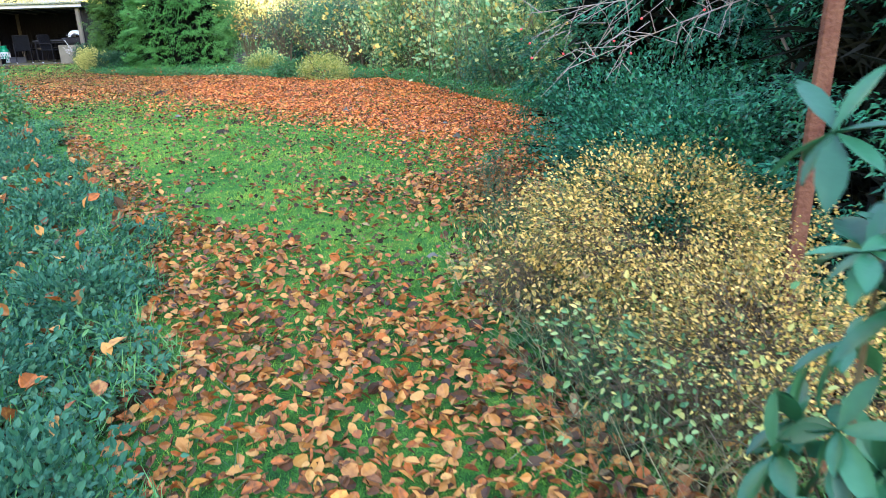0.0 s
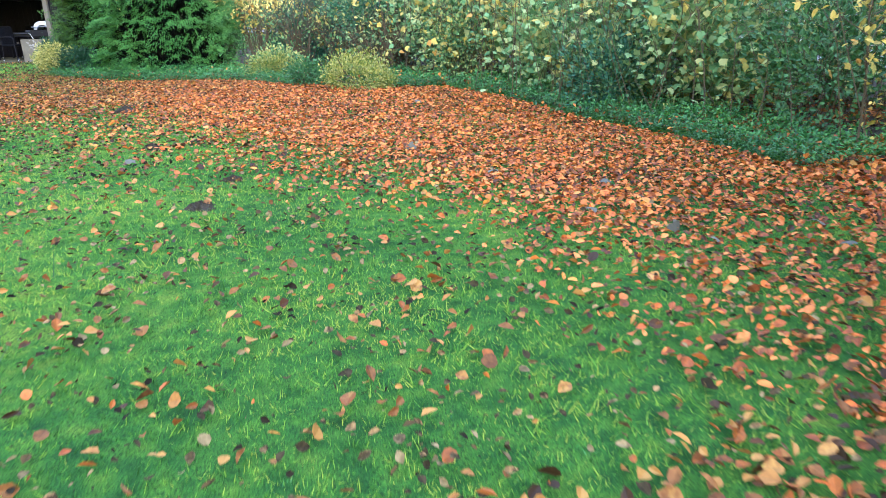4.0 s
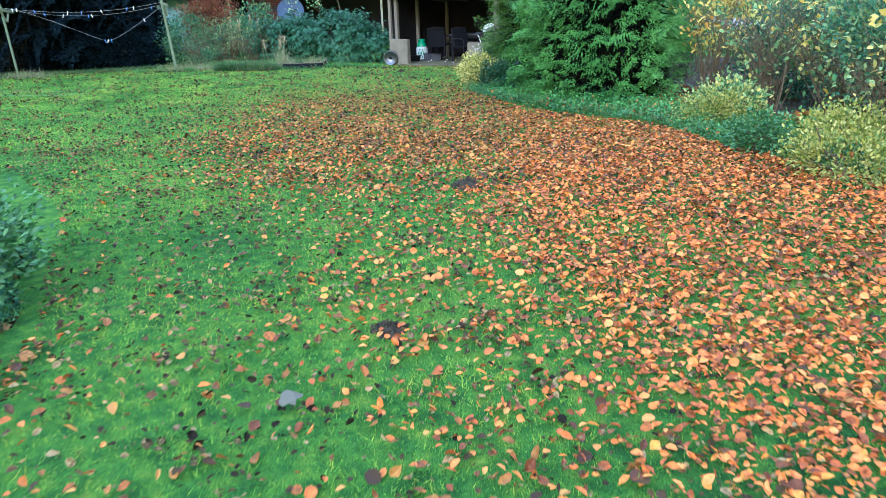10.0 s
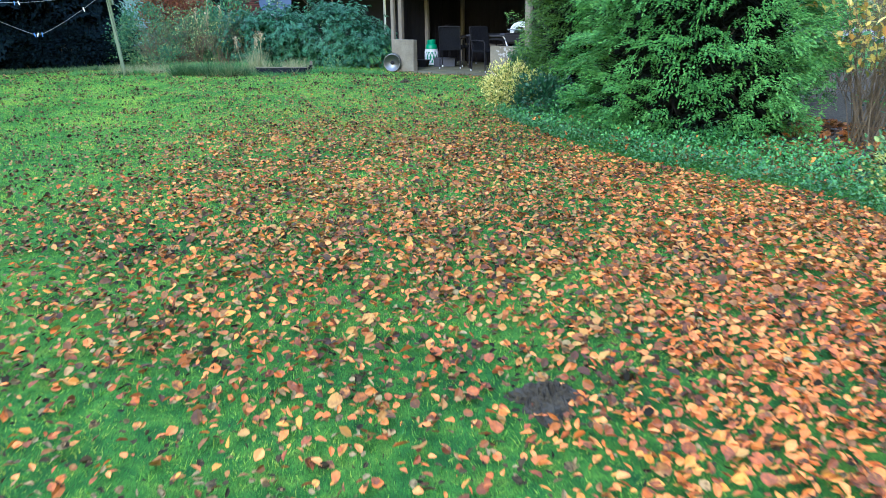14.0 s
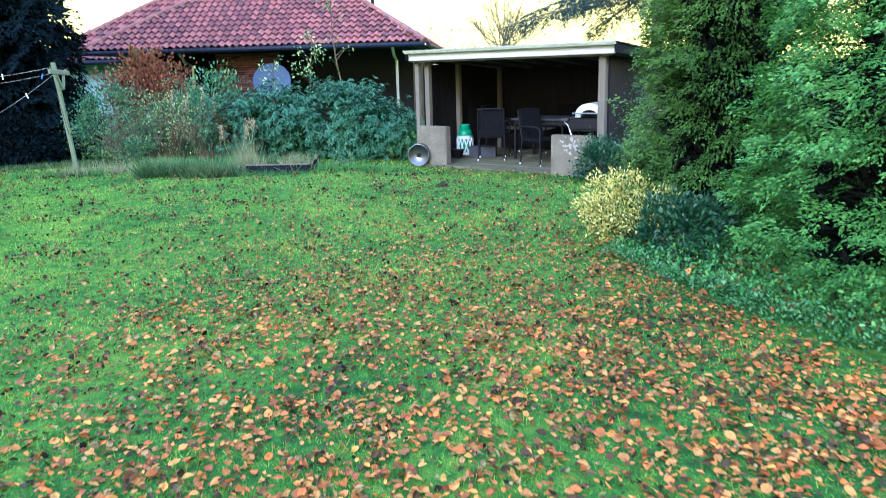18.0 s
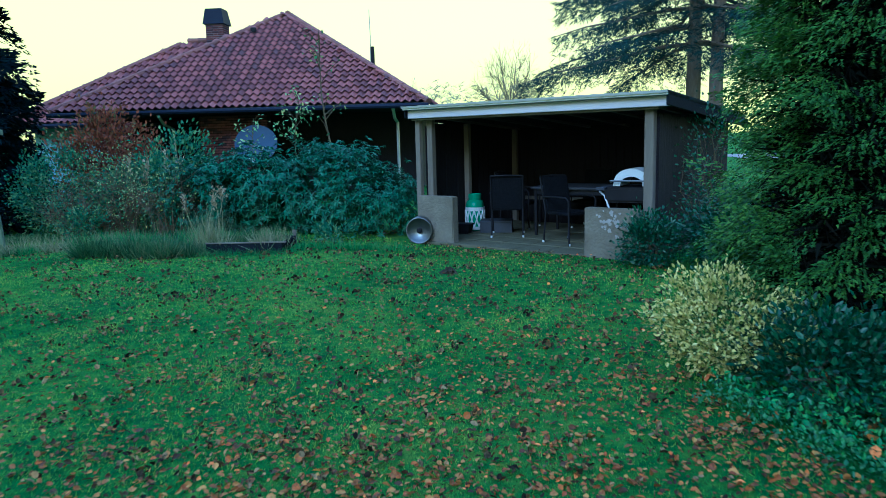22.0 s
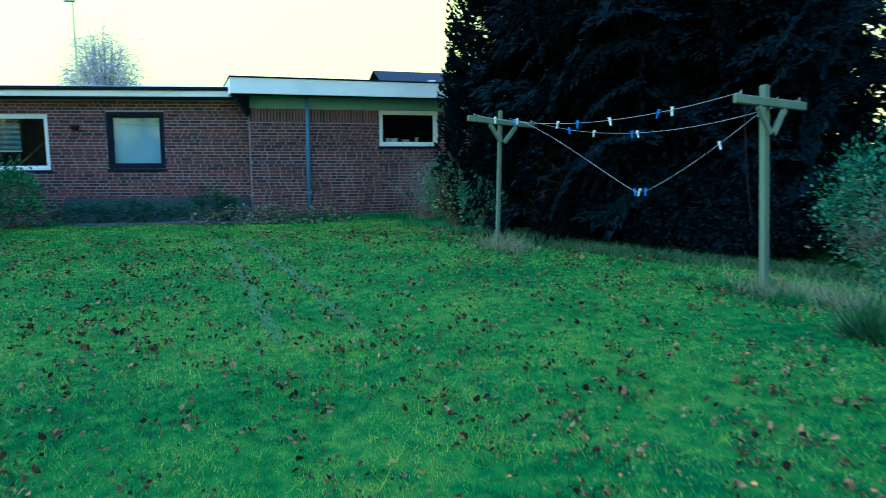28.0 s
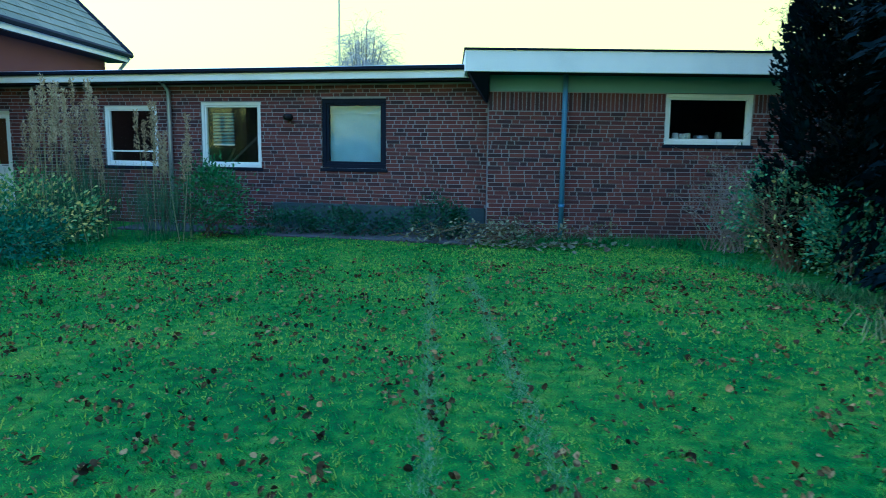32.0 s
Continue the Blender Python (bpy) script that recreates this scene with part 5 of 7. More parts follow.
tb = thing("garden_table", at_shelter(2.2, 1.5, 4), "long grey garden table with a metal frame", "table")
part("table_top", rbox(-0.85, -0.45, 0.70, 0.85, 0.45, 0.735, 0.012, 2), M_TABLE, tb)
for sx in (-1, 1):
    for sy in (-1, 1):
        part("leg", rbox(sx * 0.78 - 0.02, sy * 0.38 - 0.02, 0, sx * 0.78 + 0.02, sy * 0.38 + 0.02, 0.70, 0.004), M_BLACKMETAL, tb)
part("apron", rbox(-0.78, -0.39, 0.62, 0.78, -0.37, 0.70, 0.004), M_BLACKMETAL, tb)

gr = thing("gas_grill", at_shelter(3.27, 0.5, 8), "gas barbecue with a pale lid on a dark cart", "barbecue")
a = np.linspace(0, np.pi, 12)
arch = [(-r * math.cos(t), h * math.sin(t) ** 0.8 + 0.002) for r, h in ((0.23, 0.22), (0.14, 0.12)) for t in a]
V = np.array([(x, y, 0.83 + z) for y in (-0.24, 0.20) for x, z in arch])
F = [[i, i + 1, 13 + i, 12 + i] for i in range(11)] + [[24 + i, 36 + i, 37 + i, 25 + i] for i in range(11)]
F += [[i, 24 + i, 25 + i, i + 1] for i in range(11)] + [[12 + i, 13 + i, 37 + i, 36 + i] for i in range(11)]
part("lid", (V, np.array(F)), M_GASWHITE, gr, "pale arched barbecue hood")
part("firebox", rbox(-0.34, -0.25, 0.62, 0.34, 0.25, 0.815, 0.03, 2), M_BLACKMETAL, gr)
part("side_shelf", rbox(-0.46, -0.24, 0.77, -0.345, 0.24, 0.815, 0.01), M_TABLE, gr, "grey side shelf")
part("handle", tube([(-0.25, -0.26, 0.88), (-0.25, -0.31, 0.9), (0.25, -0.31, 0.9), (0.25, -0.26, 0.88)], 0.012, 8), M_STEEL, gr)
for sx in (-0.3, 0.3):
    for sy in (-0.2, 0.2):
        part("leg", rbox(sx - 0.018, sy - 0.018, 0.03, sx + 0.018, sy + 0.018, 0.62, 0.004), M_BLACKMETAL, gr)
part("lower_shelf", rbox(-0.3, -0.2, 0.2, 0.3, 0.2, 0.22, 0.004), M_BLACKMETAL, gr)
for sx in (-0.3, 0.3):
    part("wheel", lathe([(0, -0.02), (0.07, -0.02), (0.08, 0), (0.07, 0.02), (0, 0.02)], 16), M_BLACKMETAL, gr, m=pose(sx + 0.05, -0.23, 0.08, 90))
part("gas_hose", tube([(-0.45, -0.1, 0.75), (-0.35, -0.2, 0.7), (-0.28, -0.24, 0.55), (-0.3, -0.1, 0.35)], 0.012, 8), M_GASWHITE, gr, "pale curved hose")

gb = thing("gas_bottle", at_shelter(0.26, 1.14, 0), "gas bottle with green top in a white slotted sleeve", "gas bottle")
part("bottle", lathe([(0, 0.0), (0.13, 0.0), (0.145, 0.03), (0.145, 0.40), (0.13, 0.47), (0.08, 0.51), (0, 0.52)], 22), M_GASGREEN, gb, smooth_shade=True)
part("collar", lathe([(0.10, 0.49), (0.105, 0.58), (0.10, 0.59), (0.095, 0.58), (0.09, 0.50)], 18), M_GASGREEN, gb, "green handle collar")
part("valve", lathe([(0, 0.5), (0.02, 0.5), (0.02, 0.56), (0, 0.57)], 10), M_STEEL, gb)
slv = [lathe([(0.15, 0.02), (0.156, 0.02), (0.156, 0.07), (0.15, 0.07)], 22), lathe([(0.15, 0.32), (0.156, 0.32), (0.156, 0.38), (0.15, 0.38)], 22)]
part("sleeve_ring", slv[0], M_GASWHITE, gb), part("sleeve_ring", slv[1], M_GASWHITE, gb)
for k in range(12):
    for side in (-1, 1):
        pts = [(0.155 * math.cos(t), 0.155 * math.sin(t), z) for t, z in ((k * math.pi / 6, 0.06), (k * math.pi / 6 + side * 0.26, 0.19), (k * math.pi / 6, 0.33))]
        part("slot_bar", tube(pts, 0.012, 6), M_GASWHITE, gb)

cr = thing("folding_crate", at_shelter(0.68, 1.14, 30), "grey plastic crate turned upside down", "crate")
for nm, b in (("rim", (-0.26, -0.18, 0.16, 0.26, 0.18, 0.19)), ("side", (-0.25, -0.17, 0.0, 0.25, -0.155, 0.16)), ("side", (-0.25, 0.155, 0, 0.25, 0.17, 0.16)), ("end", (-0.25, -0.154, 0, -0.235, 0.154, 0.16)), ("end", (0.235, -0.154, 0, 0.25, 0.154, 0.16))):
    part(nm, rbox(*b, 0.004), M_TABLE, cr)
bk = thing("black_trough", at_shelter(0.32, 0.72, 12), "low black plastic trough", "trough")
V, F = block(-0.15, -0.09, 0, 0.15, 0.09, 0.14)
V[:4, :2] *= 0.75
part("body", (V, F), M_BLACKMETAL, bk)
part("rim", rbox(-0.165, -0.105, 0.141, 0.165, 0.105, 0.16, 0.006), M_BLACKMETAL, bk)

kg = thing("steel_keg", pose(16.50, 1.76, 0.325, 0, 0, -6), "dented steel keg lying on its side in the grass", "keg")
prof = [(0.0, -0.30), (0.165, -0.30), (0.185, -0.33), (0.195, -0.33), (0.195, -0.27), (0.185, -0.24), (0.2, -0.2), (0.2, -0.1), (0.193, -0.09), (0.2, -0.07), (0.2, 0.07), (0.193, 0.09), (0.2, 0.1), (0.2, 0.2), (0.185, 0.24), (0.195, 0.27), (0.195, 0.33), (0.18, 0.33), (0.17, 0.28), (0.0, 0.27)]
part("barrel", lathe(prof, 32), M_STEEL, kg, m=pose(0, 0.12, -0.05, 90), smooth_shade=True)
part("fitting", lathe([(0, 0), (0.04, 0), (0.04, 0.04), (0.025, 0.05), (0, 0.05)], 16), M_BLACKMETAL, kg, "black tap fitting", m=pose(0, -0.15, -0.05, 90))


# ---------- clothes line ----------
def clothes_post(m, label, w=0.045):
    t = thing("clothes_post", m, label, "clothes post", "clothes line posts")
    part("post", rbox(-w, -w, -0.25, w, w, 1.92, 0.01, 2), M_GREENWOOD, t)
    part("crossbar", rbox(-0.60, -0.088, 1.71, 0.60, -0.046, 1.79, 0.008), M_GREENWOOD, t)
    for sx in (-1, 1):
        bm = rbox(-0.028, -0.085, 0, 0.028, -0.048, 0.31, 0.006)
        part("brace", bm, M_GREENWOOD, t, m=pose(sx * 0.03, 0, 1.47, 0, sx * 40, 0))
        part("hook", tube([(sx * 0.5, -0.067, 1.79), (sx * 0.5, -0.067, 1.83)], 0.006, 6), M_STEEL, t)
    return t


PA, PB = np.array([6.53, 0.05, 0.10]), np.array([10.52, 0.98, 0.12])
turn = math.degrees(math.atan2(PB[1] - PA[1], PB[0] - PA[0])) + 90
MA = pose(*PA, -3, -4.5, 0) @ pose(0, 0, 0, 0, 0, turn)
MB = pose(*PB, 0, -4.2, 0) @ pose(0, 0, 0, 0, 0, turn + 4)
clothes_post(MA, "green weathered T shaped clothes post in grass", 0.026)
clothes_post(MB, "green weathered leaning T shaped clothes post with braces", 0.035)
lines = thing("clothes_line", pose(0, 0, 0), "thin pale clothes lines with pegs between two posts", "clothes line")
PEGS = []
for k, (off, sag) in enumerate(((-0.5, 0.19), (0.5, 0.24), (0.12, 0.95))):
    t = np.linspace(0, 1, 25)[:, None]
    a, b = (np.array(q @ Vector((off, -0.067, 1.81))) for q in (MA, MB))
    P = a * (1 - t) + b * t
    P[:, 2:] -= sag * 4 * t * (1 - t) if k < 2 else sag * (1 - np.abs(2 * t ** 1.35 - 1) ** 1.15)
    part("cord", tube(P, 0.0026, 5), M_WIRE, lines)
    for u in ((0.12, 0.22, 0.42, 0.5, 0.62, 0.78, 0.82) if k == 0 else (0.2, 0.32, 0.48, 0.5, 0.9) if k == 1 else (0.04, 0.58, 0.6, 0.62, 0.85)):
        i = u * 24
        p = P[int(i)] + (P[min(int(i) + 1, 24)] - P[int(i)]) * (i - int(i))
        PEGS.append((p, k))
for n, (p, k) in enumerate(PEGS):
    pg = thing("clothes_peg", pose(p[0], p[1], p[2] + 0.015, 0, 20 * math.sin(n * 2.1), turn + 90), "small plastic clothes peg hanging on the line", "clothes peg", "pegs on the clothes line")
    mt = M_PEGBLUE if n % 2 else M_PEGWHITE
    for sy, an in ((-0.009, 5), (0.009, -5)):
        part("jaw", rbox(-0.007, -0.005, -0.075, 0.007, 0.005, 0.015, 0.002), mt, pg, m=pose(0, sy, 0, an))
    part("spring", tube([(-0.01, 0, -0.02), (0.01, 0, -0.02)], 0.006, 6), M_STEEL, pg)
tagged(part("hanging_cord", tube([np.array(MB @ Vector(q)) for q in ((-0.45, -0.067, 1.70), (-0.44, -0.08, 1.2), (-0.40, -0.1, 0.7))], 0.004, 5), M_BLACKMETAL), "loose dark cord hanging from the post", "cord")


# ---------- raised bed ----------
bed = thing("raised_bed", pose(13.62, 0.70, 0.06, 0, 0, 1), "low dark plank raised bed full of dry grass", "raised bed")
BW, BD = 1.06, 0.78
for b in ((0, 0, -0.06, BW, 0.03, 0.19), (0, BD - 0.03, -0.06, BW, BD, 0.19), (0, 0.031, -0.06, 0.03, BD - 0.031, 0.19), (BW - 0.03, 0.031, -0.06, BW, BD - 0.031, 0.19)):
    part("plank", rbox(*b, 0.005), M_DARKPLANK, bed)
for b in ((-0.01, -0.008, 0.191, BW + 0.06, 0.012, 0.208), (BW * 0.75, 0.16, 0.18, BW * 0.775, BD - 0.031, 0.20)):
    part("cap_strip", rbox(*b, 0.003), M_TIMBER, bed, "thin pale edge strip")
part("corner_post", rbox(BW - 0.045, BD - 0.04, 0.0, BW + 0.003, BD + 0.004, 0.27, 0.004), M_TIMBER, bed)
part("soil", block(0.031, 0.031, 0, BW - 0.031, BD - 0.031, 0.14), M_MOUND, bed)

# rusty iron post beside the entrance
post = thing("rusty_post", pose(18.37, -25.77, 0, 0, 1.0, -34), "tall rusty iron stake leaning in the shrubs", "stake")
part("stake", rbox(-0.034, -0.018, -0.3, 0.034, 0.018, 1.56, 0.004), M_RUST, post)
part("flange", rbox(0.0341, -0.004, -0.3, 0.042, 0.018, 1.56, 0.002), M_RUST, post)


# ---------- plants ----------
def clump_points(n, centre, radii, clumps, spread, shell=0.55):
    """Points in uneven clumps inside an ellipsoid standing on the ground; also the outward directions."""
    c, r = np.array(centre, float), np.array(radii, float)
    d = unit(R.normal(0, 1, (clumps, 3)))
    d[:, 2] = np.where(R.random(clumps) < 0.62, np.abs(d[:, 2]), -np.abs(d[:, 2]))
    rad = shell + (1 - shell) * R.random(clumps) ** 0.6
    C = c + d * rad[:, None] * r * (0.86 + 0.28 * R.random((clumps, 1)))
    C[:, 2] = np.where(d[:, 2] < 0, c[2] + d[:, 2] * rad * c[2] * 0.95, C[:, 2])
    pick = R.integers(0, clumps, n)
    P = C[pick] + R.normal(0, 1, (n, 3)) * spread * (0.6 + 0.8 * R.random((clumps, 1)))[pick]
    out = unit((P - c) / r)
    return P, out


def stems_for(owner, base, tops, r0, material, k=5):
    for t in tops:
        t = np.array(t, float)
        s = np.linspace(0, 1, k)[:, None]
        b = np.array([base[0] + R.normal(0, 0.08), base[1] + R.normal(0, 0.08), base[2]])
        P = b * (1 - s) + t * s
        P[1:-1] += R.normal(0, 0.05 + 0.02 * np.linalg.norm(t - b), (k - 2, 3))
        P[:, 2] += 0.12 * np.linalg.norm(t - b) * (s[:, 0] - s[:, 0] ** 2) * 2
        part("stem", tube(P, np.linspace(r0, r0 * 0.25, k), 5), material, owner)


def bush(name, label, x, y, rx, ry, h, n, size, material, clumps=60, spread=0.12, shape=LEAF, stem_mat=None, stems=7, shell=0.5, low=None, upness=0.35, droop=0.0, r0=0.016, category="shrub", group="", width=1.0, rosette=0, shade=False):
    z = float(ground_z(x, y))
    t = thing(name, pose(x, y, z), label, category, group)
    zc = h * 0.45 if low is None else low
    P, out = clump_points(n, (0, 0, zc), (rx, ry, h - zc), clumps, spread, shell)
    P[:, 2] = np.where(P[:, 2] < 0.02, 0.02 + R.random(n) * 0.25 * h, P[:, 2])
    along = out + np.array([0, 0, upness]) + R.normal(0, 0.55, (n, 3)) - np.array([0, 0, droop])
    s = size * R.uniform(0.65, 1.25, n)
    if rosette:
        k = n // rosette
        n = k * rosette
        c, ax = np.repeat(P[:k], rosette, 0), np.repeat(unit(out[:k] + [0, 0, 0.7]), rosette, 0)
        turnv = np.tile(np.arange(rosette) * 2 * np.pi / rosette, k) + np.repeat(R.uniform(0, 6, k), rosette) + R.normal(0, 0.2, n)
        e1 = unit(np.cross(ax, [0.3, 0.2, 1.0]))
        e2 = np.cross(ax, e1)
        along = e1 * np.cos(turnv)[:, None] + e2 * np.sin(turnv)[:, None] + ax * R.normal(0.15, 0.3, n)[:, None] - [0, 0, 0.25]
        P, out, s = c, ax, s[:n]
    V, F = scatter(shape, P, along, s, up=out + np.array([0, 0, 1.2]), roll=0.25 if rosette else 0.7, width=s * width)
    part("foliage", (V, F), material, t, kind="stuff", smooth_shade=shade)
    tops = P[R.choice(n, stems, replace=False)]
    stems_for(t, (0, 0, -0.05), tops, r0, stem_mat or M_TWIG)
    return t


def conifer(name, label, x, y, r, h, n, size, material, plumes=260, power=0.75, reach=0.32, z_low=0.05, droop=0.3, category="conifer", tip=0.35, core=2500, uneven=0.3, barrel=0.0, wild=0.22, shape=SPRAY, stand=0.0, fingers=0, shelves=0, narrow=1.0):
    """An evergreen: a trunk, and flat sprays gathered in fans that stand out in layers, with dark gaps between."""
    z0 = float(ground_z(x, y))
    t = thing(name, pose(x, y, z0), label, category)
    u = R.random(plumes) ** 0.9
    zc = z_low + (h - z_low) * u
    a, ridge = R.uniform(0, 2 * np.pi, plumes), 0.0
    if shelves:
        loose, a0, u0 = R.random(plumes) < 0.5, a, u
        own = R.integers(0, shelves, plumes)
        da = R.normal(0, 0.24 / r, plumes)
        a = R.uniform(0, 2 * np.pi, shelves)[own] + da
        ridge = R.normal(0, 0.09, shelves)[own] - 0.9 * r * da ** 2
        u = np.clip((R.random(shelves) ** 0.9)[own] + (R.normal(0, 0.035, plumes) - 0.5 * (r * da) ** 2) / h, 0, 0.995)
        a, u, ridge = np.where(loose, a0, a), np.where(loose, u0, u), np.where(loose, -0.05, ridge)
        zc = z_low + (h - z_low) * u
    prof = r * ((1 - u) ** power * (1 - tip) + tip * np.sqrt(np.clip(1 - u, 0, 1)))
    if barrel:
        prof = r * np.minimum(1, ((1 - u) * barrel) ** 0.5)
    prof = np.clip(prof * (1 - uneven + 1.5 * uneven * R.random(plumes)) * smooth(u, -0.12, 0.08) - 0.5 * reach + ridge, 0.02, None)
    pick = R.integers(0, plumes, n)
    ang = a[pick] + 0.0
    o = np.column_stack([np.cos(ang), np.sin(ang), np.zeros(n)])
    psi = (stand * np.pi / 2 + R.normal(0, 0.45 + 0.7 * stand, plumes))[pick]
    side = np.column_stack([-np.sin(ang) * np.cos(psi), np.cos(ang) * np.cos(psi), np.sin(psi)])
    rc = (reach * (0.7 + 0.6 * R.random(plumes)))[pick]
    s, v = R.random(n) ** 0.7, R.uniform(-1, 1, n)
    if fingers:
        v = (np.floor((v + 1) / 2 * fingers) + 0.5) / fingers * 2 - 1 + R.normal(0, 0.25 / fingers, n)
    wide = rc * 0.75 * (0.35 + s * (1.2 - 0.55 * s))
    lift = (R.normal(0.0, 0.18, plumes))[pick]
    P = o * (prof[pick] + rc * s)[:, None] + side * (v * wide)[:, None]
    P[:, 2] += zc[pick] + rc * (lift * s - droop * s ** 2 - 0.25 * v ** 2 * s) + R.normal(0, 0.016, n)
    P[:, 2] = np.clip(P[:, 2], 0.03, None)
    along = o * 0.9 + side * (v * 0.8)[:, None] + np.array([0, 0, 1.0]) * (lift - droop * (0.4 + 1.4 * s))[:, None] + R.normal(0, wild, (n, 3))
    sz = size * R.uniform(0.7, 1.3, n)
    V, F = scatter(shape, P, along, sz, up=np.cross(side, -o) + 0.4 * o + [0, 0, 0.3] + R.normal(0, 0.25, (n, 3)), roll=0.35, width=sz * narrow)
    part("sprays", (V, F), material, t, kind="stuff")
    # Large inner sprays whose near-black colour carries the crown's inner shade.
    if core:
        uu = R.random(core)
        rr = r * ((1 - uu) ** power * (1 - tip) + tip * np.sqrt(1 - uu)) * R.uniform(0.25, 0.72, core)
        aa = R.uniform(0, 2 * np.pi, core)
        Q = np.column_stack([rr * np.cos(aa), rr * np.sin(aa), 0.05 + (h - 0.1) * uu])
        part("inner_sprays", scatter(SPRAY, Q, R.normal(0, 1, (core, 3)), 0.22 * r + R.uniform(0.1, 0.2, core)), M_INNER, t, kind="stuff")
    part("trunk", tube([(0, 0, -0.1), (0.03, 0.02, h * 0.4), (0, 0, h * 0.93)], [r * 0.11 + 0.03, r * 0.08 + 0.02, 0.012], 8), M_BARK, t)
    for k in range(8):
        zz, aa = h * (0.05 + 0.1 * k), k * 2.4
        part("limb", tube([(0, 0, zz), (r * 0.45 * math.cos(aa), r * 0.45 * math.sin(aa), zz + 0.1), (r * 0.7 * math.cos(aa), r * 0.7 * math.sin(aa), zz + 0.35)], [0.03, 0.02, 0.008], 5), M_BARK, t)
    return t


# thujas beside the shelter
conifer("thuja", "tall dark green thuja beside the lawn", 20.12, -3.55, 0.9, 5.4, 200000, 0.032, M_THUJA, 2400, 0.5, shape=SCALES, barrel=1.2, reach=0.22, droop=0.18, core=5000, wild=0.2, stand=0.1, uneven=0.2, fingers=6, narrow=0.85, shelves=340)
conifer("thuja", "broad yellow green thuja overhanging the ivy", 21.2, -5.7, 1.45, 3.7, 220000, 0.032, M_THUJA_LIGHT, 2200, 0.5, shape=SCALES, reach=0.2, droop=0.15, uneven=0.2, core=6500, barrel=1.9, wild=0.2, stand=0.15, fingers=6, narrow=0.85, shelves=420)
# variegated shrub and dark shrub at its foot
bush("variegated_shrub", "yellow and green variegated euonymus shrub", 19.05, -4.1, 0.44, 0.54, 0.68, 9000, 0.034, M_EUON, 90, 0.045, stems=6, r0=0.008)
bush("dark_shrub", "low dark evergreen shrub under the thuja", 19.4, -4.65, 0.42, 0.5, 0.55, 4200, 0.05, M_BOX, 70, 0.06)
bush("dark_shrub", "dark ivy clad shrub beside the shelter wall", 20.15, -0.75, 0.42, 0.5, 0.85, 4500, 0.05, M_BOX, 90, 0.10)
bush("dark_shrub", "small dark shrub against the concrete wall", 19.35, -0.55, 0.35, 0.3, 0.55, 2200, 0.05, M_BOX, 50, 0.07)
bush("climbing_shrub", "bare tangled climber hanging on the shelter side", 20.3, 0.3, 0.35, 0.8, 1.9, 1300, 0.045, M_BOX, 60, 0.13, stems=26, r0=0.009)

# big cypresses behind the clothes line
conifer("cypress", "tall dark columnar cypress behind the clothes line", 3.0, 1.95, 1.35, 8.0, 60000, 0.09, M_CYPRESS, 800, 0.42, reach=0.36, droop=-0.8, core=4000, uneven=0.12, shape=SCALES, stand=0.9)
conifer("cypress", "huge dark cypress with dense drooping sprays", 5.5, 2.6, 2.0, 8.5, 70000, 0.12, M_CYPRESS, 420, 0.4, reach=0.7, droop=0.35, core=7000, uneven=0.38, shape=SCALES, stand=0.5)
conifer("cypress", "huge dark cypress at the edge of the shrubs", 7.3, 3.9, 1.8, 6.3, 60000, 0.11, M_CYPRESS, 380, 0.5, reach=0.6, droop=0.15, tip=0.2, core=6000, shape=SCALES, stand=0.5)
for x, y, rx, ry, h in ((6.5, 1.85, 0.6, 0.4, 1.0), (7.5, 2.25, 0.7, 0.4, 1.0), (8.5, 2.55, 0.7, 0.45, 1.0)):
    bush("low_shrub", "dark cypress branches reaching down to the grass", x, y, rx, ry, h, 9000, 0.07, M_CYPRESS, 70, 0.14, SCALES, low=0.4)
# shrubs along the back
bush("rhododendron", "large dark green rhododendron with bare twisted stems", 14.75, 3.15, 1.05, 0.9, 1.5, 18000, 0.082, M_RHODO, 150, 0.10, LONGLEAF, M_TWIG, 14, 0.7, rosette=8)
bush("rhododendron", "dark green rhododendron before the house", 13.5, 3.25, 0.85, 0.8, 1.36, 12500, 0.082, M_RHODO, 120, 0.10, LONGLEAF, M_TWIG, 12, 0.7, rosette=8)
bush("rhododendron", "dark green rhododendron beside the keg", 15.85, 2.75, 0.55, 0.6, 1.05, 8000, 0.075, M_RHODO, 70, 0.09, LONGLEAF, M_TWIG, 8, 0.7, rosette=8)
bush("rhododendron", "dark green rhododendron beside the dry stalks", 12.75, 3.0, 0.75, 0.7, 1.2, 10500, 0.075, M_RHODO, 110, 0.10, LONGLEAF, M_TWIG, 10, 0.7, rosette=8)
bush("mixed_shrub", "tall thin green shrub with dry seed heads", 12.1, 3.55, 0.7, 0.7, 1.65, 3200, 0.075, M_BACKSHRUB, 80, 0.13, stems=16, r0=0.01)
bush("russet_shrub", "russet brown beech shrub", 10.55, 4.1, 0.9, 0.8, 2.05, 8000, 0.075, M_RED, 130, 0.13, stems=14)
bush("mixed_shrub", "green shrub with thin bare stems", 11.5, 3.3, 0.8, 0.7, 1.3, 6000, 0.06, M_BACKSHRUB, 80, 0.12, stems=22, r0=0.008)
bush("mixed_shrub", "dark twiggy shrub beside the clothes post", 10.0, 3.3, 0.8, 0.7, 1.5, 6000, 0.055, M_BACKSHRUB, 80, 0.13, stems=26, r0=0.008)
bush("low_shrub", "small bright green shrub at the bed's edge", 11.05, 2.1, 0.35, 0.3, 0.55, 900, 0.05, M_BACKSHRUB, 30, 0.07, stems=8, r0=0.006)
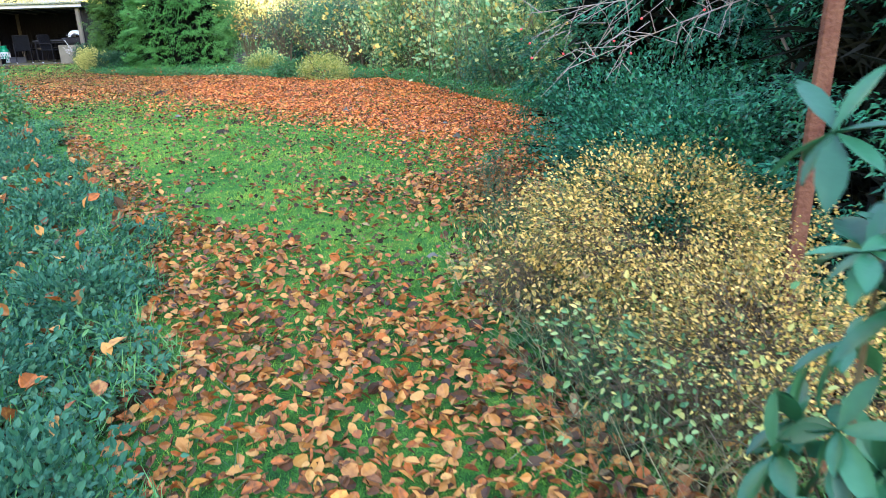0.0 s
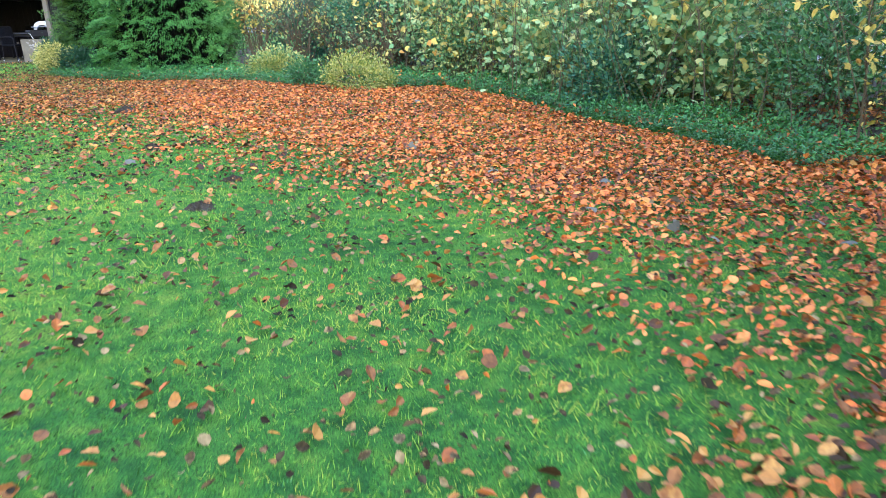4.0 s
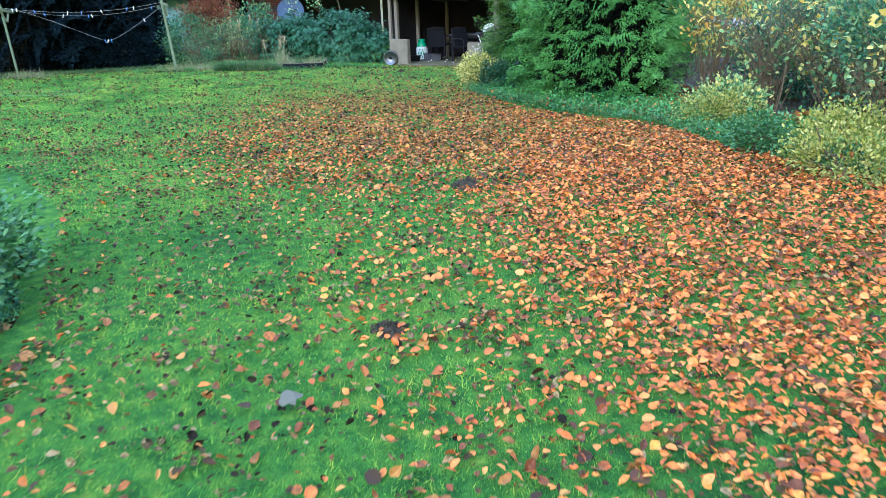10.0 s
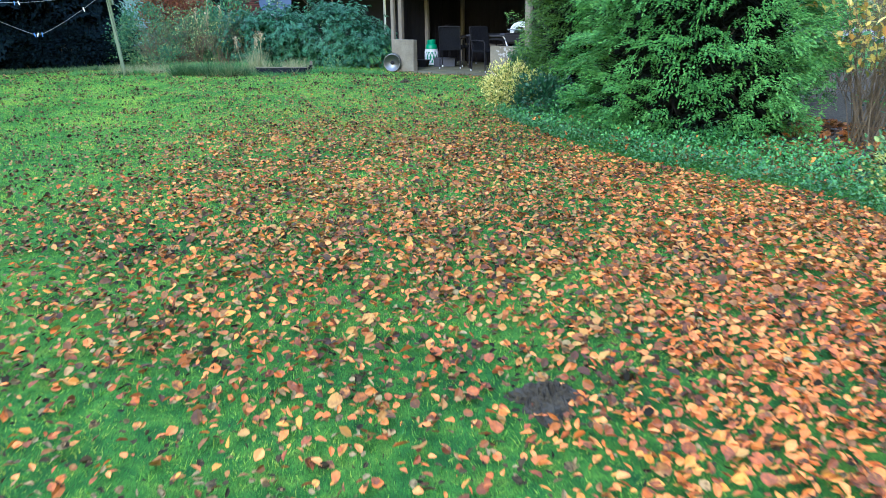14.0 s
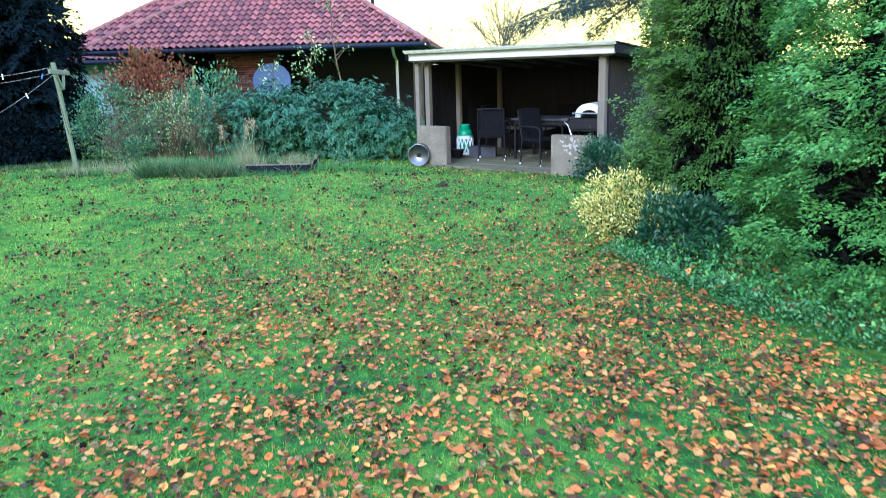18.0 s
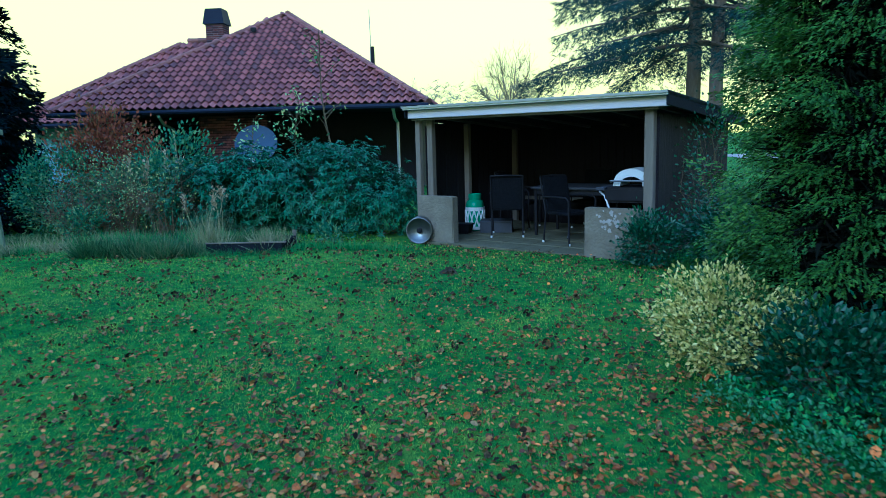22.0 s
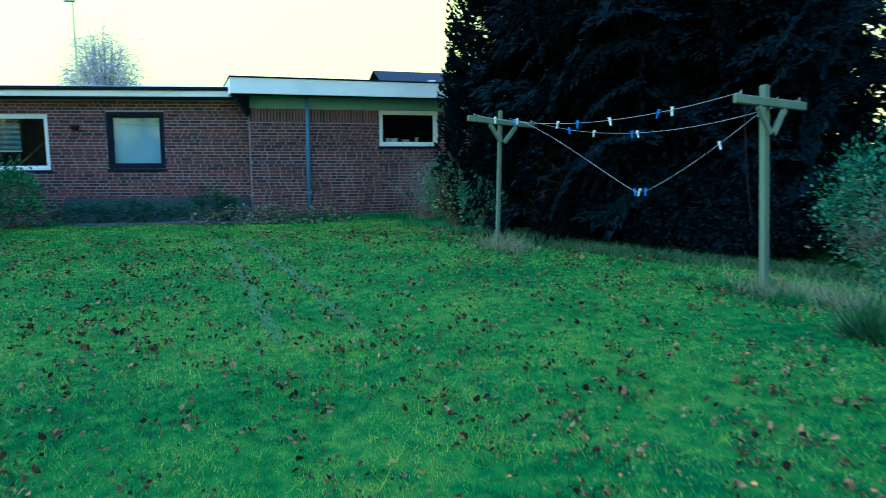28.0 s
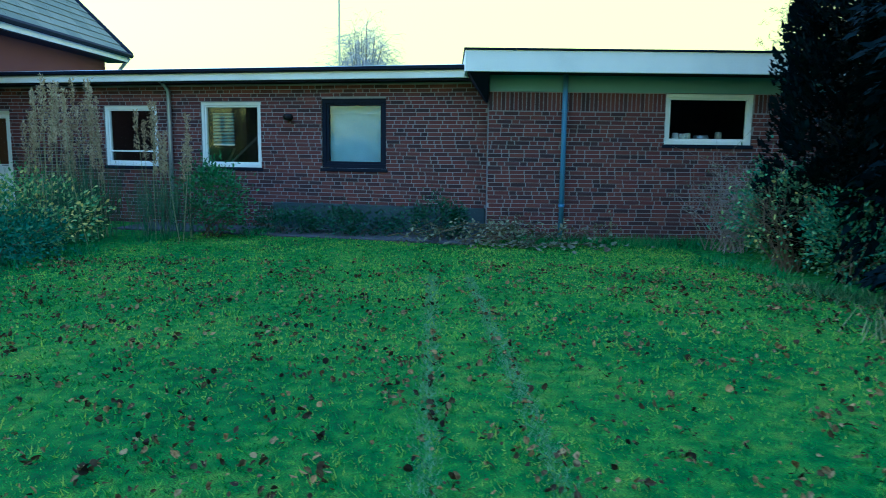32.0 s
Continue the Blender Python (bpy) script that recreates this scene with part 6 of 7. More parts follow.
bush("fern", "small bright fern beside the raised bed", 15.2, 1.75, 0.3, 0.25, 0.26, 420, 0.075, M_BACKSHRUB, 20, 0.06, LONGLEAF, stems=5, r0=0.004, category="fern")


def sapling(name, label, x, y, h, lean, leaves, material, size=0.07, r0=0.022, twigs=14, spread=0.5):
    z = float(ground_z(x, y))
    t = thing(name, pose(x, y, z), label, "tree")
    s = np.linspace(0, 1, 8)
    trunk = np.column_stack([lean[0] * s + 0.05 * np.sin(s * 7), lean[1] * s, h * s])
    part("trunk", tube(trunk, np.linspace(r0, r0 * 0.25, 8), 6), M_TWIG, t)
    ends = []
    for k in range(twigs):
        u = R.uniform(0.3, 0.97)
        b = np.array([np.interp(u, s, trunk[:, i]) for i in range(3)])
        a = R.uniform(0, 2 * np.pi)
        L = spread * (1.15 - 0.6 * u) * R.uniform(0.6, 1.2)
        e = b + np.array([math.cos(a) * L, math.sin(a) * L, L * R.uniform(0.4, 1.1)])
        part("branch", tube([b, (b + e) / 2 + [0, 0, 0.05], e], [r0 * 0.4, r0 * 0.28, r0 * 0.12], 5), M_TWIG, t)
        ends += [(b + (e - b) * v) for v in (0.4, 0.7, 0.85, 1.0)]
    if leaves:
        E = np.array(ends)[R.integers(0, len(ends), leaves)] + R.normal(0, 0.06, (leaves, 3))
        al = R.normal(0, 1, (leaves, 3)) + [0, 0, -0.4]
        part("leaves", scatter(LEAF, E, al, size * R.uniform(0.6, 1.2, leaves)), material, t, kind="stuff")
    return t


sapling("sapling", "slim young tree with few last green leaves", 14.75, 4.2, 3.3, (-0.25, 0), 60, M_HEDGE, r0=0.026, twigs=16)
sapling("sapling", "slim shoot with yellow green leaves", 13.9, 4.4, 2.3, (0.1, 0.1), 150, M_MAPLE, 0.075, 0.015)
sapling("sapling", "slim shoot with yellow green leaves", 13.35, 4.0, 1.95, (-0.1, 0.1), 110, M_MAPLE, 0.075, 0.013)


def tall_stalks(name, label, x, y, rx, ry, n, h, plume, cat_name="reeds"):
    """Dry stalks with feathery heads and long narrow leaves."""
    z = float(ground_z(x, y))
    t = thing(name, pose(x, y, z), label, cat_name)
    stalks, heads = [], []
    for k in range(n):
        b = np.array([R.uniform(-rx, rx), R.uniform(-ry, ry), 0.0])
        hh = h * R.uniform(0.7, 1.08)
        e = b + [R.normal(0, 0.10), R.normal(0, 0.10), hh]
        mid = (b + e) / 2 + R.normal(0, 0.03, 3)
        part("stalk", tube([b, mid, e], [0.006, 0.005, 0.003], 4), M_DRYGRASS, t)
        m = 150 if plume > 0.5 else 40
        u = R.random(m)
        q = e - [0, 0, 0] + np.column_stack([R.normal(0, 0.02, m), R.normal(0, 0.02, m), -plume * u + 0.05])
        heads.append(scatter(LONGLEAF, q, np.column_stack([R.normal(0, 0.5, (m, 2)), np.full(m, 0.8)]), R.uniform(0.03, 0.07, m)))
    part("plume_mass", cat(heads), M_PLUME, t, kind="stuff")
    m = n * 40
    b = np.column_stack([R.uniform(-rx, rx, m), R.uniform(-ry, ry, m), R.random(m) * 0.3 * h])
    al = np.column_stack([R.normal(0, 0.22, (m, 2)), np.ones(m)])
    part("blade_mass", scatter(BLADE, b, al, h * R.uniform(0.12, 0.4, m), width=R.uniform(0.006, 0.014, m)), M_LONGGRASS, t, kind="stuff")


tall_stalks("reed_clump", "tall dry reeds with feathery brown plumes", 0.8, -9.1, 0.75, 0.5, 30, 2.25, 0.8)
tall_stalks("reed_clump", "dry reeds with feathery plumes before a window", 0.5, -7.8, 0.45, 0.4, 11, 1.95, 0.6)
tall_stalks("dry_stalks", "pale dry seed stalks among the shrubs", 12.0, 2.95, 0.5, 0.3, 6, 1.3, 0.35)
tall_stalks("dry_stalks", "pale dry seed stalks behind the raised bed", 13.1, 2.3, 0.5, 0.2, 5, 0.75, 0.25)
bush("garden_shrub", "leafy green shrub before the long wall", 1.6, -9.2, 0.9, 0.8, 0.95, 4200, 0.06, M_HEDGE, 90, 0.12, stems=12)
bush("garden_shrub", "grey green low shrub at the lawn's edge", 2.9, -9.0, 0.9, 0.7, 0.6, 3600, 0.055, M_SAGE, 80, 0.12)
bush("garden_shrub", "dark tangled shrub under the windows", 0.0, -7.2, 0.45, 0.5, 1.15, 2600, 0.06, M_BLUEGREY, 60, 0.12, stems=18, r0=0.008)
bush("garden_shrub", "dark low shrub against the plinth", -0.45, -6.1, 0.3, 0.7, 0.4, 2000, 0.045, M_BOX, 60, 0.08, stems=8, r0=0.006)
bush("garden_shrub", "dark low shrub against the plinth", -0.35, -4.9, 0.3, 0.9, 0.42, 2200, 0.05, M_BOX, 60, 0.08, stems=8, r0=0.006)
bush("garden_shrub", "dark low shrub against the plinth", -0.05, -3.55, 0.3, 0.4, 0.62, 1500, 0.055, M_BOX, 40, 0.08, stems=10, r0=0.006)
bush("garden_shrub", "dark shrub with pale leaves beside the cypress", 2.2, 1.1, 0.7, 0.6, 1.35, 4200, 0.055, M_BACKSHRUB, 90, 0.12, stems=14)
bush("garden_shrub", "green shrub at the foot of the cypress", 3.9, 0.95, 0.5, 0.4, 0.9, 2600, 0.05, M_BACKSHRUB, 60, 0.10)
bush("garden_shrub", "leafy shrub against the brick wall", 0.9, 1.5, 0.4, 0.5, 1.2, 900, 0.08, M_HEDGE, 35, 0.14, stems=12, r0=0.008)

# heap of cut branches before the wing
heap = thing("branch_heap", pose(0.65, -2.6, 0.02), "heap of cut branches with pale withered leaves", "branches")
tips = []
for k in range(34):
    a = R.uniform(0, 2 * np.pi)
    b = np.array([R.normal(0, 0.2), R.normal(0, 0.75), R.uniform(0.02, 0.2)])
    L = R.uniform(0.4, 1.1)
    e = b + [math.cos(a) * L * 0.5, math.sin(a) * L, R.uniform(-0.02, 0.16)]
    part("branch", tube([b, (b + e) / 2 + [0, 0, R.uniform(0, 0.12)], e], [0.011, 0.008, 0.004], 5), M_TWIG, heap)
    tips += [e, (b + e) / 2]
tips = np.array(tips)
q = tips[R.integers(0, len(tips), 900)] + R.normal(0, 0.08, (900, 3))
q[:, 2] = np.clip(q[:, 2], 0.02, None)
part("withered_leaves", scatter(LEAF, q, R.normal(0, 1, (900, 3)), R.uniform(0.04, 0.09, 900)), M_PALELEAF, heap, kind="stuff")
q = np.column_stack([0.55 + np.abs(R.normal(0.2, 0.3, 130)), R.normal(-2.0, 0.7, 130), np.full(130, 0.035)])
yaw = R.uniform(0, 6.28, 130)
tagged(part("pale_leaves", scatter(CURLED, q, np.column_stack([np.cos(yaw), np.sin(yaw), R.normal(0, 0.2, 130)]), R.uniform(0.08, 0.14, 130), roll=0.3), M_PALELEAF), "pale withered leaves lying on the grass", "leaves", kind="stuff")


def tufts(name, label, pts, n, h, material, spread=0.25, w=0.012, lean=0.35):
    C = np.array(pts, float)
    k = R.integers(0, len(C), n)
    P = C[k] + R.normal(0, spread, (n, 2)) * [1, 0.6]
    pos = np.column_stack([P, ground_z(P[:, 0], P[:, 1]) - 0.01])
    ob = part(name, scatter(BLADE, pos, np.column_stack([R.normal(0, lean, (n, 2)), np.ones(n)]), h * R.uniform(0.4, 1.2, n), up=np.column_stack([R.normal(0, 1, (n, 2)), np.zeros(n)]), width=w * R.uniform(0.6, 1.2, n)), material)
    tagged(ob, label, "grass", kind="stuff")


tufts("long_grass_edge", "uncut long grass along the back shrubs", [(11.3 + 0.22 * k, 1.75 + 0.25 * math.sin(k)) for k in range(14)] + [(12.0, 1.5), (12.5, 1.4), (12.3, 1.3)], 4200, 0.22, M_TUSSOCK, 0.2, 0.022, 0.5)
for y0, y1 in ((-3.55, -3.42), (-3.14, -2.77)):
    tufts("mossy_track", "faint line of grey green moss across the lawn", [(3.5 + 0.07 * k, y0 + (y1 - y0) * k / 98) for k in range(99)], 5500, 0.05, M_MOSS_PALE, 0.06, 0.006, 0.8)
tufts("long_grass_edge", "grey green tussocks of uncut grass before the shrubs", [(11.9, 1.35), (12.3, 1.2), (12.6, 1.05), (13.0, 0.95), (13.3, 0.85), (12.0, 1.7), (12.6, 1.5)], 3000, 0.2, M_LONGGRASS, 0.15, 0.024, 0.7)
tufts("long_grass_edge", "long grass round the raised bed", [(13.6 + 0.16 * k, 0.60) for k in range(8)] + [(14.8, 0.8), (14.85, 1.1), (13.5, 0.9)], 1500, 0.12, M_TUSSOCK, 0.08, 0.006, 0.7)
def grass_mound(label, pts, material, n=420, w=0.014):
    """Rounded tussocks: blades that fan out and bend over from each heart."""
    V = []
    for x, y, r, h in pts:
        d = R.normal(0, 0.45, (n, 2))
        P = np.column_stack([np.array([x, y]) + d * r * [1.2, 0.8], np.zeros(n)])
        P[:, 2] = ground_z(P[:, 0], P[:, 1]) - 0.01
        hh = h * np.clip(1 - 0.35 * (d ** 2).sum(1), 0.35, 1) * R.uniform(0.55, 1.15, n)
        V.append(scatter(BLADE, P, np.column_stack([d * 0.9 + R.normal(0, 0.25, (n, 2)), np.ones(n)]), hh, up=np.column_stack([R.normal(0, 1, (n, 2)), np.zeros(n)]), width=w * R.uniform(0.6, 1.3, n)))
    tagged(part("long_grass_edge", cat(V), material), label, "grass", kind="stuff")


grass_mound("bushy tussocks of dull green uncut grass", [(12.0 + 0.2 * k + 0.08 * math.sin(5 * k), 0.55 + 0.1 * math.sin(3 * k), 0.2 + 0.05 * math.sin(2 * k), 0.3 + 0.05 * math.cos(4 * k)) for k in range(8)], M_MOUNDGRASS)
grass_mound("dull uncut grass along the foot of the cypress", [(6.8 + 0.3 * k, 0.7 + 0.16 * k + 0.1 * math.sin(4 * k), 0.24, 0.13) for k in range(12)], M_MOUNDGRASS, 240, 0.01)
grass_mound("low tufts of uncut grass beside the raised bed", [(15.0 + 0.3 * k, 0.95 + 0.1 * math.sin(3 * k), 0.2, 0.16) for k in range(5)] + [(10.9, 0.95, 0.2, 0.16), (10.2, 0.9, 0.2, 0.14), (9.6, 0.75, 0.2, 0.14)], M_TUSSOCK, 260)
tufts("dry_grass_clump", "pale dead grass along the back shrubs", [(11.3 + 0.4 * k, 1.6 + 0.2 * math.sin(k * 2)) for k in range(8)], 900, 0.3, M_DRYGRASS, 0.2, 0.012, 0.6)
tufts("long_grass_edge", "uncut grass round the clothes posts", [(4.6 + 0.42 * k, 0.25 + 0.17 * k) for k in range(15)] + [(6.5, 0.1)] * 2 + [(10.5, 1.0)] * 2, 8000, 0.13, M_MOUNDGRASS, 0.28, 0.014, 0.6)
tufts("dry_grass_clump", "bleached dry grass round the clothes posts", [(6.6, 0.0), (6.9, 0.1), (10.5, 1.0), (10.8, 1.15), (11.2, 1.2)], 1300, 0.26, M_DRYGRASS, 0.2, 0.012, 0.6)
tufts("dry_grass_clump", "bleached dry grass in the raised bed", [(14.35, 0.95), (14.45, 1.1), (14.4, 0.85), (14.5, 1.0), (13.75, 0.85), (13.66, 0.95)], 900, 0.34, M_DRYGRASS, 0.08, 0.018, 0.5)
tufts("bed_grass", "grey green grass filling the raised bed", [(13.8, 0.95), (14.0, 1.1), (14.15, 1.0), (13.95, 1.35), (14.3, 1.5)], 1800, 0.28, M_MOUNDGRASS, 0.16, 0.018, 0.7)
tufts("dry_grass_clump", "tall bleached grass at the bed's corner", [(13.5, 0.95), (13.55, 1.1)], 420, 0.62, M_DRYGRASS, 0.07, 0.006, 0.22)
tufts("long_grass_edge", "rough grass along the yellow shrub", [(17.2 + 0.22 * k, -25.9 + 0.36 * k) for k in range(11)], 3600, 0.2, M_LONGGRASS, 0.14, 0.006, 0.7)
tufts("dry_grass_clump", "bleached dead stems under the yellow bush", [(17.3 + 0.1 * k, -26.3 + 0.25 * k) for k in range(9)], 2200, 0.26, M_DRYGRASS, 0.22, 0.005, 0.8)
tufts("bed_grass", "rough green grass round the yellow bush", [(17.2 + 0.12 * k, -26.8 + 0.3 * k) for k in range(12)], 9000, 0.12, M_TUSSOCK, 0.25, 0.007, 0.7)
tufts("long_grass_edge", "rough grass under the brick wall", [(0.35, -2.2 + 0.35 * k) for k in range(9)] + [(2.4, 0.1), (3.2, 0.35), (-0.3, -6.6), (0.6, -7.9), (2.0, -8.4), (3.4, -8.6)], 5000, 0.16, M_TUSSOCK, 0.22)

# ---------- eastern bed ----------
EDGE = np.array([(18.75, -4.6), (19.35, -5.9), (20.3, -7.5), (21.5, -8.85), (21.95, -10.5), (22.75, -12.2), (23.85, -12.85), (23.9, -14.7), (23.55, -16.6), (23.3, -18.6), (22.95, -19.6)])


def along_edge(n, inward, width):
    seg = np.linalg.norm(np.diff(EDGE, axis=0), axis=1)
    s = R.random(n) * seg.sum()
    cum = np.concatenate([[0], np.cumsum(seg)])
    P = np.column_stack([np.interp(s, cum, EDGE[:, i]) for i in range(2)])
    k = np.clip(np.searchsorted(cum, s) - 1, 0, len(seg) - 1)
    d = unit(np.diff(EDGE, axis=0))[k]
    nrm = np.column_stack([-d[:, 1], d[:, 0]])
    return P + nrm * (inward + R.random(n) * width)[:, None]


def ground_cover(name, label, n, inward, width, h, size, material, shape=LEAF, edge_fn=along_edge, thin=None):
    P = edge_fn(n, inward, width)
    hh = h * (0.25 + 0.45 * lumps(P[:, 0], P[:, 1], 1.7) + 0.4 * lumps(P[:, 0], P[:, 1] + 3, 5.3))
    pos = np.column_stack([P, ground_z(P[:, 0], P[:, 1]) + R.random(n) ** 0.6 * hh])
    al = R.normal(0, 0.8, (n, 3)) + [0, 0, 0.25]
    ob = part(name, scatter(shape, pos, al, size * R.uniform(0.6, 1.3, n), roll=0.5, width=thin), material)
    tagged(ob, label, "ground cover", kind="stuff")


ground_cover("ivy_cover", "dark green ivy covering the bed's edge", 36000, 0.0, 1.3, 0.3, 0.038, M_IVY)
ground_cover("evergreen_cover", "low blue green evergreen cover beside the lawn", 20000, -0.12, 0.5, 0.24, 0.028, M_BLUEGREY)
ground_cover("bed_litter", "brown leaves under the shrubs", 7000, 0.3, 3.5, 0.03, 0.10, M_FALL_TAN, CURLED)
ground_cover("edge_leaves", "orange leaves lying on the ivy at the lawn's edge", 420, -0.1, 0.9, 0.26, 0.06, M_FALL, CURLED)
for x, y, h in ((24.1, -6.7, 1.5), (24.9, -8.3, 1.7), (26.0, -9.9, 1.8)):
    bush("hedge_shrub", "dark dense shrub behind the bare twigs", x, y, 0.8, 0.8, h, 7000, 0.06, M_SAGE, 110, 0.16, stems=14, r0=0.008)
bush("yellow_shrub", "low cream and green variegated shrub in leaf litter", 22.55, -12.05, 0.6, 0.8, 0.4, 3400, 0.04, M_CREAM, 50, 0.07)
bush("low_shrub", "low green and yellow leafy shrub in leaf litter", 22.95, -11.2, 0.5, 0.55, 0.5, 3200, 0.045, M_CREAM, 70, 0.09)
bush("low_shrub", "small dark evergreen at the bed's edge", 22.2, -10.85, 0.3, 0.3, 0.45, 1400, 0.05, M_BLUEGREY, 40, 0.07)
bush("low_shrub", "green and yellow low shrub in the ivy", 22.2, -9.2, 0.45, 0.4, 0.42, 3000, 0.036, M_CREAM, 60, 0.09)

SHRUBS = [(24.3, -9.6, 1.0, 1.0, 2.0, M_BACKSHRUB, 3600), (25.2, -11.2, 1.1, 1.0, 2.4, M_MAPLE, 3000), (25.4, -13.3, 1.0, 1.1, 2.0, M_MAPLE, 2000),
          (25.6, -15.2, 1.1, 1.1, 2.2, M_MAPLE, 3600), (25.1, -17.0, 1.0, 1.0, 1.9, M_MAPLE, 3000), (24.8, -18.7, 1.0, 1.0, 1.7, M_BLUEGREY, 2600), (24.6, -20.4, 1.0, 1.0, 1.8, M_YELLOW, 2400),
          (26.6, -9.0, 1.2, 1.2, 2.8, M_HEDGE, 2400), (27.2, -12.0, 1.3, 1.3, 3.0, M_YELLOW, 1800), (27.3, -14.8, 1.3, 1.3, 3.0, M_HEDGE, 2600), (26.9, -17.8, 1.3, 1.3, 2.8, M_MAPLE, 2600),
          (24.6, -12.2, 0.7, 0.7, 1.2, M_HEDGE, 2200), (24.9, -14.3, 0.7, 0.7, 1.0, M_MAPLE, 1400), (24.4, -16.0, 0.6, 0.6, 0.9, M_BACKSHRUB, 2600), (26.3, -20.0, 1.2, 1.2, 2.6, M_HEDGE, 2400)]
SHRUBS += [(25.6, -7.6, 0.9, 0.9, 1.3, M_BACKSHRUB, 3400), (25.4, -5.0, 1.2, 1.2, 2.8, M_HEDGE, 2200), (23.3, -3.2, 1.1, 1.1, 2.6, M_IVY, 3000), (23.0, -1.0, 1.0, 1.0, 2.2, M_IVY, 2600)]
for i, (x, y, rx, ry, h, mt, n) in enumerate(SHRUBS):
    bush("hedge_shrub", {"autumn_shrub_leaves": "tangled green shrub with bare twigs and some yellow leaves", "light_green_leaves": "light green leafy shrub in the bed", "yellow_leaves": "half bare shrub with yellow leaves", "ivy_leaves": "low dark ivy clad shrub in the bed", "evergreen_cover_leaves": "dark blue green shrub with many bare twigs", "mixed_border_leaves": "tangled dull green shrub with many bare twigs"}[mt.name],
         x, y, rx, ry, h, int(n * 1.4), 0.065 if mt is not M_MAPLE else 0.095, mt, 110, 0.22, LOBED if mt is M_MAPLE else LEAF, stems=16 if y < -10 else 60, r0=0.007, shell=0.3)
for x, y, h, ln in ((23.2, -8.6, 2.6, (0.2, 0.1)), (23.9, -10.9, 2.4, (-0.2, 0.2)), (24.5, -13.6, 2.3, (0.1, -0.3)), (24.2, -17.6, 2.2, (0, 0.3)), (23.9, -19.5, 2.2, (-0.2, 0)), (24.9, -15.4, 2.8, (0.1, 0))):
    sapling("sapling", "thin sapling with scattered yellow leaves", x, y, h, ln, 150, M_YELLOW, 0.09, 0.012, 22, 0.8)


def twig_shrub(label, x, y, h, w, stems, leaves, material, size=0.09, low=0.0):
    """A nearly leafless shrub: many thin stems from one stool, each forking, with the last leaves at the tips."""
    t = thing("twig_shrub", pose(x, y, float(ground_z(x, y))), label, "shrub")
    tubes, tips = [], []
    for k in range(stems):
        a, s = R.uniform(0, 2 * np.pi), math.sqrt(R.random())
        b = np.array([R.normal(0, 0.12), R.normal(0, 0.12), 0])
        e = np.array([math.cos(a) * w * s, math.sin(a) * w * s, h * R.uniform(0.55, 1.0) * (1.1 - 0.4 * s)])
        c = (b + e) / 2 + [R.normal(0, 0.06), R.normal(0, 0.06), 0.12 * h * s]
        tubes.append(tube([b, c, e], [0.007, 0.005, 0.002], 4))
        for q in range(5):
            v = R.uniform(0.15, 1)
            p = c + (e - c) * v if R.random() < 0.7 else b + (c - b) * v
            d = R.normal(0, 0.16, 3) + [0, 0, 0.12] + (e - b) * 0.06
            f = p + d * R.uniform(0.6, 1.6)
            tubes.append(tube([p, p + d * 0.5 + R.normal(0, 0.015, 3), f], [0.0035, 0.0028, 0.0012], 4))
            if f[2] > low * h:
                tips.append(f)
    part("twig_mass", cat(tubes), M_PALETWIG if "pale" in label.split("leaves")[0] and "fan" in label else M_TWIGGREY, t, kind="stuff")
    tips = np.array(tips)
    leaves = int(leaves * 1.8)
    P = tips[R.integers(0, len(tips), leaves)] + R.normal(0, 0.05, (leaves, 3))
    part("last_leaves", scatter(LEAF, P, R.normal(0, 1, (leaves, 3)) + [0, 0, -0.5], size * R.uniform(0.6, 1.2, leaves), width=size * R.uniform(0.8, 1.2, leaves)), material, t, kind="stuff")


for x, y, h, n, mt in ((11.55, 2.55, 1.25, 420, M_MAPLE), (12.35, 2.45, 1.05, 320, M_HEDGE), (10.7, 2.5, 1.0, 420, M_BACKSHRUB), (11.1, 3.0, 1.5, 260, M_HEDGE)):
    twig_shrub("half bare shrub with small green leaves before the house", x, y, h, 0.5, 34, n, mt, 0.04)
twig_shrub("fan of bare pale twigs with few withered leaves", 1.05, 0.75, 1.4, 0.8, 60, 110, M_PALELEAF, 0.06)
twig_shrub("tangle of thin twigs with pale withered leaves", 2.9, 0.75, 1.2, 0.6, 40, 160, M_HEDGE, 0.06)
twig_shrub("half bare hazel with grey twigs and yellow leaves", 22.9, -6.6, 2.3, 0.8, 46, 260, M_YELLOW, 0.1, 0.35)
twig_shrub("dense shrub of thin brown twigs with scattered green leaves", 23.4, -7.7, 2.0, 0.8, 56, 200, M_HEDGE, 0.09)
twig_shrub("dense shrub of thin brown twigs with scattered green leaves", 24.0, -8.8, 1.7, 0.9, 56, 260, M_HEDGE, 0.09)
twig_shrub("bare tangled shrub with few pale green leaves", 24.6, -10.0, 1.8, 0.9, 50, 160, M_MAPLE, 0.1)
twig_shrub("bare tangled shrub with few pale green leaves", 23.8, -10.6, 1.3, 0.7, 44, 140, M_MAPLE, 0.09)
twig_shrub("bare tangled shrub with yellow leaves", 25.0, -12.2, 2.3, 0.9, 46, 160, M_YELLOW, 0.09)
bush("low_shrub", "low green and yellow leafy shrub beside the ivy", 22.5, -8.7, 0.5, 0.45, 0.55, 2200, 0.06, M_HEDGE, 60, 0.08)


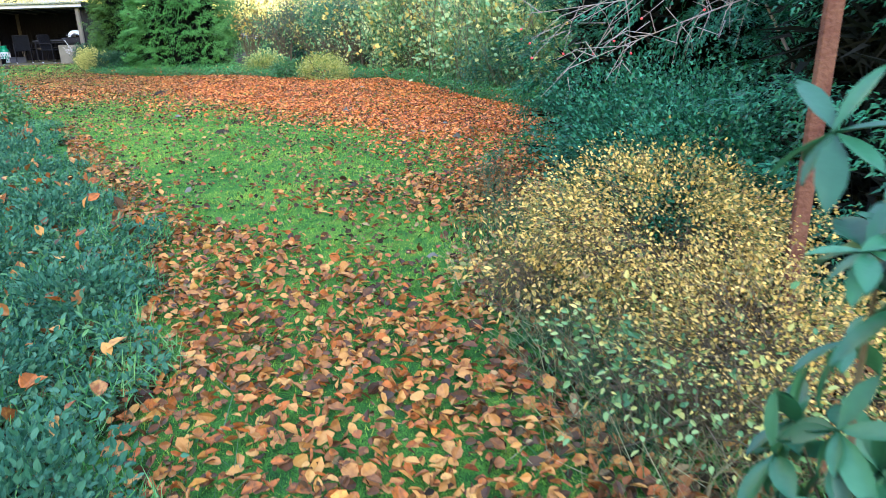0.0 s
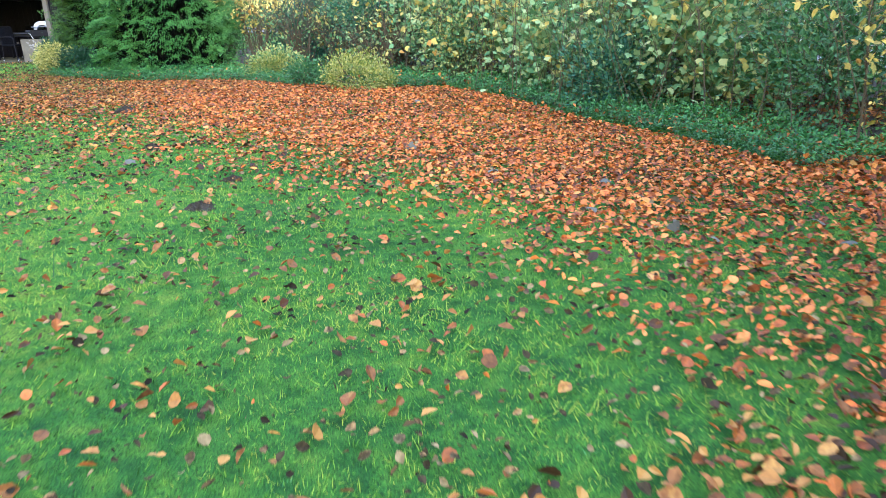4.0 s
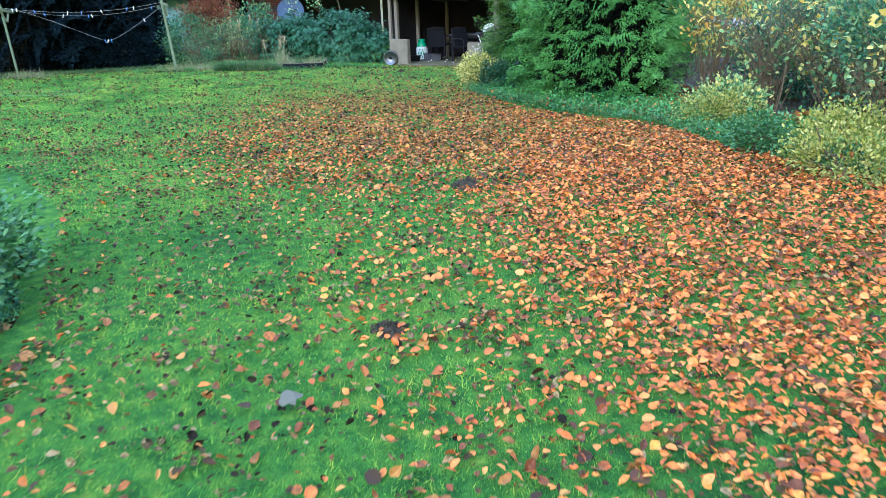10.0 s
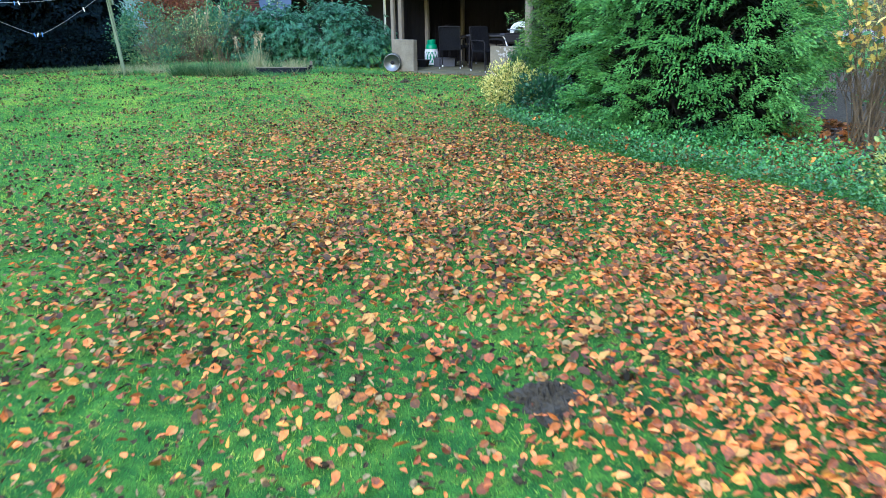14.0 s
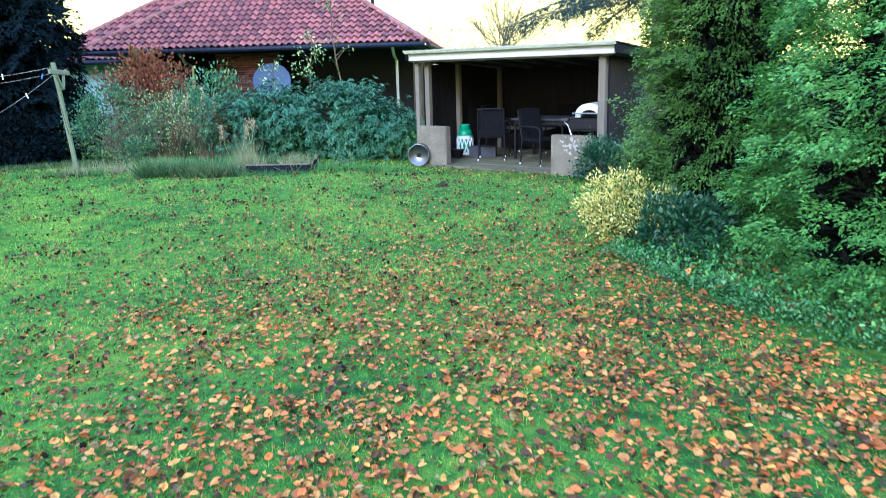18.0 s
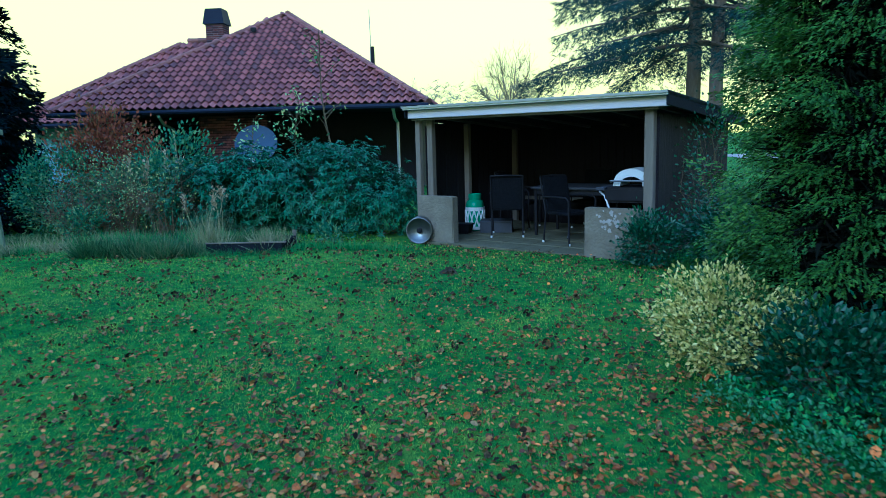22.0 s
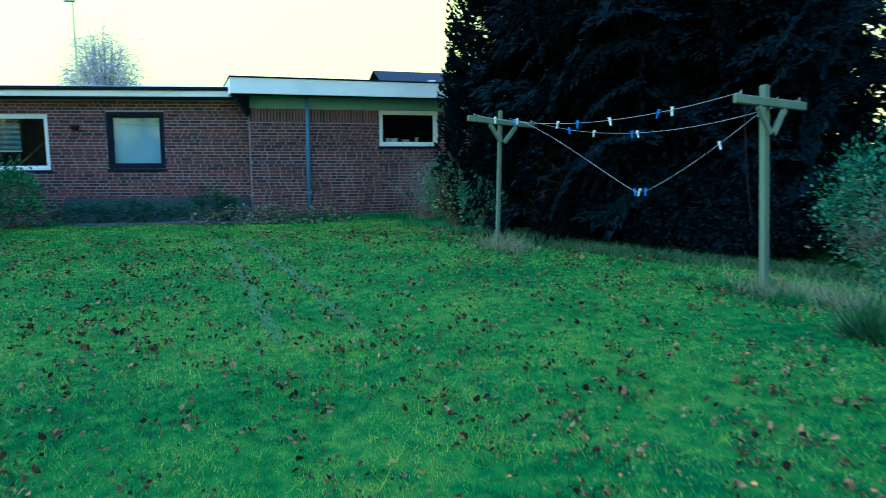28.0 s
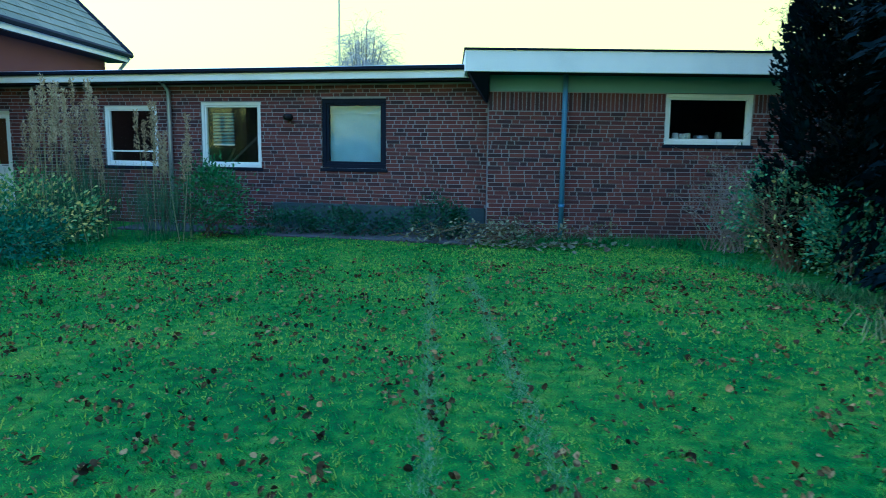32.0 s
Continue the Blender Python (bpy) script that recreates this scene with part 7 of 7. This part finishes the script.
def big_tree(name, label, x, y, h, r, ivy=0, twig_n=90, seed=0, crown=2.0):
    z = float(ground_z(x, y))
    t = thing(name, pose(x, y, z), label, "tree")
    s = np.linspace(0, 1, 8)
    trunk = np.column_stack([0.1 * np.sin(s * 4 + seed), 0.1 * np.cos(s * 3 + seed) - 0.1, h * s])
    part("trunk", tube(trunk, np.linspace(r, r * 0.25, 8), 10), M_BARK, t, smooth_shade=True)
    twigs = []
    for k in range(14):
        u = R.uniform(0.35, 0.98)
        b = np.array([np.interp(u, s, trunk[:, i]) for i in range(3)])
        a = k * 2.4 + seed
        L = crown * (1.2 - 0.7 * u)
        e = b + np.array([math.cos(a) * L, math.sin(a) * L, L * 0.75])
        mid = (b + e) / 2 + [0, 0, -0.1 * L]
        part("limb", tube([b, mid, e], [r * 0.35, r * 0.22, r * 0.08], 6), M_BARK, t)
        for q in range(twig_n // 14):
            v = R.uniform(0.3, 1.0)
            p = b + (e - b) * v
            d = unit(R.normal(0, 1, 3) + [0, 0, 0.9]) * L * R.uniform(0.15, 0.45)
            twigs.append(tube([p, p + d * 0.5 + R.normal(0, 0.02, 3), p + d], [r * 0.07, r * 0.05, r * 0.02], 4))
    part("twig_mass", cat(twigs), M_TWIG, t, kind="stuff")
    if ivy:
        a = R.uniform(0, 2 * np.pi, ivy)
        u = R.random(ivy)
        P = np.column_stack([np.interp(u * 0.6, s, trunk[:, 0]) + (r + 0.04) * np.cos(a), np.interp(u * 0.6, s, trunk[:, 1]) + (r + 0.04) * np.sin(a), u * 0.6 * h])
        part("ivy", scatter(LEAF, P + R.normal(0, 0.05, (ivy, 3)), np.column_stack([np.cos(a), np.sin(a), -0.3 + 0 * a]), 0.10 * R.uniform(0.6, 1.2, ivy)), M_IVY, t, kind="stuff")
    return t


big_tree("garden_tree", "bare tree with ivy on its trunk in the bed", 25.9, -16.2, 7.5, 0.17, ivy=1400)
big_tree("garden_tree", "bare tree with dark trunk behind the shrubs", 26.2, -10.2, 7.5, 0.19, ivy=500, seed=1)
big_tree("garden_tree", "bare tree with dark trunk behind the shrubs", 26.8, -13.6, 7.5, 0.16, ivy=300, seed=2)
big_tree("garden_tree", "ivy clad tree at the corner of the bed", 25.0, -19.4, 7.0, 0.15, ivy=1400, seed=3)
big_tree("garden_tree", "grey barked tree behind the hedge", 28.5, -16.8, 8.0, 0.24, ivy=0, seed=5)

# tangled thicket that closes the bed towards the road
tw, n = [], 1300
for k in range(n):
    p = np.array([R.uniform(23.8, 30), R.uniform(-24, 1.5), 0.0])
    a, L = R.uniform(0, 6.28), R.uniform(0.8, 2.6)
    e = p + [0.5 * L * math.cos(a) * R.random(), 0.5 * L * math.sin(a) * R.random(), L]
    mid = (p + e) / 2 + R.normal(0, 0.16, 3)
    tw.append(tube([p, mid, e], [0.007, 0.005, 0.002], 4))
    for q in range(3):
        b = mid + (e - mid) * R.random()
        tw.append(tube([b, b + R.normal(0, 0.12, 3) + [0, 0, 0.12], b + R.normal(0, 0.25, 3) + [0, 0, 0.22]], [0.004, 0.003, 0.0015], 4))
tagged(part("thicket_twigs", cat(tw), M_TWIG), "tangle of thin bare twigs behind the hedge", "twigs", kind="stuff")
n = 12000
P = np.column_stack([R.uniform(26.5, 32, n), R.uniform(-28, 3, n), R.random(n) ** 0.8 * 1.7])
tagged(part("thicket_leaves", scatter(LEAF, P, R.normal(0, 1, (n, 3)), R.uniform(0.10, 0.2, n)), M_BLUEGREY), "dense dark undergrowth behind the hedge", "undergrowth", kind="stuff")
n = 1300
P = np.column_stack([R.uniform(23.4, 28, n), R.uniform(-21, -5, n), 0.5 + R.random(n) * 2.4])
tagged(part("thicket_yellow_leaves", scatter(LOBED, P, R.normal(0, 1, (n, 3)) + [0, 0, -0.5], R.uniform(0.06, 0.13, n)), M_YELLOW), "last pale yellow leaves hanging in the thicket", "leaves", kind="stuff")

# ---------- beside the entrance ----------
conifer("yew", "broad dark yew overhanging the lawn", 21.1, -23.35, 1.78, 4.6, 180000, 0.038, M_YEW, 900, 0.3, shape=SCALES, stand=0.2, fingers=6, narrow=0.6, shelves=260, reach=0.28, droop=0.25, core=5000, wild=0.5)
conifer("yew", "dark yew behind the yellow shrub", 19.85, -25.75, 1.2, 4.0, 80000, 0.04, M_YEW, 560, 0.3, shape=SCALES, fingers=6, narrow=0.6, shelves=150, reach=0.28, droop=0.25, core=4000, wild=0.5)
bush("yellow_bush", "dense low bush with yellowing leaves and brown twigs", 18.3, -25.1, 0.75, 0.8, 0.72, 17000, 0.021, M_YELLOWBUSH, 320, 0.055, stems=190, r0=0.004, shell=0.45, upness=-0.2, low=0.42)
bush("yellow_bush", "yellowing bush with thin brown twigs beside the path", 17.85, -25.95, 0.6, 0.65, 0.52, 9000, 0.020, M_YELLOWBUSH, 220, 0.06, stems=200, r0=0.004, shell=0.35, upness=-0.2)
def yew_litter(n, inward, width):
    y = R.uniform(-24.4, -19.3, n)
    return np.column_stack([np.interp(y, [-24.2, -22.9, -21.3, -19.6], [18.0, 19.6, 21.4, 23.0]) - 0.15 + 2.2 * R.random(n), y])


ground_cover("bed_litter", "orange and brown leaves blown under the yew", 7000, 0, 0, 0.03, 0.055, M_FALL, CURLED, yew_litter)
bush("low_shrub", "dark yew branches reaching down to the ground", 19.3, -24.1, 0.5, 0.5, 1.0, 26000, 0.03, M_YEW, 60, 0.15, SCALES, low=0.45)
bush("low_shrub", "dark yew branches reaching down to the ground", 18.95, -24.85, 0.42, 0.42, 0.9, 22000, 0.03, M_YEW, 60, 0.15, SCALES, low=0.45)
bush("low_shrub", "low dark evergreen sprays under the yew", 20.05, -23.3, 0.4, 0.4, 0.6, 13000, 0.03, M_YEW, 60, 0.13, SCALES)
bush("low_shrub", "low yew branches reaching over the leaves", 20.95, -22.05, 0.5, 0.45, 0.78, 14000, 0.03, M_YEW, 40, 0.13, SCALES, low=0.55)
bush("bramble", "low tangle of brown twigs and green yellow leaves", 17.42, -25.95, 0.42, 0.6, 0.42, 900, 0.034, M_HEDGE, 90, 0.08, stems=170, r0=0.004, shell=0.2, upness=-0.2)
bush("bramble", "low tangle of brown twigs and green yellow leaves", 17.75, -24.75, 0.4, 0.5, 0.34, 900, 0.034, M_YELLOWBUSH, 80, 0.08, stems=130, r0=0.004, shell=0.2, upness=-0.2)


def entrance_litter(n, inward, width):
    s = R.random(n)
    return np.column_stack([17.2 + 1.9 * s + R.normal(0, 0.35, n), -26.9 + 3.4 * s + R.normal(0, 0.5, n)])


ground_cover("bed_litter", "brown leaves and crumbled litter under the bushes", 3500, 0, 0, 0.03, 0.06, M_FALL_TAN, CURLED, entrance_litter)
ground_cover("bed_litter", "dark decayed leaves under the bushes", 3500, 0, 0, 0.04, 0.06, M_FALL_DARK, CURLED, entrance_litter)
bush("rhododendron", "glossy rhododendron with large leathery leaves", 16.82, -26.96, 0.26, 0.24, 1.36, 800, 0.13, M_RHODO, 40, 0.06, BIGLEAF, M_TWIG, 10, 0.6, rosette=8, low=0.8, shade=True)

# twiggy branch with red berries hanging before the yew
br = thing("berry_branch", pose(19.5, -24.8, 0), "pale bare branching twigs with small red berries", "branch")
ber = []
for dx, dy, dz, reach in ((-0.85, 1.05, 1.42, 1.0), (-0.55, 0.35, 1.72, 0.8), (-0.75, 0.65, 1.15, 0.7)):
    spine = np.array([(0.2, -0.1, 0.0), (0.18, -0.1, 1.1), (0.0, 0.05, 1.5), (dx * 0.55, dy * 0.5, 0.4 * 1.6 + 0.6 * dz), (dx, dy, dz)])
    part("branch", tube(spine, [0.016, 0.012, 0.007, 0.004, 0.002], 6), M_PALETWIG, br)
    for k in range(16):
        u = R.uniform(2.0, 4.0)
        p = spine[int(u)] + (spine[min(int(u) + 1, 4)] - spine[int(u)]) * (u - int(u))
        e = p + [R.normal(-0.18, 0.16) * reach, R.normal(0.12, 0.16) * reach, R.uniform(-0.34, 0.16)]
        part("twig", tube([p, (p + e) / 2 + [0, 0, 0.05], e], [0.003, 0.0024, 0.0012], 4), M_PALETWIG, br)
        f = (p + e) / 2
        part("twig", tube([f, f + [R.normal(-0.1, 0.1), R.normal(0.05, 0.1), R.uniform(-0.2, 0.05)]], [0.003, 0.0015], 4), M_PALETWIG, br)
        ber.append(e)
for e in ber[:18]:
    part("berry", lathe([(0, -0.009), (0.008, -0.004), (0.008, 0.004), (0, 0.009)], 7), M_BERRY, br, m=Matrix.Translation(e))


def west_bed(n, inward, width):
    y = R.uniform(-26.2, -14.2, n)
    edge = np.interp(y, [-26.5, -25.1, -23.2, -21.4, -19.8, -17.5, -16.0, -15, -14.2], [15.15, 15.55, 15.95, 16.2, 16.15, 16.3, 16.3, 15.9, 15.4])
    edge = edge + 0.10 + 0.16 * np.sin(y * 2.7) * np.sin(y * 1.1 + 1) + 0.10 * np.sin(y * 6.1) - 0.25 * smooth(y, -19.8, -19.0) * smooth(-y, 17.2, 18)
    return np.column_stack([edge - inward - R.random(n) ** 1.2 * width, y])


ground_cover("grey_green_cover", "grey green leafy ground cover beside the path", 38000, -0.1, 1.8, 0.19, 0.039, M_SAGE, LEAF, west_bed)
ground_cover("cover_grass", "thin green grass growing through the ground cover", 30000, -0.15, 1.9, 0.17, 0.10, M_TUSSOCK, BLADE, west_bed, 0.006)
ground_cover("grey_green_cover", "tall grey green stems in the western bed", 9000, 0.0, 2.0, 0.24, 0.05, M_BLUEGREY, LONGLEAF, west_bed)
for x, y, r in ((15.1, -26.0, 0.3), (15.35, -25.2, 0.34), (15.2, -24.2, 0.4), (15.75, -23.5, 0.3), (15.5, -22.4, 0.42), (15.9, -21.6, 0.3), (15.3, -20.9, 0.4), (15.8, -19.6, 0.36), (15.9, -18.2, 0.4), (15.6, -17.0, 0.4)):
    bush("grey_cushion", "feathery grey green cushion plant in the bed", x, y, r, r * 1.1, 0.26 if y < -20.5 else 0.2, 1800, 0.036, M_SAGE, 60, 0.06, LEAF, stems=5, r0=0.004)
bush("grey_shrub", "rounded grey green shrub at the bed's end", 15.55, -15.2, 0.75, 0.9, 0.75, 6500, 0.05, M_BLUEGREY, 120, 0.09)

tufts("long_grass_edge", "grass blades among the grey green cover", [(15.5 + 0.06 * k, -26 + 0.5 * k) for k in range(16)] + [(15.2, -25 + 0.6 * k) for k in range(14)], 3000, 0.22, M_LONGGRASS, 0.3, 0.005, 0.8)
ground_cover("bed_leaves", "brown leaves caught in the grey green cover", 700, 0.0, 1.6, 0.34, 0.08, M_FALL_TAN, CURLED, west_bed)
ground_cover("bed_litter", "dead stems and brown leaves under the western cover", 5000, -0.1, 2.2, 0.05, 0.10, M_FALL_DARK, CURLED, west_bed)

# ---------- spruce behind the shelter ----------
def spruce(x, y, h, label, r=0.2, first=2.4, reach=3.2):
    z = float(ground_z(x, y))
    t = thing("spruce", pose(x, y, z), label, "conifer")
    part("trunk", tube([(0, 0, -0.1), (0.02, 0, h * 0.5), (0, 0, h)], [r, r * 0.75, 0.04], 12), M_BARK, t, smooth_shade=True)
    P, A = [], []
    k = 0
    zz = first
    while zz < h - 0.4:
        for q in range(5):
            a = k * 2.4 + q * 1.6 + R.normal(0, 0.2)
            L = reach * (1 - 0.75 * (zz - first) / (h - first)) * R.uniform(0.75, 1.1)
            s = np.linspace(0, 1, 6)
            pts = np.column_stack([np.cos(a) * L * s, np.sin(a) * L * s, zz - 0.10 * L * s - 0.10 * L * s ** 2 + 0.02 * np.sin(9 * s)])
            part("limb", tube(pts, np.linspace(0.045, 0.008, 6), 5), M_BARK, t)
            m = int(480 * L / 2.5)
            u = R.uniform(0.2, 1.0, m)
            b = np.column_stack([np.interp(u, s, pts[:, i]) for i in range(3)])
            side = np.array([-math.sin(a), math.cos(a), 0])
            off = R.uniform(-1, 1, m)[:, None] * side * (0.85 * (1.15 - u))[:, None]
            P.append(b + off + np.column_stack([np.zeros((m, 2)), -R.random(m) ** 2 * 0.42 - 0.12 * np.abs(off).sum(1)]))
            A.append(off * 2.0 + np.array([math.cos(a) * 0.4, math.sin(a) * 0.4, -0.3]) + R.normal(0, 0.3, (m, 3)))
        zz += 0.34
        k += 1
    P, A = np.concatenate(P), np.concatenate(A)
    s = R.uniform(0.14, 0.28, len(P))
    part("needles", scatter(SPRAY, P, A, s * 0.9, width=s * 0.5), M_SPRUCE, t, kind="stuff")


spruce(21.7, 6.4, 9.0, "tall spruce with hanging branches behind the shelter", 0.17, 3.3, 3.7)
big_tree("garden_tree", "grey trunk close beside the spruce", 21.95, 5.5, 9.0, 0.16, seed=4, twig_n=28, crown=0.8)

# ---------- distance ----------
def bare_crown(name, label, x, y, h, w, droop=0.0, n1=16, thick=0.16, seed=0, twig_mat=None):
    """A distant leafless tree: a short trunk, forking limbs and a fan of fine twigs."""
    t = thing(name, pose(x, y, 0), label, "tree")
    part("trunk", tube([(0, 0, 0), (0.05, 0, h * 0.25), (0, 0, h * 0.45)], [thick, thick * 0.85, thick * 0.7], 8), M_BARK, t)
    fine = []
    for k in range(n1):
        a, s = k * 2.4 + seed, math.sqrt((k + 0.5) / n1)
        b = np.array([0, 0, h * R.uniform(0.28, 0.5)])
        e = np.array([math.cos(a) * w * s, math.sin(a) * w * s, h * (0.97 - 0.38 * s * s) * R.uniform(0.9, 1.0)])
        mid = (b + e) / 2 + [math.cos(a) * w * 0.12 * s, math.sin(a) * w * 0.12 * s, 0]
        part("limb", tube([b, mid, e], [thick * 0.4, thick * 0.22, thick * 0.07], 5), M_BARK, t)
        for q in range(26):
            v = R.uniform(0.25, 1.0)
            p = mid + (e - mid) * (2 * v - 1) if v > 0.5 else b + (mid - b) * 2 * v
            d = unit(unit(e - b) + R.normal(0, 0.55, 3) - [0, 0, droop]) * h * R.uniform(0.08, 0.2)
            f = p + d
            fine.append(tube([p, p + d * 0.55 + R.normal(0, 0.03, 3), f - [0, 0, droop * 0.15 * h * 0.3]], [thick * 0.09, thick * 0.06, thick * 0.025], 4))
            for r in range(3):
                g = p + d * R.uniform(0.3, 1)
                fine.append(tube([g, g + unit(d / (np.linalg.norm(d) + 1e-6) + R.normal(0, 0.7, 3) - [0, 0, 1.2 * droop]) * h * 0.07], thick * 0.03, 4))
    part("twig_crown", cat(fine), twig_mat or M_TWIGGREY, t, kind="stuff")


bare_crown("far_tree", "bare broad tree beyond the gardens", 19.3, 49, 8.4, 3.2)
bare_crown("far_tree", "pale birch behind the flat roofs", -34, -8.8, 9.7, 2.1, 0.9, 48, 0.15, 2, M_BIRCH)

def far_woods(name, label, pts, n, h, w, size):
    C = np.array(pts, float)
    k = R.integers(0, len(C), n)
    P = np.column_stack([C[k] + np.clip(R.normal(0, w, (n, 2)), -1.8 * w, 1.8 * w), R.random(n) ** 0.8 * h * R.uniform(0.8, 1.0, n) * (0.6 + 0.5 * np.sin(k * 1.7) ** 2)])
    ob = part(name, scatter(SPRAY, P, R.normal(0, 1, (n, 3)), size * R.uniform(0.6, 1.3, n)), M_FARWOOD)
    tagged(ob, label, "trees", kind="stuff")


far_woods("far_woods", "hazy line of autumn trees beyond the house", [(-22 + 3.0 * k, 52 + 3 * math.sin(k * 1.3)) for k in range(16)], 6000, 6.0, 1.6, 0.8)
far_woods("far_hedges", "distant trees and hedges beyond the bed", [(40 + 2 * math.sin(k * 2), -34 + 3.2 * k) for k in range(20)], 6000, 4.2, 1.4, 0.75)
far_woods("far_trees", "light leafy tree behind the flat roof", [(-6, 5.2), (-6.6, 5.8), (-5.6, 6.1)], 3600, 9.5, 0.5, 0.22)

# street lamp behind the flat roof
sl = thing("street_lamp", pose(-30, -9.7, 0), "tall thin street lamp behind the roofs", "street lamp")
part("pole", tube([(0, 0, 0), (0, 0, 6), (0, 0, 9.8)], [0.09, 0.07, 0.05], 8), M_ZINC, sl)
part("lamp_head", rbox(-0.12, -0.45, 9.8, 0.12, 0.15, 9.95, 0.04), M_ZINC, sl)

# slate roofed neighbour house
nh = thing("neighbour_house", pose(0, 0, 0), "red brick neighbour house with a mossy slate roof", "house")
ex0, ex1, ey, ez = -8.7, 3.0, -12.3, 3.95
part("eaves_wall", block(ex0 + 0.4, ey - 5.0, 0, ex1, ey - 0.5, ez - 0.1), M_BRICK, nh)
part("gutter", tube([(ex0, ey + 0.06, ez - 0.04), (ex1, ey + 0.06, ez - 0.04)], 0.07, 8), M_DARKPAINT, nh)
part("fascia", rbox(ex0, ey - 0.05, ez - 0.22, ex1, ey - 0.01, ez - 0.06, 0.006), M_WHITE, nh, "white fascia board")
part("soffit", block(ex0, ey - 0.6, ez - 0.24, ex1, ey - 0.051, ez - 0.2), M_DARKPAINT, nh)
sl_rows = []
u = np.array([0, -1, 1.0]) / math.sqrt(2)
for r in range(20):
    x = ex0 - (0.3 if r % 2 else 0)
    while x < ex1:
        a, b = max(x, ex0), min(x + 0.59, ex1)
        p0 = np.array([a, ey, ez]) + u * r * 0.3
        nn = np.array([0, 1, 1]) / math.sqrt(2)
        V = np.array([p0 + nn * 0.03, p0 + [b - a, 0, 0] + nn * 0.03, p0 + [b - a, 0, 0] + u * 0.34 + nn * 0.01, p0 + u * 0.34 + nn * 0.01])
        sl_rows.append((np.concatenate([V, V - nn * 0.012]), QUADS))
        x += 0.6
part("slates", cat(sl_rows), M_SLATE, nh, kind="stuff")
part("roof_body", (np.array([[ex0, ey, ez - 0.03], [ex1, ey, ez - 0.03], [ex1, ey - 4.3, ez + 4.27], [ex0, ey - 4.3, ez + 4.27], [ex0, ey - 8.6, ez - 0.03], [ex1, ey - 8.6, ez - 0.03]]), np.array([[0, 1, 2, 3], [3, 2, 5, 4]])), M_FELT, nh)
part("verge_board", tube([(ex0, ey + 0.05, ez), (ex0, ey - 4.3, ez + 4.3)], 0.07, 6), M_DARKPAINT, nh)
part("gable_wall", (np.array([[ex0 + 0.4, ey - 0.5, ez - 0.2], [ex0 + 0.4, ey - 8, ez - 0.2], [ex0 + 0.4, ey - 4.4, ez + 3.6], [ex0 + 0.4, ey - 4.2, ez + 3.6]]), np.array([[0, 1, 2, 3]])), M_BRICK, nh)
part("chimney", rbox(-3.2, ey - 4.7, ez + 3.4, -2.5, ey - 4.0, ez + 5.2, 0.02), M_BRICK, nh)
part("gutter_pipe", tube([(ex0 + 0.05, ey + 0.02, ez - 0.1), (ex0 + 0.1, ey - 0.3, ez - 0.5), (ex0 + 0.1, ey - 0.4, 0)], 0.05, 8), M_ZINC, nh)
# pale house beyond the hedge
ph = thing("pale_house", pose(37, -22, 0), "pale rendered house beyond the hedge", "house")
part("wall", block(0, 0, 0, 7, 16, 2.9), M_RENDER, ph, "pale rendered wall")
part("roof", (np.array([[-0.5, -0.5, 2.8], [-0.5, 16.5, 2.8], [3.5, 16.5, 5.6], [3.5, -0.5, 5.6], [7.5, -0.5, 2.8], [7.5, 16.5, 2.8]]), np.array([[0, 3, 2, 1], [3, 4, 5, 2]])), M_TILE, ph, "red tiled roof")
part("gutter", tube([(-0.55, -0.5, 2.78), (-0.55, 16.5, 2.78)], 0.06, 8), M_DARKPAINT, ph)
for yy in (1.5, 5.0, 8.5, 12.5):
    wd = part("window", rbox(-0.03, yy, 0.9, 0.02, yy + 1.6, 2.1, 0.01), M_WHITE, ph)
    part("pane", rbox(-0.045, yy + 0.1, 1.0, -0.031, yy + 1.5, 2.0, 0.004), M_ROOM, wd, "dark window pane")
# dark roofed house far behind the flat roof
fh = thing("far_house", pose(-19, 9.2, 0), "distant house with a dark ribbed roof", "house")
part("wall", block(-3, -4.0, 0, 3, 2.0, 4.0), M_BRICK, fh)
part("roof", (np.array([[3.4, -4.5, 3.9], [3.4, 2.4, 3.9], [0, 2.4, 5.4], [0, -4.5, 5.4], [-3.4, -4.5, 3.9], [-3.4, 2.4, 3.9]]), np.array([[0, 1, 2, 3], [3, 2, 5, 4]])), M_DARKPAINT, fh, "dark ribbed roof")
for yy in (-2.2, 0.1):
    part("rooflight", rbox(1.5, yy, 4.62, 1.9, yy + 0.3, 4.85, 0.02), M_ZINC, fh)
